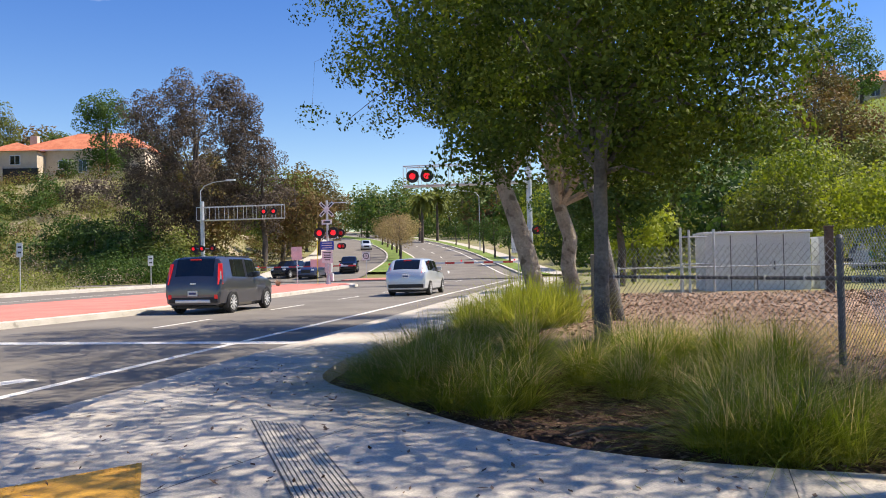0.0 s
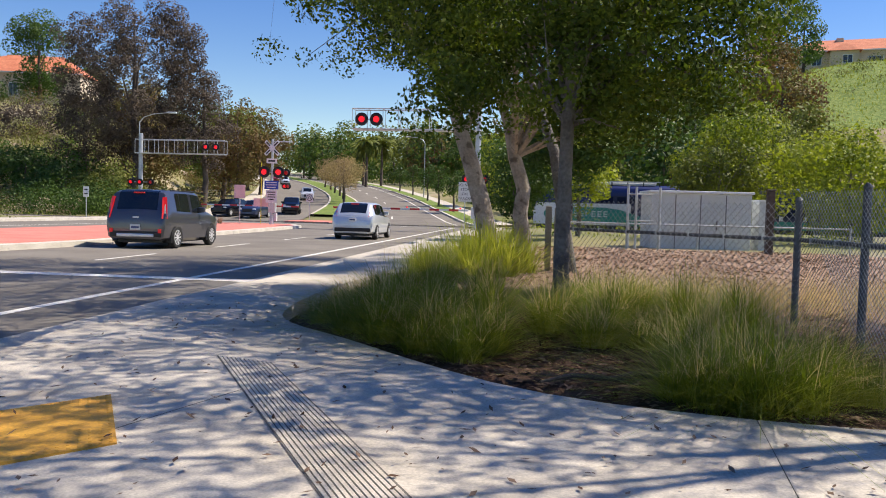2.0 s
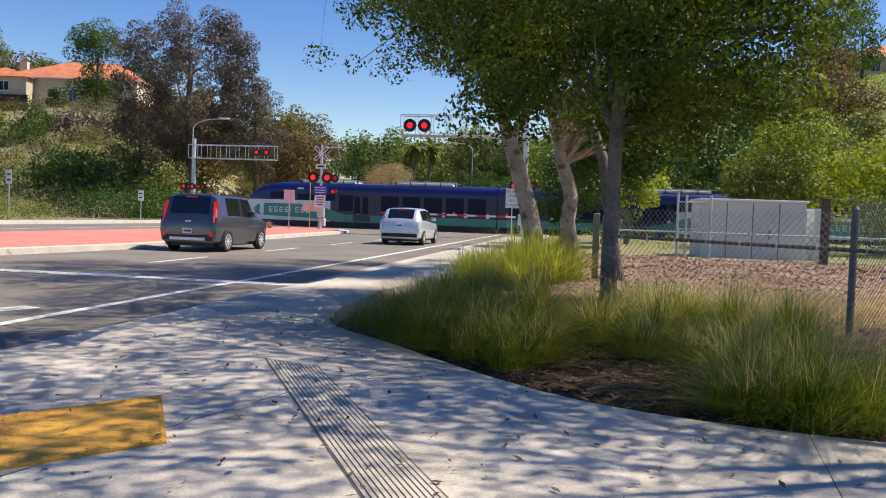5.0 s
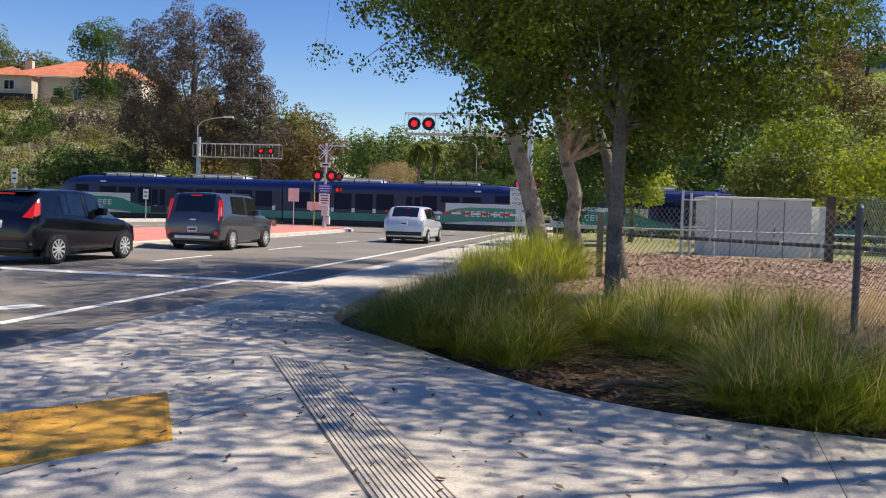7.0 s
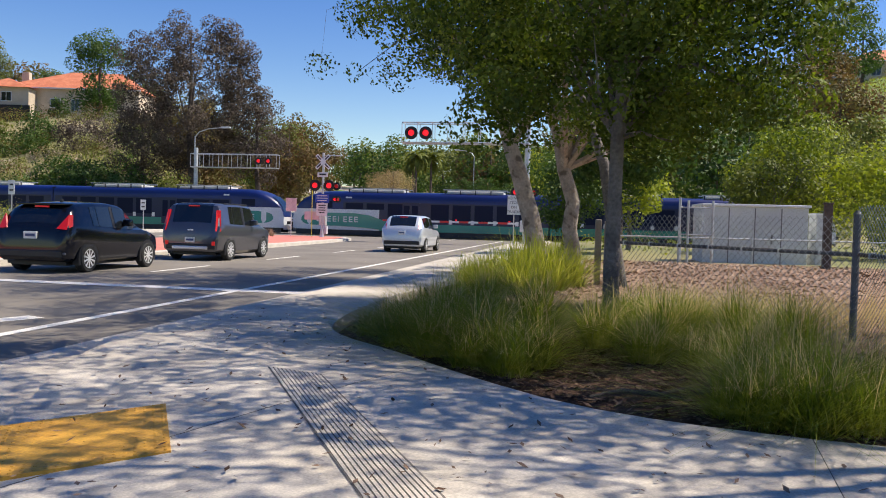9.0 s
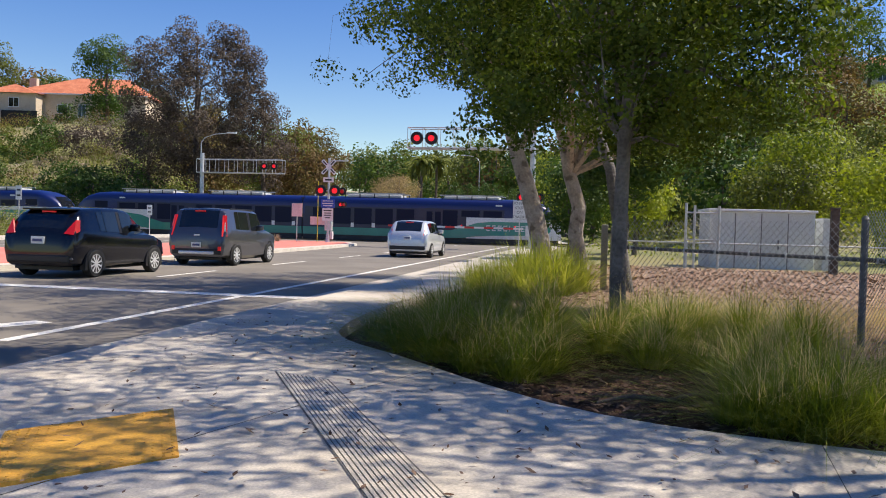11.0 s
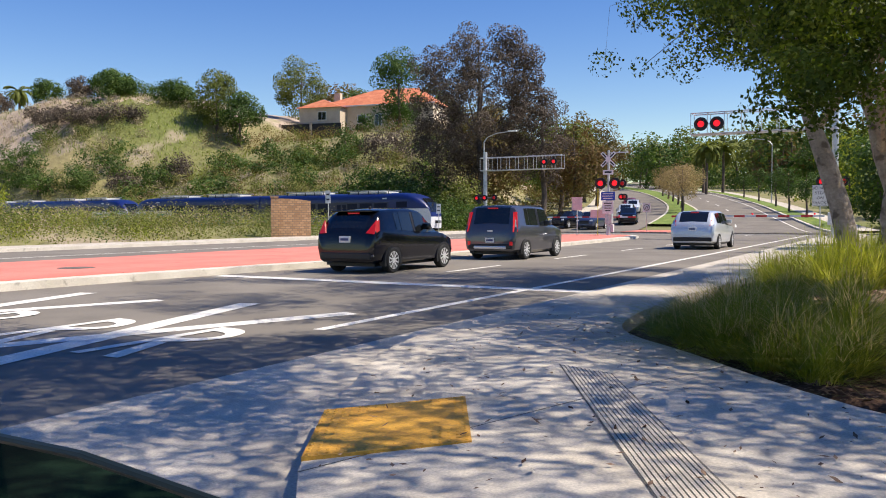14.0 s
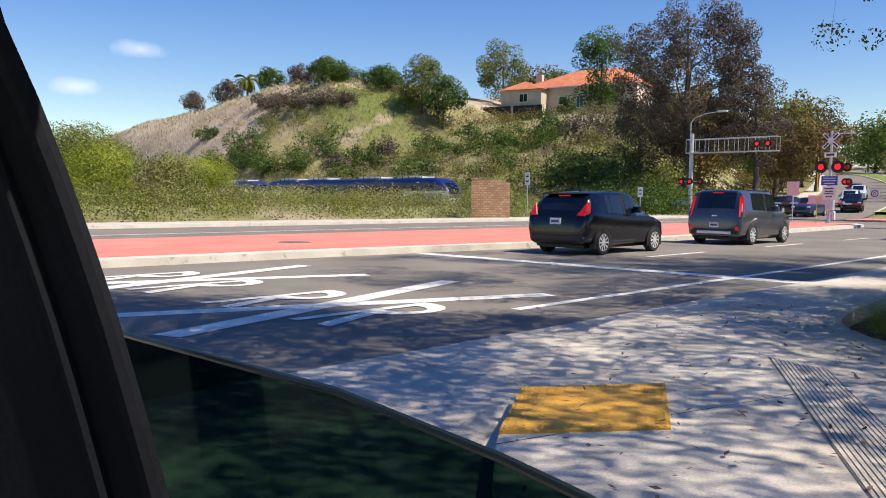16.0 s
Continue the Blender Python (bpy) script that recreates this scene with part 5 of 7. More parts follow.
for k in range(n + 1):
    u = -0.5 + 2.1 * k / n
    lo.append(u)
    hi.append(2.52 - 0.16 * (k / n) ** 2)
for yy in (0.0, 0.35):
    for k in range(n):
        bm.faces.new([bm.verts.new(p) for p in ((lo[k], yy, -0.2), (lo[k + 1], yy, -0.2), (lo[k + 1], yy, hi[k + 1]), (lo[k], yy, hi[k]))])
for k in range(n):
    bm.faces.new([bm.verts.new(p) for p in ((lo[k], 0, hi[k]), (lo[k + 1], 0, hi[k + 1]), (lo[k + 1], 0.35, hi[k + 1]), (lo[k], 0.35, hi[k]))])
bm.faces.new([bm.verts.new(p) for p in ((lo[-1], 0, -0.2), (lo[-1], 0.35, -0.2), (lo[-1], 0.35, hi[-1]), (lo[-1], 0, hi[-1]))])
bmesh.ops.remove_doubles(bm, verts=bm.verts, dist=0.001)
part("panel", bm, BRICK, wall)
part("pillar", boxed(-0.9, -0.45, -0.12, 0.5, -0.2, 2.58), BRICK, wall)
part("coping", boxed(-0.95, -0.40, -0.16, 0.54, 2.58, 2.66, bevel=0.01), BRICK, wall)

# ---- signal house, fences ----
cabinet = thing("signal_cabinet", (3.8, 28.0, 0.0, 0, 0, 3), "large pale grey steel railway equipment cabinet behind a fence", "cabinet")
part("body", boxed(0, 3.3, 0, 1.8, 0.05, 2.10, bevel=0.02), CABINET, cabinet)
part("roof", boxed(-0.06, 3.36, -0.08, 1.88, 2.10, 2.18, bevel=0.015), WHITE_STEEL, cabinet)
part("plinth", boxed(-0.15, 3.45, -0.15, 1.95, -0.2, 0.08), CONCRETE, cabinet)
for x in (0.8, 1.62, 2.45):
    part("seam", boxed(x, x + 0.03, -0.012, 0.01, 0.1, 2.05), POST_DARK, cabinet)
part("handle", boxed(2.15, 2.19, -0.05, 0.0, 0.9, 1.2), POST_DARK, cabinet)
box2 = thing("equipment_box", (7.4, 28.6, 0.0, 0, 0, 3), "smaller pale steel equipment box beside the cabinet", "cabinet")
part("body", boxed(0.05, 0.5, 0, 0.8, 0.0, 1.9, bevel=0.02), CABINET, box2)
part("lid", boxed(0.01, 0.54, -0.04, 0.84, 1.9, 1.95), WHITE_STEEL, box2)


def chain_link(parent, L, z0, z1, pitch, r):
    """Woven wire: crossing diagonals as thin square rods, in the plane y = 0."""
    vs = []
    h = z1 - z0
    n = int((L + h) / pitch)

    def rod(a, b, yo):
        d = b - a
        ln = np.linalg.norm(d)
        if ln < 0.02:
            return
        d = d / ln
        s = np.array([-d[2], 0, d[0]]) * r
        f = np.array([0, r, 0])
        c = [a + np.array([0, yo, 0]), b + np.array([0, yo, 0])]
        for (p, q) in (((s, f)), ((f, -s)), ((-s, -f)), ((-f, s))):
            vs.extend([c[0] + p, c[0] + q, c[1] + q, c[1] + p])
    for k in range(-1, n + 2):
        for sgn in (1, -1):
            x0 = k * pitch - (h if sgn > 0 else 0)
            a = np.array([x0, 0, z0 if sgn > 0 else z1])
            b = np.array([x0 + h, 0, z1 if sgn > 0 else z0])
            lo_t, hi_t = max(0, -a[0] / h), min(1, (L - a[0]) / h)
            if hi_t <= lo_t:
                continue
            rod(a + (b - a) * lo_t, a + (b - a) * hi_t, 0.003 * sgn)
    ob = raw_mesh("wire_mesh", np.array(vs), 4, WIRE, parent)
    return tagged(ob, "galvanised diamond wire mesh", kind="stuff")


def fence(ax, ay, bx, by, top, rail_z, posts, base_z=0.1, pitch=0.085, r=0.0032, dark=True, label="weathered chain-link fence with a mid rail and steel posts"):
    L = math.hypot(bx - ax, by - ay)
    fn = thing("chain_link_fence", (ax, ay, base_z, 0, 0, math.degrees(math.atan2(by - ay, bx - ax))), label, "fence")
    chain_link(fn, L, 0.05, top - base_z, pitch, r)
    for u in posts:
        part("post", cyl(bmesh.new(), (u * L, 0.03, -0.2), (u * L, 0.03, top - base_z + 0.02), 0.035, seg=12), POST_DARK if dark else GALV, fn)
        part("post_cap", cyl(bmesh.new(), (u * L, 0.03, top - base_z + 0.02), (u * L, 0.03, top - base_z + 0.06), 0.045, 0.015, seg=12), POST_DARK if dark else GALV, fn)
    part("rail", cyl(bmesh.new(), (0, 0.03, rail_z - base_z), (L, 0.03, rail_z - base_z), 0.022, seg=10), POST_DARK if dark else GALV, fn)
    for k in range(int(L / 0.5)):
        part("tie_wire", boxed(0.25 + 0.5 * k, 0.262 + 0.5 * k, -0.006, 0.06, rail_z - base_z - 0.03, rail_z - base_z + 0.03), GALV, fn)
    return fn


fence(0.35, 11.6, 2.64, 8.75, 1.50, 1.12, (0.0, 1.0), 0.15)
fence(2.66, 8.72, 3.15, 4.6, 1.60, 1.12, (0.30, 0.62, 1.0), 0.15, 0.06, 0.0034)
gate = thing("fence_gate", (2.90, 26.6, 0.1, 0, 0, 3), "tall galvanised chain-link gate beside the railway cabinet", "gate")
for gx0 in (0.0, 0.26, 1.0):
    part("post", cyl(bmesh.new(), (gx0, 0, -0.3), (gx0, 0, 2.12 if gx0 else 2.2), 0.04, seg=12), GALV, gate)
for gz0 in (1.05, 1.9):
    part("rail", cyl(bmesh.new(), (0.0, 0, gz0), (1.0, 0, gz0), 0.022, seg=8), GALV, gate)
chain_link(gate, 1.0, 0.05, 1.95, 0.12, 0.004)
low_rail = thing("pipe_rail", (1.0, 27.0, 0.1, 0, 0, 3), "low galvanised pipe rail in front of the railway cabinet", "rail")
part("rail", cyl(bmesh.new(), (0, 0, 0.95), (9.0, 0, 0.95), 0.025, seg=8), GALV, low_rail)
for gx0 in (0.0, 2.0, 4.2, 6.4, 9.0):
    part("post", cyl(bmesh.new(), (gx0, 0, -0.3), (gx0, 0, 1.0), 0.03, seg=8), GALV, low_rail)
dark_post = thing("timber_post", (6.98, 25.6, 0.2), "thick dark timber post standing before the railway cabinet", "post")
part("shaft", boxed(-0.11, 0.11, -0.1, 0.1, -0.4, 1.95, bevel=0.02), BARK_DARK, dark_post)
part("cap", boxed(-0.13, 0.13, -0.12, 0.12, 1.95, 2.0, bevel=0.01), BARK_DARK, dark_post)
bollard = thing("bollard", (0.18, 15.5, 0.28), "grey weathered timber post beside the fence", "bollard")
for dx in (0, 0.17):
    part("post", boxed(dx, dx + 0.12, 0, 0.12, -0.2, 1.18 - dx * 0.15, bevel=0.015), noisy("old_timber", (0.22, 0.19, 0.16), (0.32, 0.28, 0.24), 3, 40, 0.9, bump=0.6), bollard)


# ---- houses on the hills ----
def house(at, w, d, wall_h, ridge, label, windows, wing=None, hip=None, stack=0.30):
    hs = thing("hillside_house", at, label, "house")
    part("wall", boxed(0, w, 0, d, -4.5, wall_h), STUCCO, hs)
    bm = bmesh.new()
    o = 0.6
    e = [bm.verts.new(p) for p in ((-o, -o, wall_h), (w + o, -o, wall_h), (w + o, d + o, wall_h), (-o, d + o, wall_h))]
    r = [bm.verts.new((hip or d * 0.45, d / 2, ridge)), bm.verts.new((w - d * 0.45, d / 2, ridge))]
    for f in ((e[0], e[1], r[1], r[0]), (e[1], e[2], r[1]), (e[2], e[3], r[0], r[1]), (e[3], e[0], r[0]), e[::-1]):
        bm.faces.new(f)
    roof = part("roof", bm, TERRACOTTA, hs, "orange clay tile roof")
    part("chimney", boxed(w * stack, w * stack + 1.4, d * 0.4, d * 0.4 + 1.2, wall_h - 0.5, wall_h + 3.6), STUCCO, roof)
    part("fascia", boxed(-o, w + o, -o - 0.02, -o + 0.1, wall_h - 0.25, wall_h + 0.02), WHITE_STEEL, hs)
    for x, z, ww, wh in windows:
        win = part("window", boxed(x, x + ww, -0.06, 0.02, z, z + wh), WHITE_STEEL, hs)
        part("pane", boxed(x + 0.12, x + ww / 2 - 0.05, -0.08, -0.05, z + 0.12, z + wh - 0.12), GLASS_DARK, win)
        part("pane", boxed(x + ww / 2 + 0.05, x + ww - 0.12, -0.08, -0.05, z + 0.12, z + wh - 0.12), GLASS_DARK, win)
    if wing:
        x0, x1, yy = wing
        part("wing", boxed(x0, x1, -yy, 0, -4.5, wall_h - 0.6), STUCCO, hs)
        bm = bmesh.new()
        e = [bm.verts.new(p) for p in ((x0 - o, -yy - o, wall_h - 0.6), (x1 + o, -yy - o, wall_h - 0.6), (x1 + o, 1.5, wall_h - 0.6), (x0 - o, 1.5, wall_h - 0.6))]
        r = [bm.verts.new(((x0 + x1) / 2, -yy + 2.0, wall_h + 1.4)), bm.verts.new(((x0 + x1) / 2, 1.5, wall_h + 1.4))]
        for f in ((e[0], e[1], r[0]), (e[1], e[2], r[1], r[0]), (e[2], e[3], r[1]), (e[3], e[0], r[0], r[1])):
            bm.faces.new(f)
        part("roof", bm, TERRACOTTA, hs)
        xm = (x0 + x1) / 2 + 0.6
        win = part("window", boxed(xm - 1.0, xm + 1.0, -yy - 0.06, -yy + 0.02, wall_h - 3.3, wall_h - 1.4), WHITE_STEEL, hs)
        for s in (-0.88, 0.06):
            part("pane", boxed(xm + s, xm + s + 0.82, -yy - 0.08, -yy - 0.05, wall_h - 3.16, wall_h - 1.54), GLASS_DARK, win)
    return hs


house((-112, 143, 20.3, 0, 0, 12), 26, 11, 5.0, 9.0, "beige stucco hillside house with an orange clay tile roof", [(9.0, 1.2, 2.0, 1.8), (13.0, 0.4, 1.6, 2.6), (17.0, 1.2, 2.4, 1.6)], (-3.0, 6.5, 3.5), 11.0, 0.06)
house((54, 190, 34.0, 0, 0, -14), 34, 12, 4.0, 7.4, "cream hilltop house with an orange clay tile roof", [(5.0, 0.8, 2.0, 1.8), (16.0, 0.8, 3.0, 1.8), (22.0, 0.8, 3.0, 1.8)], (8.5, 14.0, 3.0))
hedge_wall = thing("garden_fence", (-118, 137.5, 18.4, 0, 0, 12), "dark garden fence below the hillside house", "fence")
part("panel", boxed(0, 14, 0, 0.2, -1.5, 2.9), BLACK, hedge_wall)
for x in (-0.5, 6.8):
    part("pier", boxed(x, x + 0.5, -0.2, 0.4, -1.5, 3.1), STUCCO, hedge_wall)

# ---- parked car door round the camera ----
door = thing("car_door", (0, 0, 0), "dark car front pillar and half-lowered tinted side window", "car door")
E0 = Vector((0.0, -0.1, 1.33))


def ray_pt(d, k):
    return E0 + Vector(d) * k


TRIM = noisy("car_interior_trim", (0.004, 0.005, 0.008), (0.008, 0.009, 0.013), 3, 120, 0.75, bump=0.1)
TRIM.node_tree.nodes["Principled BSDF"].inputs["Specular IOR Level"].default_value = 0.15
bm = bmesh.new()
edge = [ray_pt(d, 0.80) for d in ((-1.12, 0.35, 0.30), (-1.091, 0.366, 0.204), (-1.056, 0.391, 0.112), (-1.026, 0.412, 0.023), (-0.996, 0.432, -0.073), (-0.972, 0.448, -0.155), (-0.941, 0.467, -0.271), (-0.916, 0.482, -0.369), (-0.87, 0.51, -0.6))]
left = [p - Vector((0.9, 0.55, 0)) for p in edge]
back = [p + (p - E0) * 0.1 - Vector((0.02, 0.03, 0)) for p in edge]
ribbon(bm, left, edge)
ribbon(bm, edge, back)
part("pillar", bm, TRIM, door, smooth=True)
part("door_panel", boxed(-1.0, 0.9, 0.335, 0.43, 0.32, 0.80, bevel=0.02), BLACK_PAINT, door)
# car roof, out of view, added so the pillar stays in shade
part("roof_panel", boxed(-1.7, 1.3, -1.6, 0.30, 1.74, 1.80, bevel=0.02), TRIM, door, "unseen dark car roof that keeps the sun off the pillar")
for off, rad in ((0.0, 0.012), (0.05, 0.008)):
    part("weather_strip", tube(bmesh.new(), [p + Vector((-off, -off * 0.62 - 0.004, 0)) for p in edge], rad, 8), TRIM, door, smooth=True)
WINDOW = bpy.data.materials.new("tinted_window")
WINDOW.use_nodes = True
nw, lw = WINDOW.node_tree.nodes, WINDOW.node_tree.links
nw.remove(nw["Principled BSDF"])
tp, gl, mxw = nw.new("ShaderNodeBsdfTransparent"), nw.new("ShaderNodeBsdfGlossy"), nw.new("ShaderNodeMixShader")
tp.inputs[0].default_value = (0.016, 0.042, 0.032, 1)
gl.inputs[0].default_value = (0.6, 0.8, 0.7, 1)
gl.inputs["Roughness"].default_value = 0.08
mxw.inputs[0].default_value = 0.008
lw.new(tp.outputs[0], mxw.inputs[1])
lw.new(gl.outputs[0], mxw.inputs[2])
lw.new(mxw.outputs[0], nw["Material Output"].inputs["Surface"])
TOP = [ray_pt((-0.98, 0.445, -0.160), 0.955), ray_pt((-0.969, 0.45, -0.165), 0.95), ray_pt((-0.768, 0.634, -0.234), 0.70), ray_pt((-0.613, 0.772, -0.314), 0.58), ray_pt((-0.536, 0.841, -0.361), 0.535), ray_pt((-0.40, 0.92, -0.44), 0.49)]
bm = bmesh.new()
ribbon(bm, TOP, [p + Vector((0, 0.03, -0.55)) for p in TOP])
pane = part("side_window", bm, WINDOW, door, "half-lowered dark green tinted glass")
pane.visible_shadow = False
part("glass_edge", tube(bmesh.new(), TOP, 0.004, 8), principled("glass_edge", (0.01, 0.016, 0.015), 0.3), door)


# ---- plants ----
rng = np.random.default_rng(7)


def unit_vectors(n, r=rng):
    v = r.normal(size=(n, 3))
    return v / np.linalg.norm(v, axis=1)[:, None]


def leaf_quads(centres, size, r=rng, flat=0.25, droop=0.0, out=None, turn=0.75):
    """A pointed, folded leaf (four corners) at every centre; with out, its face turns outwards from its clump."""
    n = len(centres)
    a = unit_vectors(n, r)
    a[:, 2] = a[:, 2] * 0.7 - droop
    if out is None:
        b = np.cross(a, unit_vectors(n, r))
    else:
        face = out + unit_vectors(n, r) * turn
        face /= np.maximum(np.linalg.norm(face, axis=1)[:, None], 1e-6)
        b = np.cross(a, face)
        a = np.cross(face, b)
    a /= np.maximum(np.linalg.norm(a, axis=1)[:, None], 1e-6)
    b /= np.maximum(np.linalg.norm(b, axis=1)[:, None], 1e-6)
    c = np.cross(a, b)
    s = (size * r.uniform(0.65, 1.3, n))[:, None]
    q = np.stack([centres - a * s * 0.5, centres + b * s * 0.30 + c * s * flat * 0.3, centres + a * s * 0.5, centres - b * s * 0.30 + c * s * flat * 0.3], 1)
    return q.reshape(-1, 3)


def clump_points(clumps, per, r=rng, hollow=0.0, heart=None):
    """Points round clump centres (x, y, z, radius, squash), and for each the way out of its clump and its crown."""
    out, ways = [], []
    for x, y, z, rad, sq in clumps:
        n = max(6, int(per * rad * rad))
        u = unit_vectors(n, r)
        v = u * (rad * np.cbrt(r.uniform(hollow, 1, n)))[:, None]
        v[:, 2] *= sq
        out.append(v + (x, y, z))
        w = u + (0, 0, 0.35)
        if heart is not None:
            h = np.array((x, y, z)) - heart
            w = w + h / max(np.linalg.norm(h), 0.01) * 0.55
        ways.append(w / np.maximum(np.linalg.norm(w, axis=1)[:, None], 1e-6))
    return np.concatenate(out), np.concatenate(ways)


def crown_clumps(r, centre, radii, n, rad, squash=0.7, shell=0.35):
    v = unit_vectors(n, r) * np.cbrt(r.uniform(shell, 1, n))[:, None] * np.array(radii)
    return [(centre[0] + p[0], centre[1] + p[1], centre[2] + p[2], rad * r.uniform(0.6, 1.3), squash) for p in v]


def tree(name, at, label, trunk_pts, radii, clumps, leaf, per, bark, leaves, seed, limbs=9, droop=0.0, category="tree", group="", twig=0.02):
    """A tree: tapered trunk, limbs that reach into the clumps, and a crown of single leaves."""
    r = np.random.default_rng(seed)
    tr = thing(name, at, label, category, group)
    bm = bmesh.new()
    tube(bm, trunk_pts, radii, 12)
    part("trunk", bm, bark, tr, smooth=True)
    top = Vector(trunk_pts[-1])
    bm = bmesh.new()
    pick = r.permutation(len(clumps))[:limbs * 3]
    for j, k in enumerate(pick):
        c = Vector(clumps[k][:3])
        i = int(r.integers(len(trunk_pts) // 2, len(trunk_pts)))
        s = Vector(trunk_pts[i])
        if j >= limbs and j % 2:
            s = s.lerp(c, 0.35)
        m = s.lerp(c, 0.5) + Vector((r.normal() * 0.1, r.normal() * 0.1, 0.12)) * (c - s).length
        r0 = radii[i] * (0.55 if j < limbs else 0.3)
        tube(bm, [s, s.lerp(m, 0.6), m, m.lerp(c, 0.6), c], [r0, r0 * 0.75, r0 * 0.5, r0 * 0.3, twig], 5)
    part("branchwork", bm, bark, tr, smooth=True)
    heart = np.mean([c[:3] for c in clumps], axis=0)
    pts, ways = clump_points(clumps, per, r, 0.25, heart)
    raw_mesh("crown", leaf_quads(pts, leaf, r, droop=droop, out=ways), 4, leaves, tr)
    return tr


# trees beside the pavement
r1 = np.random.default_rng(11)
crown1 = crown_clumps(r1, (-0.5, 0.2, 5.3), (2.9, 3.0, 3.4), 62, 0.66, 0.75, 0.1) + crown_clumps(r1, (-0.4, 0.2, 4.1), (2.7, 2.4, 0.8), 52, 0.55, 0.7, 0.1) + crown_clumps(r1, (1.3, 0.4, 3.5), (1.7, 1.8, 1.1), 40, 0.5, 0.7, 0.1) + crown_clumps(r1, (-0.1, 0.2, 2.9), (2.4, 2.0, 0.8), 44, 0.5, 0.7, 0.1)
tree("street_tree", (0.36, 10.6, 0.25), "broad street tree with grey trunk and small green leaves in mulch", [(0, 0, -0.2), (-0.02, 0, 0.15), (-0.02, 0, 0.8), (-0.01, 0, 1.5), (0.0, 0, 2.2), (0.05, 0, 3.0), (0.15, 0, 4.2), (0.1, 0, 5.5), (0.1, 0.1, 7)], [0.125, 0.11, 0.098, 0.09, 0.086, 0.078, 0.06, 0.045, 0.02], crown1, 0.074, 1220, BARK_GREY, LEAF_NEAR, 21, limbs=14)
r2 = np.random.default_rng(12)
crown2 = crown_clumps(r2, (-1.0, -0.5, 8.0), (4.2, 3.8, 4.0), 74, 0.72, 0.75, 0.1) + crown_clumps(r2, (0.5, 0, 4.4), (2.4, 2.0, 1.2), 34, 0.6) + crown_clumps(r2, (-2.0, -2.6, 9.9), (4.8, 4.6, 1.7), 34, 0.70, 0.75, 0.05) + crown_clumps(r2, (-1.2, -0.4, 5.4), (3.2, 2.4, 1.1), 40, 0.6, 0.75, 0.05)
tree("street_tree", (-0.9, 18.0, 0.25), "leaning street tree with pale rugged bark and an open green crown", [(0.0, 0, -0.2), (-0.10, 0, 0.4), (-0.30, 0, 1.3), (-0.54, 0, 2.1), (-0.76, 0, 2.75), (-1.0, 0, 3.5), (-1.2, 0, 6.2), (-1.1, -0.2, 9.5)], [0.25, 0.215, 0.20, 0.185, 0.165, 0.13, 0.09, 0.03], crown2, 0.082, 780, BARK_PALE, LEAF_NEAR, 22, limbs=12)
r3 = np.random.default_rng(13)
crown3 = crown_clumps(r3, (0.4, 0, 8.0), (3.9, 3.9, 4.2), 70, 0.72, 0.75, 0.1) + crown_clumps(r3, (1.6, 0.5, 3.8), (2.2, 2.0, 1.0), 24, 0.6)
tree("street_tree", (-0.25, 20.0, 0.25), "street tree with forked pale trunk behind strap-leaved grass", [(0.05, 0, -0.2), (-0.02, 0, 0.4), (-0.13, 0, 1.0), (-0.06, 0, 1.65), (-0.3, 0, 2.4), (-0.42, 0, 2.95), (-0.6, 0, 3.6), (0, 0, 8.5)], [0.25, 0.20, 0.185, 0.18, 0.165, 0.14, 0.10, 0.03], crown3, 0.082, 780, BARK_PALE, LEAF_NEAR, 23, limbs=12)
r4 = np.random.default_rng(14)
spray = [(-5.4 + 3.6 * u + r4.normal() * 0.3, 16.0 + r4.normal() * 0.5, 5.6 - 0.4 * u + r4.normal() * 0.65, 0.42 * r4.uniform(0.6, 1.2), 0.8) for u in r4.uniform(0, 1, 44) ** 0.8]
tree("street_tree", (-0.9, 15.2, 0.25), "slender tree with thin branches of sparse hanging leaves over the pavement", [(1.6, 0, -0.2), (1.2, 0, 2.2), (0.4, 0.3, 4.4), (-0.9, 0.6, 5.8), (-2.2, 0.8, 6.4)], [0.12, 0.10, 0.08, 0.05, 0.02], [(x + 0.9, y - 15.2, z - 0.25, q, s) for x, y, z, q, s in spray], 0.075, 620, BARK_GREY, LEAF_NEAR, 24, limbs=9, droop=0.5, twig=0.006)
r5 = np.random.default_rng(15)
crown5 = crown_clumps(r5, (-3.4, 0.8, 7.2), (4.8, 3.4, 1.9), 140, 0.66, 0.7, 0.05) + crown_clumps(r5, (-7.2, 0.2, 8.6), (4.4, 2.5, 1.3), 170, 0.74, 0.7, 0.05) + crown_clumps(r5, (1.8, 3.4, 7.6), (3.0, 2.2, 1.8), 26, 0.85, 0.7, 0.05)
tree("street_tree", (5.6, 5.9, 0.2), "street tree whose crown shades the corner pavement", [(0, 0, -0.2), (0, 0, 1.5), (0.1, 0, 3.0), (0, 0, 5), (0, 0, 7.5)], [0.17, 0.15, 0.13, 0.09, 0.03], crown5, 0.085, 560, BARK_GREY, LEAF_NEAR, 25, limbs=5, twig=0.012)


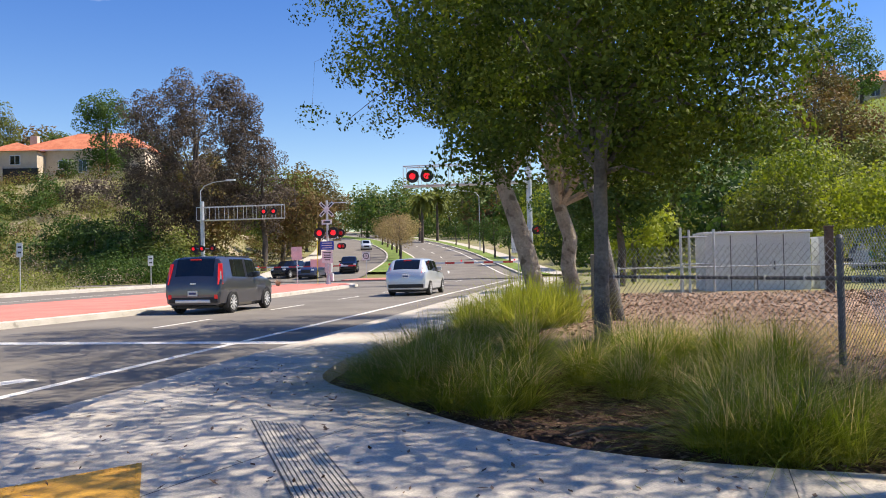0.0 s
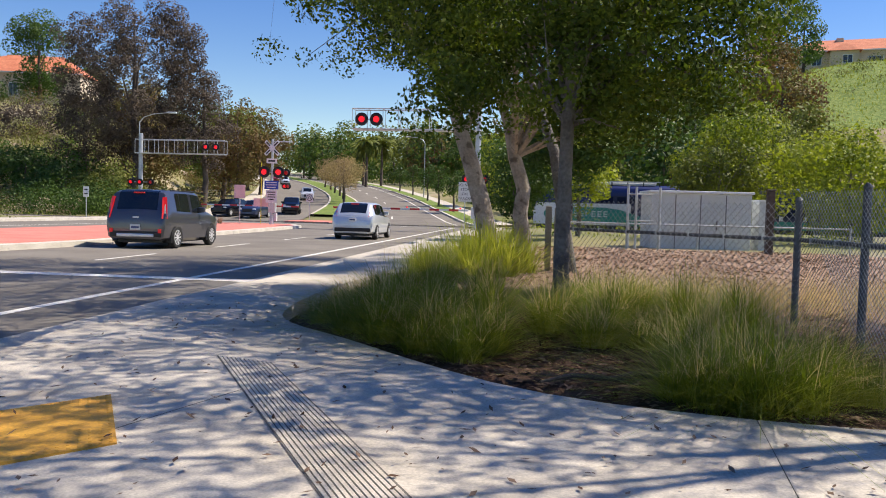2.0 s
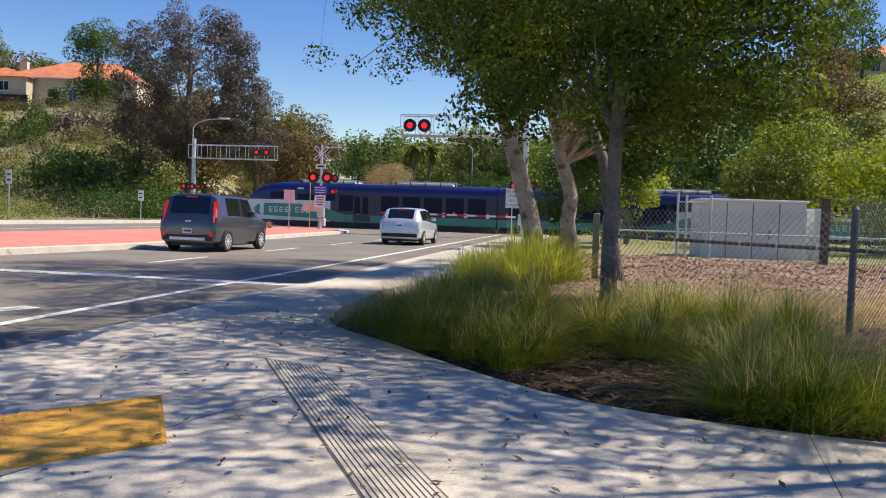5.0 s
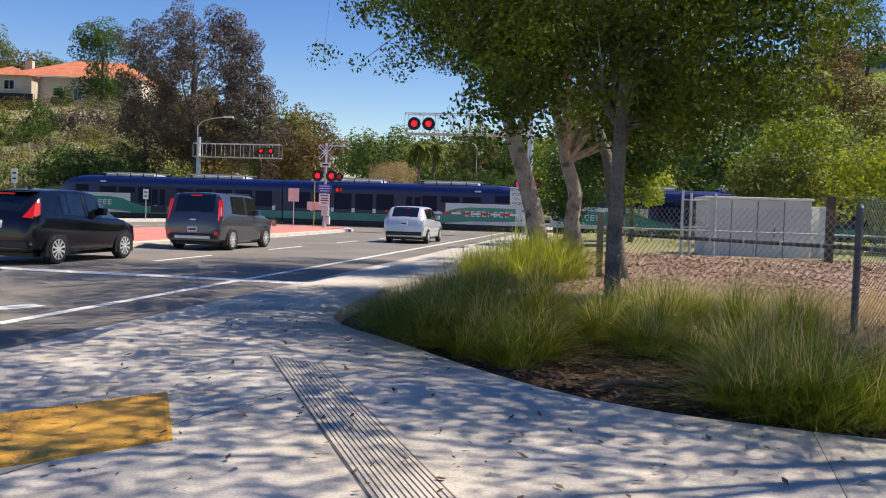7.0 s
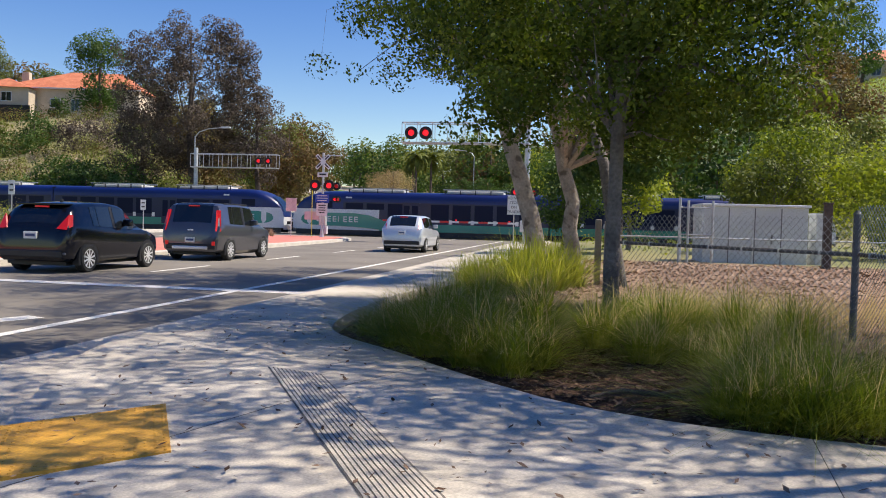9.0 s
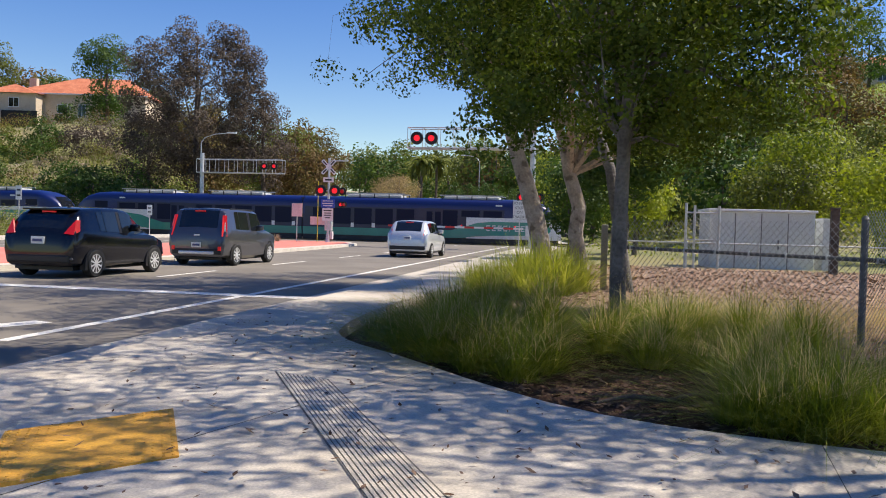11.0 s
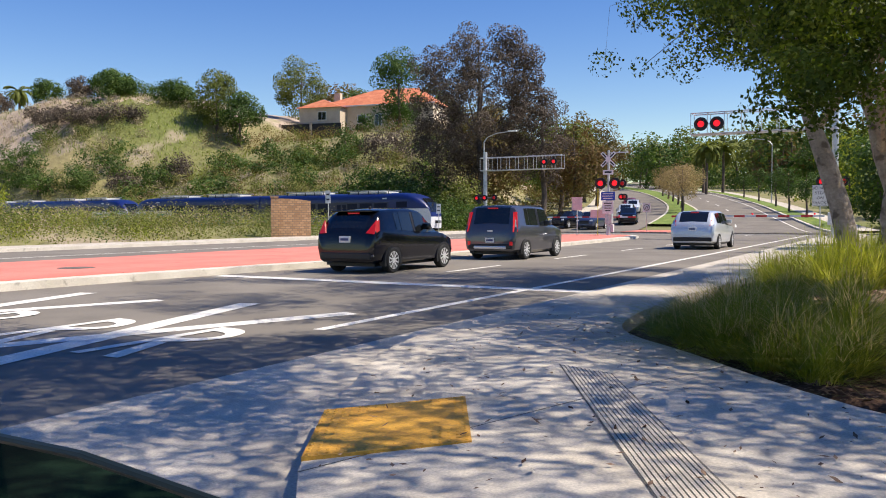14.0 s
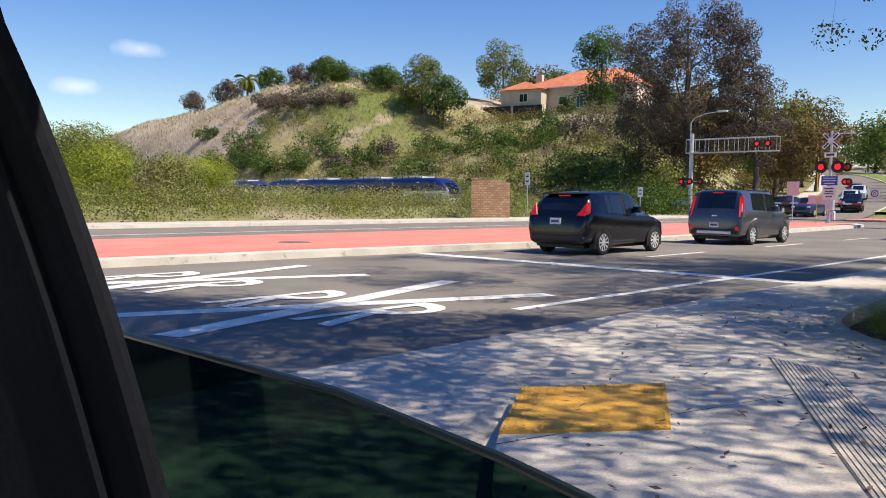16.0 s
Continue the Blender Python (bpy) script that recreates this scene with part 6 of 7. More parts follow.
def far_tree(name, x, y, h, w, label, leaves, seed, leaf=0.32, per=16, bark=BARK_DARK, n=46, base=0.22, rad=0.16, category="tree", lean=0.0, shell=0.2, sink=0.0, droop=0.2):
    r = np.random.default_rng(seed)
    z = float(land(x, y)) - sink
    cl = crown_clumps(r, (lean, 0, h * (0.5 + base / 2)), (w / 2 * 0.85, w / 2 * 0.85, h * (0.5 - base / 2) * 0.88), n, rad * w * 1.1, 0.85, shell)
    t = [(0, 0, -0.6), (0.02 * h, 0, h * 0.18), (lean * 0.4, 0, h * 0.4), (lean * 0.7, 0.01 * h, h * 0.62), (lean, 0, h * 0.86)]
    return tree(name, (x, y, z), label, t, [h * 0.022 + 0.05, h * 0.018 + 0.03, h * 0.013, h * 0.008, h * 0.002], cl, leaf, per * 8.5 / (leaf / 0.32) ** 1.2, bark, leaves, seed + 1, limbs=9 if leaf < 0.6 else 3, category=category, droop=droop, twig=0.02)


GUM = "tall gum tree with grey-brown foliage on the bank beyond the railway"
far_tree("gum_tree", -45.0, 88, 25, 19, GUM, LEAF_PURPLE, 31, 0.25, 16, n=125, base=0.14, rad=0.072, shell=0.12, droop=0.6)
far_tree("gum_tree", -38.5, 92, 16.5, 11, GUM, LEAF_PURPLE, 33, 0.25, 14, n=50, base=0.2, rad=0.095, shell=0.1, droop=0.6)
far_tree("gum_tree", -52, 90, 13, 10, GUM, LEAF_PURPLE, 35, 0.25, 8.5, n=40, base=0.15, rad=0.13)
RUSTY = "rust-tinged eucalyptus on the hillside above the road"
for i, (x, y, h, w) in enumerate(((-39, 104, 14, 10), (-44, 112, 15, 11), (-42, 122, 13, 10), (-50, 130, 14, 11), (-52, 144, 13, 11), (-60, 120, 12, 11), (-58, 158, 13, 11), (-66, 172, 14, 12), (-48, 98, 10, 9))):
    far_tree("eucalyptus", x, y, h, w, RUSTY, LEAF_RUST if i % 3 != 1 else LEAF_OLIVE, 40 + i * 2, 0.40, 9, n=34, base=0.1)
DEEP = "dark green tree on the hillside"
for i, (x, y, h, w, m) in enumerate(((-85.8, 134, 16, 12, LEAF_DEEP), (-122.7, 150, 15, 13, LEAF_OLIVE), (-114, 160, 12, 10, LEAF_DEEP), (-117.6, 118, 12.5, 10, LEAF_OLIVE), (-111.6, 118, 11, 9, LEAF_DEEP), (-128.7, 118, 4, 9, LEAF_DEEP), (-148, 118, 5, 9, LEAF_DEEP), (-157, 117, 5, 6, LEAF_PURPLE), (-167.7, 117, 5.5, 8, LEAF_DEEP), (-187, 117, 6, 9, LEAF_PURPLE), (-203.6, 117, 5.2, 7, LEAF_PURPLE), (-97, 139, 5, 4, LEAF_DEEP), (-139, 113, 4, 7, LEAF_DEEP))):
    far_tree("hill_tree", x, y, h, w, DEEP, m, 70 + i * 2, 0.42, 9, n=34, base=0.03, rad=0.17)
BUSH = "rounded dark green bush on the grassy hillside"
for i, (x, y, h, w, m) in enumerate(((-134.7, 88.7, 6.5, 10, LEAF_DEEP), (-128, 87, 4.5, 8, LEAF_DEEP), (-122.3, 90.1, 4, 8, LEAF_DEEP), (-110.9, 97.7, 4.5, 7, LEAF_DEEP), (-108, 100, 5, 6, LEAF_PURPLE), (-101.5, 103.9, 4, 7, LEAF_DEEP), (-94, 106, 4.5, 6, LEAF_DEEP), (-87, 108, 4.5, 6.5, LEAF_OLIVE), (-80, 108.8, 5, 7, LEAF_DEEP), (-70.9, 107.3, 4.5, 8, LEAF_PURPLE), (-129.6, 105, 2.6, 10, LEAF_PURPLE), (-136, 103, 2.4, 10, LEAF_PURPLE), (-144, 102, 2.4, 8, LEAF_PURPLE), (-150, 104, 2.2, 8, LEAF_PURPLE), (-146, 88.4, 3.4, 6, LEAF_DEEP), (-160, 95, 3, 6, LEAF_DEEP), (-56.3, 85.5, 5.5, 9, LEAF_DEEP), (-50, 83, 5.5, 9, LEAF_DEEP), (-63.5, 90.9, 4, 7, LEAF_DEEP), (-44.5, 82, 5, 8, LEAF_OLIVE), (-116, 95, 3.0, 6, LEAF_PURPLE))):
    far_tree("hill_bush", x, y, h, w, "dry purple-brown brush on the hillside" if m is LEAF_PURPLE else BUSH, m, 800 + i * 2, 0.34, 9, n=24, base=-0.25, rad=0.16, category="shrub")
# wooded skyline where the road disappears
WOOD = "dark wooded hillside tree far up the road"
rw = np.random.default_rng(5)
for i in range(84):
    x, y = rw.uniform(-150, 30), rw.uniform(195, 310)
    if abs(x + 24 + 0.30 * (y - 75) + 4) < 12:
        continue
    far_tree("woodland_tree", x, y, rw.uniform(13, 19), rw.uniform(12, 17), WOOD, (LEAF_DEEP, LEAF_OLIVE, LEAF_RUST, LEAF_DEEP)[i % 4], 100 + i * 2, 0.95, 2.3, n=15, base=0.0, rad=0.24)
for i in range(12):
    far_tree("woodland_tree", -140 + 6.5 * i, rw.uniform(338, 352), rw.uniform(13, 18), rw.uniform(13, 17), WOOD, (LEAF_DEEP, LEAF_OLIVE)[i % 2], 900 + i * 2, 0.9, 2.4, n=15, base=0.0, rad=0.24)
# wooded side of the right hill
for i, (x, y, h, w, m) in enumerate(((-3, 150, 12, 11, LEAF_DEEP), (-8, 168, 12, 12, LEAF_BRIGHT), (-14, 185, 13, 12, LEAF_DEEP), (4, 140, 12, 12, LEAF_DEEP), (-2, 120, 9, 9, LEAF_DEEP), (-6, 105, 7, 7, LEAF_BRIGHT), (2, 96, 9, 9, LEAF_DEEP), (10, 112, 13, 12, LEAF_DEEP), (8, 90, 11, 10, LEAF_OLIVE), (18, 98, 13, 12, LEAF_DEEP), (24, 122, 14, 13, LEAF_DEEP), (30, 140, 15, 13, LEAF_RUST), (26, 96, 11, 11, LEAF_OLIVE), (34, 110, 11, 11, LEAF_OLIVE), (38, 150, 14, 12, LEAF_RUST), (44, 160, 20, 13, LEAF_DEEP), (52, 172, 15, 8, LEAF_DEEP), (36, 128, 13, 12, LEAF_RUST), (-20, 205, 13, 12, LEAF_DEEP), (-30, 220, 13, 13, LEAF_OLIVE), (0, 82, 8, 7, LEAF_DEEP), (4, 76, 7, 7, LEAF_BRIGHT), (12, 80, 9, 9, LEAF_DEEP))):
    far_tree("slope_tree", x, y, h, w, "bushy green tree on the wooded slope beyond the railway", m, 200 + i * 2, 0.54, 4.8, n=30, base=0.05, rad=0.2)
# bright trees behind the railway cabinet
for i, (x, y, h, w, m) in enumerate(((9.5, 40, 6.2, 6.5, LEAF_BRIGHT), (13, 36, 4.6, 6.0, LEAF_BRIGHT), (8.0, 37.5, 4.6, 4.5, LEAF_OLIVE), (16.5, 43, 5.5, 7, LEAF_BRIGHT), (2.0, 40, 4.6, 3.5, LEAF_BRIGHT), (13.0, 52, 7.0, 8, LEAF_OLIVE))):
    far_tree("roadside_tree", x, y, h, w, "low bushy tree with bright yellow-green leaves behind the fence", m, 260 + i * 2, 0.17, 15, n=34, base=0.12, rad=0.15, bark=BARK_GREY)
far_tree("roadside_tree", 1.2, 34, 7.5, 5, "dark leafy tree between the trunks and the railway", LEAF_DEEP, 290, 0.18, 30, n=44, base=0.25, rad=0.16)
far_tree("roadside_tree", -1.0, 38, 5.0, 3.6, "dark leafy tree between the trunks and the railway", LEAF_DEEP, 292, 0.16, 24, n=26, base=0.12, rad=0.18)
# young trees on the far verge and bare trees in the median
for i, t in enumerate((0.09, 0.14, 0.19, 0.25, 0.32)):
    p = along(R_KERB, t)
    far_tree("verge_tree", p[0] + 1.4, p[1], 5.2, 3.0, "young green tree on the grass verge of the climbing road", LEAF_DEEP, 300 + i * 2, 0.2, 14, n=18, base=0.35, rad=0.2)
for i, t in enumerate((0.125, 0.15, 0.18, 0.22, 0.26, 0.31, 0.37)):
    a, b = along(R_MED, t), along(L_MED, t)
    far_tree("median_tree", (a[0] + b[0]) / 2, (a[1] + b[1]) / 2, 6.4, 5.6, "almost bare tan tree in the grassed median", LEAF_GOLD, 320 + i * 2, 0.15, 7, n=40, base=0.2, rad=0.13, shell=0.05)


def palm(x, y, h, seed):
    r = np.random.default_rng(seed)
    p = thing("palm_tree", (x, y, float(land(x, y))), "tall palm with arching fronds beside the climbing road", "palm tree", "palms by the road")
    part("trunk", tube(bmesh.new(), [(0, 0, -0.5), (0.1, 0, h * 0.5), (0, 0, h)], [0.32, 0.26, 0.24]), BARK_DARK, p, smooth=True)
    vs = []
    for k in range(34):
        az, el = r.uniform(0, 2 * math.pi), r.uniform(-0.5, 1.2)
        d = np.array([math.cos(az), math.sin(az), 0])
        prev = np.array([0, 0, h])
        for j in range(9):
            e = el - j * 0.19
            nxt = prev + (d * math.cos(e) + np.array([0, 0, math.sin(e)])) * 0.42
            s = np.cross(d, (0, 0, 1)) * (0.55 * math.sin(math.pi * (j + 1.2) / 10.5))
            dr = np.array([0, 0, -0.22])
            vs.extend([prev, prev + s + dr, nxt + s * 0.7 + dr, nxt])
            vs.extend([prev, prev - s + dr, nxt - s * 0.7 + dr, nxt])
            prev = nxt
    raw_mesh("fronds", np.array(vs), 4, LEAF_OLIVE, p)


for i, (x, y, h) in enumerate(((-36.0, 172, 9.5), (-33.5, 176, 9.0), (-38.5, 181, 8.0), (-64, 228, 9), (-68, 236, 8.5), (-176.6, 116, 4.5))):
    palm(x, y, h, 400 + i)
SHRUB = "tall grey-green shrub in the brush beyond the far pavement"
for i, (x, y, h, w) in enumerate(((-56, 22.5, 5.2, 6), (-62, 25, 5.6, 7), (-50, 22, 3.6, 5), (-68, 30, 5.5, 7), (-47, 25, 3.0, 4.5), (-58, 33, 3.8, 6), (-72, 24, 6, 8))):
    far_tree("roadside_shrub", x, y, h, w, SHRUB, (LEAF_OLIVE, SCRUB, LEAF_BRIGHT)[i % 3], 430 + i * 2, 0.15, 9, n=34, base=0.0, rad=0.2, category="shrub")


# ---- scrub and dry grass on the hills ----
def scatter_on_land(n, x0, x1, y0, y1, keep, seed):
    r = np.random.default_rng(seed)
    x, y = r.uniform(x0, x1, n), r.uniform(y0, y1, n)
    k = keep(x, y, r)
    x, y = x[k], y[k]
    return x, y, land(x, y), r


def scrub(name, label, xyzr, size, per, leaf, mat, squash=0.75):
    x, y, z, r = xyzr
    cl = []
    for i in range(len(x)):
        s = size * r.uniform(0.5, 1.5)
        for _ in range(3):
            cl.append((x[i] + r.normal() * s * 0.5, y[i] + r.normal() * s * 0.5, z[i] + s * r.uniform(0.15, 0.7), s * r.uniform(0.5, 0.9), squash))
    pts, ways = clump_points(cl, per, r, 0.3)
    ob = raw_mesh(name, leaf_quads(pts, leaf, r, out=ways, turn=0.6), 4, mat)
    return tagged(ob, label, "shrubs", kind="stuff")


def off_road(x, y):
    c = -24 - 0.30 * np.maximum(0, y - 75)
    return (np.abs(x - c - 2) > 22) | (y < 60)


scrub("hillside_scrub", "grey-green scrub scattered over the hillside", scatter_on_land(400, -150, -40, 72, 128, lambda x, y, r: (land(x, y) < 24) & (y > 72 + bend(x)) & ~((x > -124) & (x < -72) & (y > 103)) & (off_road(x, y)) & (x < -0.5 * y - 2), 501), 1.6, 50, 0.27, SCRUB)
scrub("hillside_scrub", "dry brown brush scattered over the hillside", scatter_on_land(380, -160, -42, 71, 125, lambda x, y, r: off_road(x, y) & (y > 72 + bend(x)) & (x < -0.5 * y - 2) & ~((x > -124) & (x < -72) & (y > 103)), 502), 1.3, 50, 0.25, SCRUB_DRY)
scrub("hillside_scrub", "dark green bushes on the hillside", scatter_on_land(130, -150, -44, 72, 120, lambda x, y, r: off_road(x, y) & (y > 72 + bend(x)) & ~((x > -124) & (x < -72) & (y > 109)) & (x < -0.5 * y - 2), 503), 2.0, 40, 0.40, LEAF_DEEP)
scrub("roadside_brush", "tangled green and grey brush beyond the far pavement", scatter_on_land(440, -90, -36.6, 12, 58, lambda x, y, r: x > -95, 504), 1.0, 90, 0.12, SCRUB, 0.9)
scrub("roadside_brush", "dry stalky brush beyond the far pavement", scatter_on_land(220, -80, -36.0, 12, 58, lambda x, y, r: x > -95, 505), 0.95, 90, 0.10, SCRUB_DRY, 1.1)
scrub("roadside_brush", "bright green low brush beyond the far pavement", scatter_on_land(150, -75, -35.4, 10, 50, lambda x, y, r: x > -95, 506), 0.9, 100, 0.11, LEAF_BRIGHT, 0.9)
scrub("roadside_brush", "dense olive brush along the edge of the far pavement", scatter_on_land(210, -41, -35.6, 4, 52, lambda x, y, r: x > -95, 516), 0.9, 80, 0.12, LEAF_OLIVE, 0.95)
scrub("roadside_brush", "dark green bushes among the brush beyond the far pavement", scatter_on_land(80, -66, -36.4, 12, 57, lambda x, y, r: x > -95, 517), 0.95, 80, 0.12, LEAF_DEEP, 0.9)
scrub("bank_bushes", "dense dark green bushes at the foot of the railway bank", scatter_on_land(60, -50, -37, 71, 80, lambda x, y, r: x < -37, 507), 2.2, 30, 0.22, LEAF_DEEP)
scrub("slope_scrub", "mixed green scrub on the slope behind the railway", scatter_on_land(260, 0, 80, 72, 180, lambda x, y, r: off_road(x, y), 508), 1.6, 12, 0.34, SCRUB)
scrub("bank_scrub", "dense green groundcover and shrubs on the bank beside the climbing road", scatter_on_land(520, -70, 34, 77, 235, lambda x, y, r: x > np.interp(y, [72, 97, 131, 180, 232], [0.5, -5, -14, -30, -52]), 511), 2.0, 13, 0.36, LEAF_DEEP)
scrub("roadbank_scrub", "rusty and olive undergrowth beside the climbing road", scatter_on_land(460, -115, -34, 78, 205, lambda x, y, r: x < np.interp(y, [79, 108, 146, 201], [-36, -42, -53.5, -73]), 514), 1.9, 16, 0.30, LEAF_RUST)
scrub("roadbank_scrub", "dark olive undergrowth beside the climbing road", scatter_on_land(320, -115, -34, 78, 205, lambda x, y, r: x < np.interp(y, [79, 108, 146, 201], [-36, -42, -53.5, -73]), 515), 1.7, 16, 0.30, LEAF_OLIVE)
scrub("bank_scrub", "bright green shrubs on the bank beside the climbing road", scatter_on_land(200, -60, 30, 77, 220, lambda x, y, r: x > np.interp(y, [72, 97, 131, 180, 232], [0.5, -5, -14, -30, -52]), 512), 1.6, 13, 0.34, LEAF_BRIGHT)
scrub("skyline_wood", "dark wooded undergrowth where the road disappears", scatter_on_land(330, -190, 60, 205, 330, lambda x, y, r: np.abs(x + 24 + 0.30 * (y - 75) + 6) > 14, 513), 5.0, 3.2, 0.8, LEAF_DEEP)
scrub("track_shrubs", "low green shrubs along the railway fence", scatter_on_land(70, -1.5, 16, 29.5, 60, lambda x, y, r: y > 31, 509), 0.6, 46, 0.13, LEAF_BRIGHT)


def blades(n, x, y, z, h, w, lean, r, curve=0.5, seg=3):
    """Curved, tapering grass blades; quads that stay joined by place."""
    az = r.uniform(0, 2 * math.pi, n)
    d = np.stack([np.cos(az), np.sin(az), np.zeros(n)], 1)
    side = np.stack([-np.sin(az), np.cos(az), np.zeros(n)], 1)
    ln = np.abs(r.normal(0, lean, n))
    hh = h * r.uniform(0.6, 1.15, n)
    base = np.stack([x, y, z], 1)
    rows = []
    for k in range(seg + 1):
        u = k / seg
        p = base + d * (hh * (ln * u + curve * ln * u * u))[:, None] + np.array([0, 0, 1]) * (hh * (u - 0.28 * np.minimum(1.6, ln) * u * u))[:, None]
        wd = w * (1 - u * 0.88)
        rows.append((p - side * wd / 2, p + side * wd / 2))
    return rows


def blade_object(name, rows, mat, parent=None, smooth=False):
    n, s = len(rows[0][0]), len(rows)
    v = np.stack([q for row in rows for q in row], 1)
    me = bpy.data.meshes.new(name)
    me.vertices.add(n * 2 * s)
    me.vertices.foreach_set("co", v.astype(np.float32).ravel())
    f = []
    for k in range(s - 1):
        o = k * 2
        f.append(np.stack([np.arange(n) * 2 * s + o + i for i in (0, 1, 3, 2)], 1))
    f = np.stack(f, 1).reshape(-1, 4)
    me.loops.add(f.size)
    me.loops.foreach_set("vertex_index", f.ravel().astype(np.int32))
    me.polygons.add(len(f))
    me.polygons.foreach_set("loop_start", np.arange(0, f.size, 4, dtype=np.int32))
    me.update(calc_edges=True)
    me.materials.append(mat)
    ob = new(name, me)
    if parent:
        ob.parent = parent
    return ob


x, y, z, r = scatter_on_land(30000, -260, -36, 70, 130, lambda x, y, r: off_road(x, y) & (r.uniform(0, 1, len(x)) < np.where(x < -150, 1.0, 0.3)), 520)
tagged(blade_object("dry_hill_grass", blades(len(x), x, y, z - 0.05, 0.75, 0.16, 0.45, r, seg=2), leafy("dry_hill_grass", [(0.30, 0.25, 0.15), (0.42, 0.36, 0.25), (0.24, 0.24, 0.09), (0.36, 0.30, 0.22)], 0.8, 0.25)), "pale dry grass over the hill", "grass", kind="stuff")
x, y, z, r = scatter_on_land(20000, -140, -36, 70, 118, lambda x, y, r: off_road(x, y) & (np.sin(x * 0.09) * np.sin(y * 0.12 + 1) > -0.1), 521)
tagged(blade_object("green_hill_grass", blades(len(x), x, y, z - 0.05, 0.6, 0.16, 0.45, r, seg=2), leafy("green_hill_grass", [(0.14, 0.19, 0.03), (0.22, 0.26, 0.05), (0.29, 0.29, 0.09)], 0.7, 0.3)), "fresh green grass in hollows of the hill", "grass", kind="stuff")
x, y, z, r = scatter_on_land(9000, 30, 90, 110, 188, lambda x, y, r: x > 0, 522)
tagged(blade_object("slope_grass", blades(len(x), x, y, z - 0.05, 0.5, 0.18, 0.45, r, seg=2), LEAF_BRIGHT), "short green grass on the slope below the hilltop house", "grass", kind="stuff")


# ---- tufts in the planted bed ----
def tuft(at, label, n, h, spread, lean, mat, seed, w=0.006, heads=0, group="tufts in the bed"):
    r = np.random.default_rng(seed)
    tf = thing("grass_tuft", at, label, "ornamental grass", group)
    a, q = r.uniform(0, 2 * math.pi, n), np.sqrt(r.uniform(0, 1, n)) * spread
    blade_object("foliage", blades(n, q * np.cos(a), q * np.sin(a), np.full(n, -0.04), h, w, lean, r, seg=3), mat, tf)
    if heads:
        a, q = r.uniform(0, 2 * math.pi, heads), np.sqrt(r.uniform(0, 1, heads)) * spread * 1.2
        blade_object("seed_plume", blades(heads, q * np.cos(a), q * np.sin(a), np.full(heads, h * 0.35), h * 0.85, w * 0.8, lean * 1.2, r, seg=4), GRASS_GOLD, tf)
    return tf


FINE = "soft fountain grass tuft with fine green blades and tan plumes"
TUFTS = [(-2.2, 8.55, 0.5), (-1.78, 7.95, 0.52), (-1.35, 7.45, 0.52), (-0.95, 7.0, 0.5), (-0.55, 6.65, 0.48), (-2.15, 9.3, 0.62), (-1.75, 8.5, 0.66), (-1.3, 8.0, 0.7), (-1.5, 9.2, 0.75), (-0.85, 7.4, 0.66), (-0.95, 8.4, 0.72), (-0.4, 7.0, 0.62), (-0.45, 8.2, 0.7), (-1.9, 10.2, 0.65), (-1.2, 10.2, 0.7), (-0.55, 9.4, 0.7),
         (0.55, 9.0, 0.66), (0.75, 8.0, 0.6), (1.1, 8.7, 0.72), (1.5, 8.3, 0.66), (1.0, 7.3, 0.55), (1.55, 7.3, 0.6), (1.9, 7.9, 0.6),
         (0.55, 7.3, 0.58), (1.2, 6.5, 0.55), (1.0, 5.6, 0.6), (1.15, 5.45, 0.62), (1.42, 5.35, 0.70), (1.72, 5.40, 0.68), (1.95, 5.8, 0.6), (2.2, 6.4, 0.55), (1.55, 6.4, 0.5), (0.15, 7.9, 0.5), (2.2, 5.7, 0.5)]
for i, (tx, ty, th) in enumerate(TUFTS):
    tuft((tx, ty, float(land(tx, ty))), FINE, 660, th * (0.62 + 0.45 * ((i * 7) % 5) / 4), 0.15, 1.0, GRASS_GREEN, 600 + i, 0.0085 if ty > 6.8 else 0.006, heads=70 if i % 3 != 1 else 25)
STRAP = "clump of bright yellow-green strap leaves at the end of the bed"
for i, (tx, ty, th) in enumerate(((-1.05, 14.4, 1.05), (-0.6, 14.0, 0.95), (-1.5, 14.8, 0.85), (-2.0, 15.0, 0.65), (-1.0, 13.3, 0.8), (-1.7, 13.6, 0.65), (-0.3, 14.8, 0.8))):
    tuft((tx, ty, float(land(tx, ty))), STRAP, 420, th, 0.28, 0.62, FLAX, 640 + i, 0.02)
tuft((-19.2, 48.5, 0.16), "small dry tuft growing on the red median", 160, 0.5, 0.12, 0.3, SCRUB_DRY, 660, 0.02)
x, y, z, r = scatter_on_land(5200, 1.0, 9.0, 9.2, 13.5, lambda x, y, r: (y < 10.6 + 0.5 * (x - 1)) & (x > 0.6 + (11.4 - y) * 0.85), 523)
tagged(blade_object("dry_verge_grass", blades(len(x), x, y, z - 0.02, 0.42, 0.007, 0.5, r, seg=3), GRASS_GOLD), "dry straw-coloured grass behind the fence", "grass", kind="stuff")

# wood chips and fallen leaves
def litter(name, label, x, y, z, size, mat, r):
    n = len(x)
    c = np.stack([x, y, z], 1)
    az = r.uniform(0, 2 * math.pi, n)
    a = np.stack([np.cos(az), np.sin(az), r.normal(0, 0.25, n)], 1)
    b = np.stack([-np.sin(az), np.cos(az), r.normal(0, 0.25, n)], 1)
    s = (size * r.uniform(0.5, 1.6, n))[:, None]
    q = np.stack([c - a * s, c + b * s * 0.4, c + a * s, c - b * s * 0.4], 1).reshape(-1, 3)
    return tagged(raw_mesh(name, q, 4, mat), label, "litter", kind="stuff")


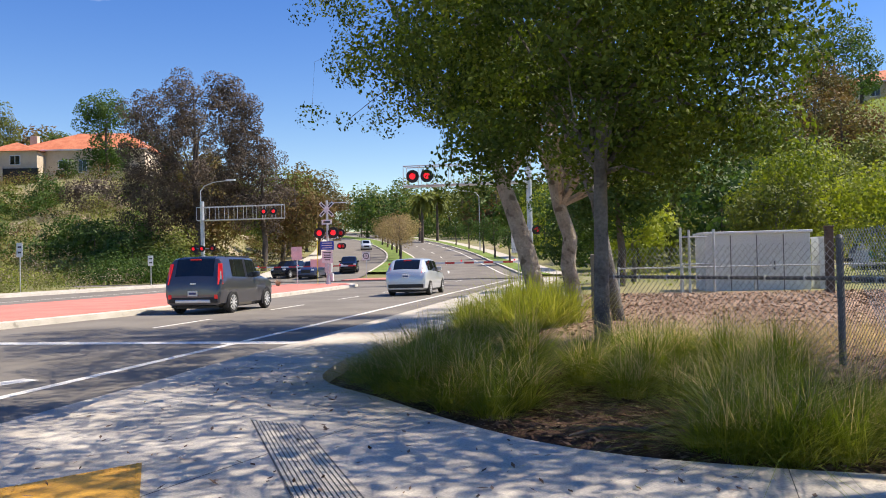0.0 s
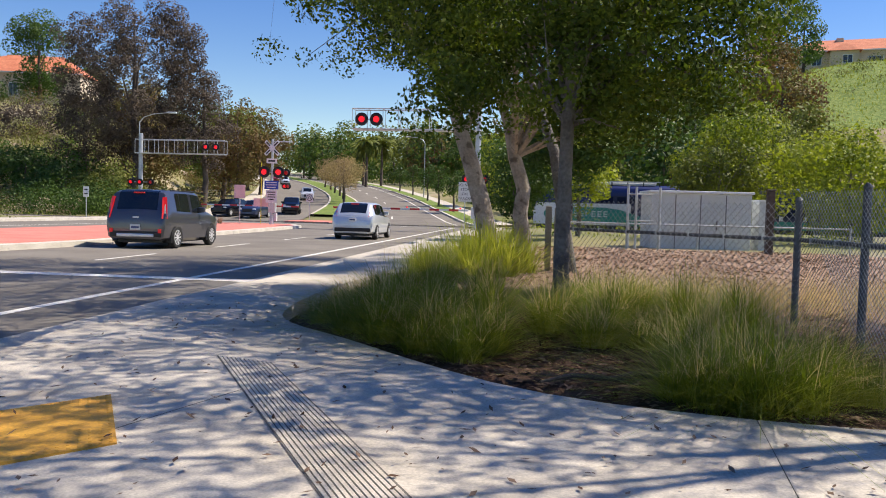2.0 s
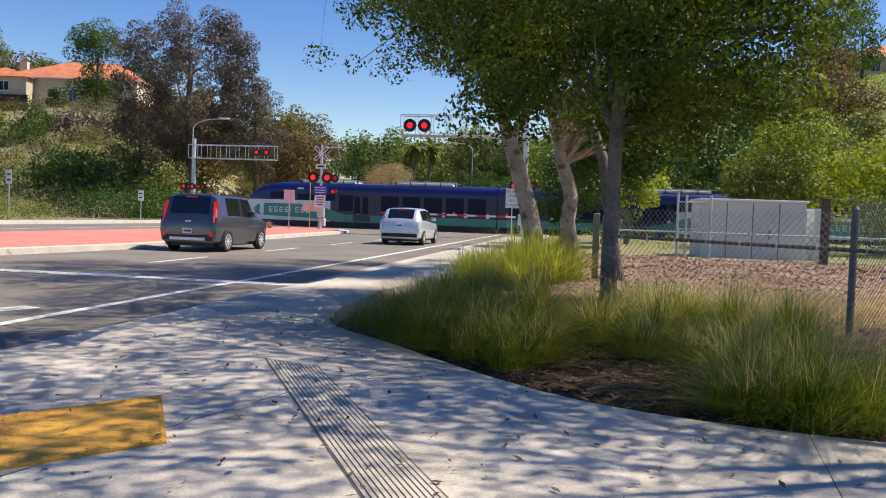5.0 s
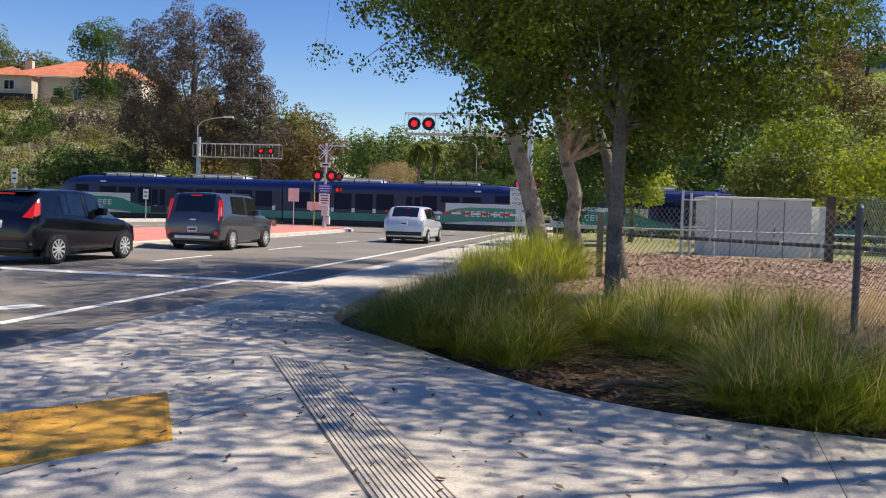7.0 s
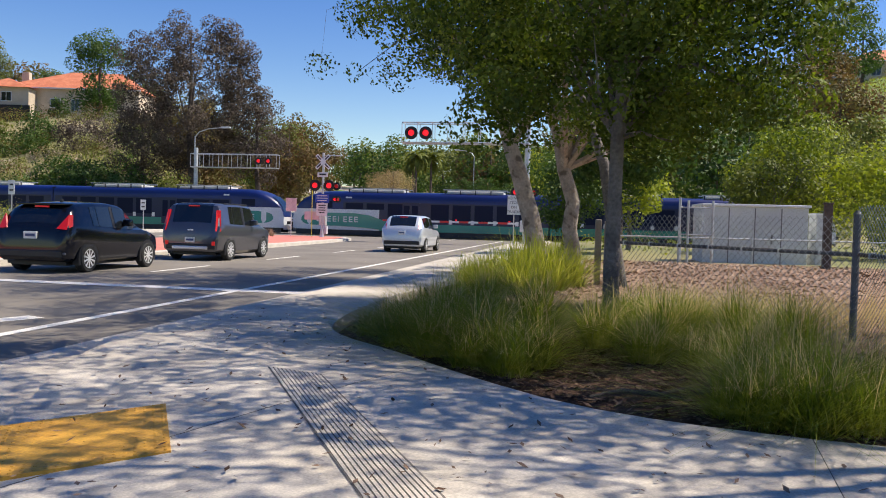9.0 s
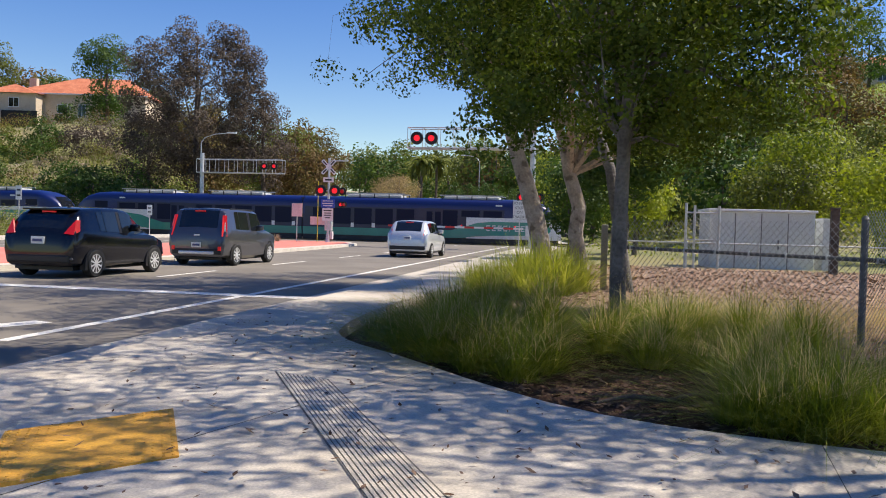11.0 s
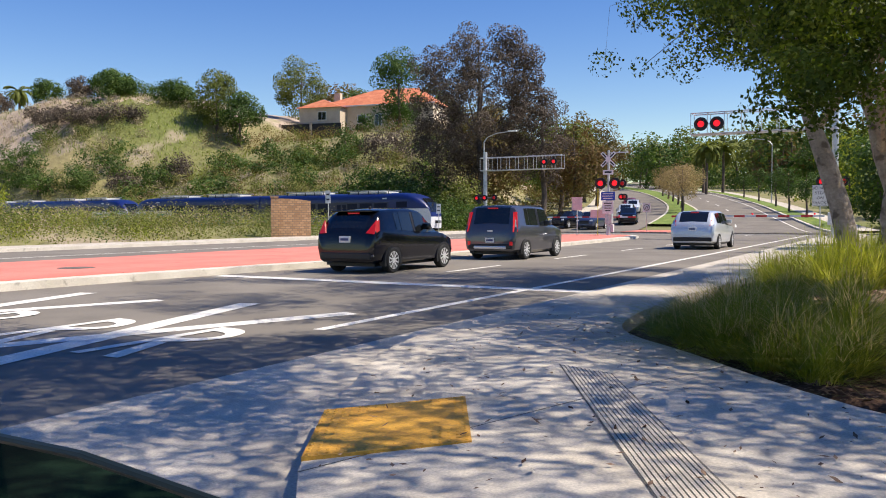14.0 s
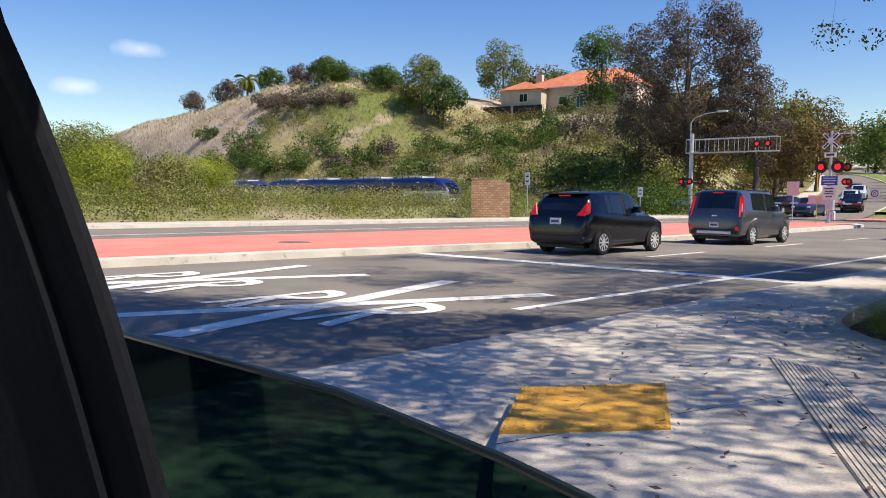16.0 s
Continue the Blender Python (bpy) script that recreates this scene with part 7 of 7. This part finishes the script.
rl = np.random.default_rng(9)
x, y = rl.uniform(-3, 10, 46000), 4.9 + 22 * rl.uniform(0, 1, 46000) ** 1.4
k = np.array([(yy > 8.3 or xx > np.interp(yy, [4.8, 5.0, 5.5, 6.3, 7.3, 8.3], [2.2, 1.3, 0, -0.8, -1.6, -2.4])) for xx, yy in zip(x, y)]) & (x > -2.7)
x, y = x[k], y[k]
near = y < 9.2 + 0.5 * np.sin(x * 2.1) - 0.35 * x
for sel, mt, lb in ((near, DARK_CHIP, "brown wood chips toned dark for the shaded front of the bed"), (~near, CHIP, "pale wood chips over the slope behind the bed")):
    litter("wood_chips", lb, x[sel], y[sel], land(x[sel], y[sel]) + 0.014, 0.020 + 0.0016 * y[sel], mt, rl)
x, y = rl.uniform(-4.2, 3, 950), rl.uniform(2.4, 10, 950)
k = np.array([xx < np.interp(yy, [4.8, 5.0, 5.5, 6.3, 7.3, 8.3, 11], [2.2, 1.1, -0.2, -1.0, -1.8, -2.7, -3.1]) and xx > np.interp(yy, [2.4, 3.1, 4.1, 5.7, 7, 10], [-1.9, -2.5, -3.1, -3.8, -4.2, -4.4]) for xx, yy in zip(x, y)])
x, y = x[k], y[k]
litter("fallen_leaves", "small dry leaves fallen on the pavement", x, y, np.full(len(x), 0.164), 0.023, DARK_CHIP, rl)
root = thing("fallen_branch", (0.45, 5.85, 0.16, 0, 0, 14), "weathered dark branch lying in the mulch", "branch")
part("branch_wood", tube(bmesh.new(), [(-0.4, 0, -0.01), (-0.15, 0.07, 0.02), (0.1, 0.0, 0.01), (0.32, 0.09, 0.03), (0.6, 0.03, -0.01)], [0.008, 0.02, 0.018, 0.024, 0.010], 8), BARK_DARK, root, smooth=True)


# ---- what moves ----
def motions():
    # lead unit's nose along the track; the second unit follows coupled
    nose = [(0.0, 19.0), (1.5, 4.6), (3.0, -9.6), (3.5, -14.2), (4.0, -18.7), (6.5, -41.0), (7.0, -45.6), (8.0, -55.7), (8.5, -61.1), (9.0, -66.4), (11.5, -92.7), (12.0, -99.0), (12.5, -105.2), (13.0, -110.9), (13.5, -116.7), (14.0, -122.4), (14.5, -128.1), (15.0, -133.6), (16.0, -144.6)]

    def on_track(x):
        return pose(x, 65.42 + float(bend(x)), 0.05, 0, 0, math.degrees(math.atan2(float(bend(x + 41.9) - bend(x)), 41.9)))
    walk(lead_unit, [(t, on_track(x)) for t, x in nose])
    walk(rear_unit, [(t, on_track(x + 42.7)) for t, x in nose])
    # black hatchback rolls up behind the grey one
    def black_y(t):
        y = 17.85 - (0.75 * (8.25 - t) ** 2 if t < 8.25 else 0) if t > 4.25 else 5.85 - 6.0 * (4.25 - t)
        return y + 0.5 * float(smoothstep(14.3, 16.2, t))

    def grey_y(t):
        return 24.55 + 1.9 * float(smoothstep(12.6, 16.6, t)) * 1.05

    def drive(car, x, y_at, radius, step):
        n = int(16 / step)
        ts = [k * step for k in range(n + 1)]
        walk(car, [(t, pose(x, y_at(t), 0)) for t in ts])
        for w in [c for c in car.children if c.name.startswith("wheel") and not c.name.startswith("wheel_")]:
            p = w.matrix_basis.translation.copy()
            walk(w, [(t, pose(p.x, p.y, p.z, -math.degrees((y_at(t) - y_at(0)) / radius))) for t in ts])
    drive(fiesta, -11.72, black_y, 0.31, 1 / 15)
    # the grey one creeps forward once the train has gone by
    drive(soul, -11.42, grey_y, 0.325, 0.5)
    # cars that come down the hill to the queue
    def down(car, rows):
        walk(car, [(t, pose(x, y, float(rise(y)), -3.4 if y > 82 else 0, 0, w)) for t, x, y, w in rows])
    down(silver_car, [(0, -40.0, 142, 197), (1.5, -33.5, 119, 196), (4.0, -29.4, 99, 193), (6.0, -28.3, 92.5, 192), (16, -28.3, 92.5, 192)])
    down(white_car, [(0, -66, 206, 203), (1.5, -58.5, 186, 202), (4.0, -44.6, 148, 198), (7.0, -33.8, 115, 195), (9.0, -31.2, 105, 194), (16, -31.2, 105, 194)])
    down(red_car, [(0, -76, 228, 204), (4.0, -52, 165, 200), (8.0, -36, 120, 196), (10.0, -33.6, 111.5, 195), (16, -33.6, 111.5, 195)])


motions()
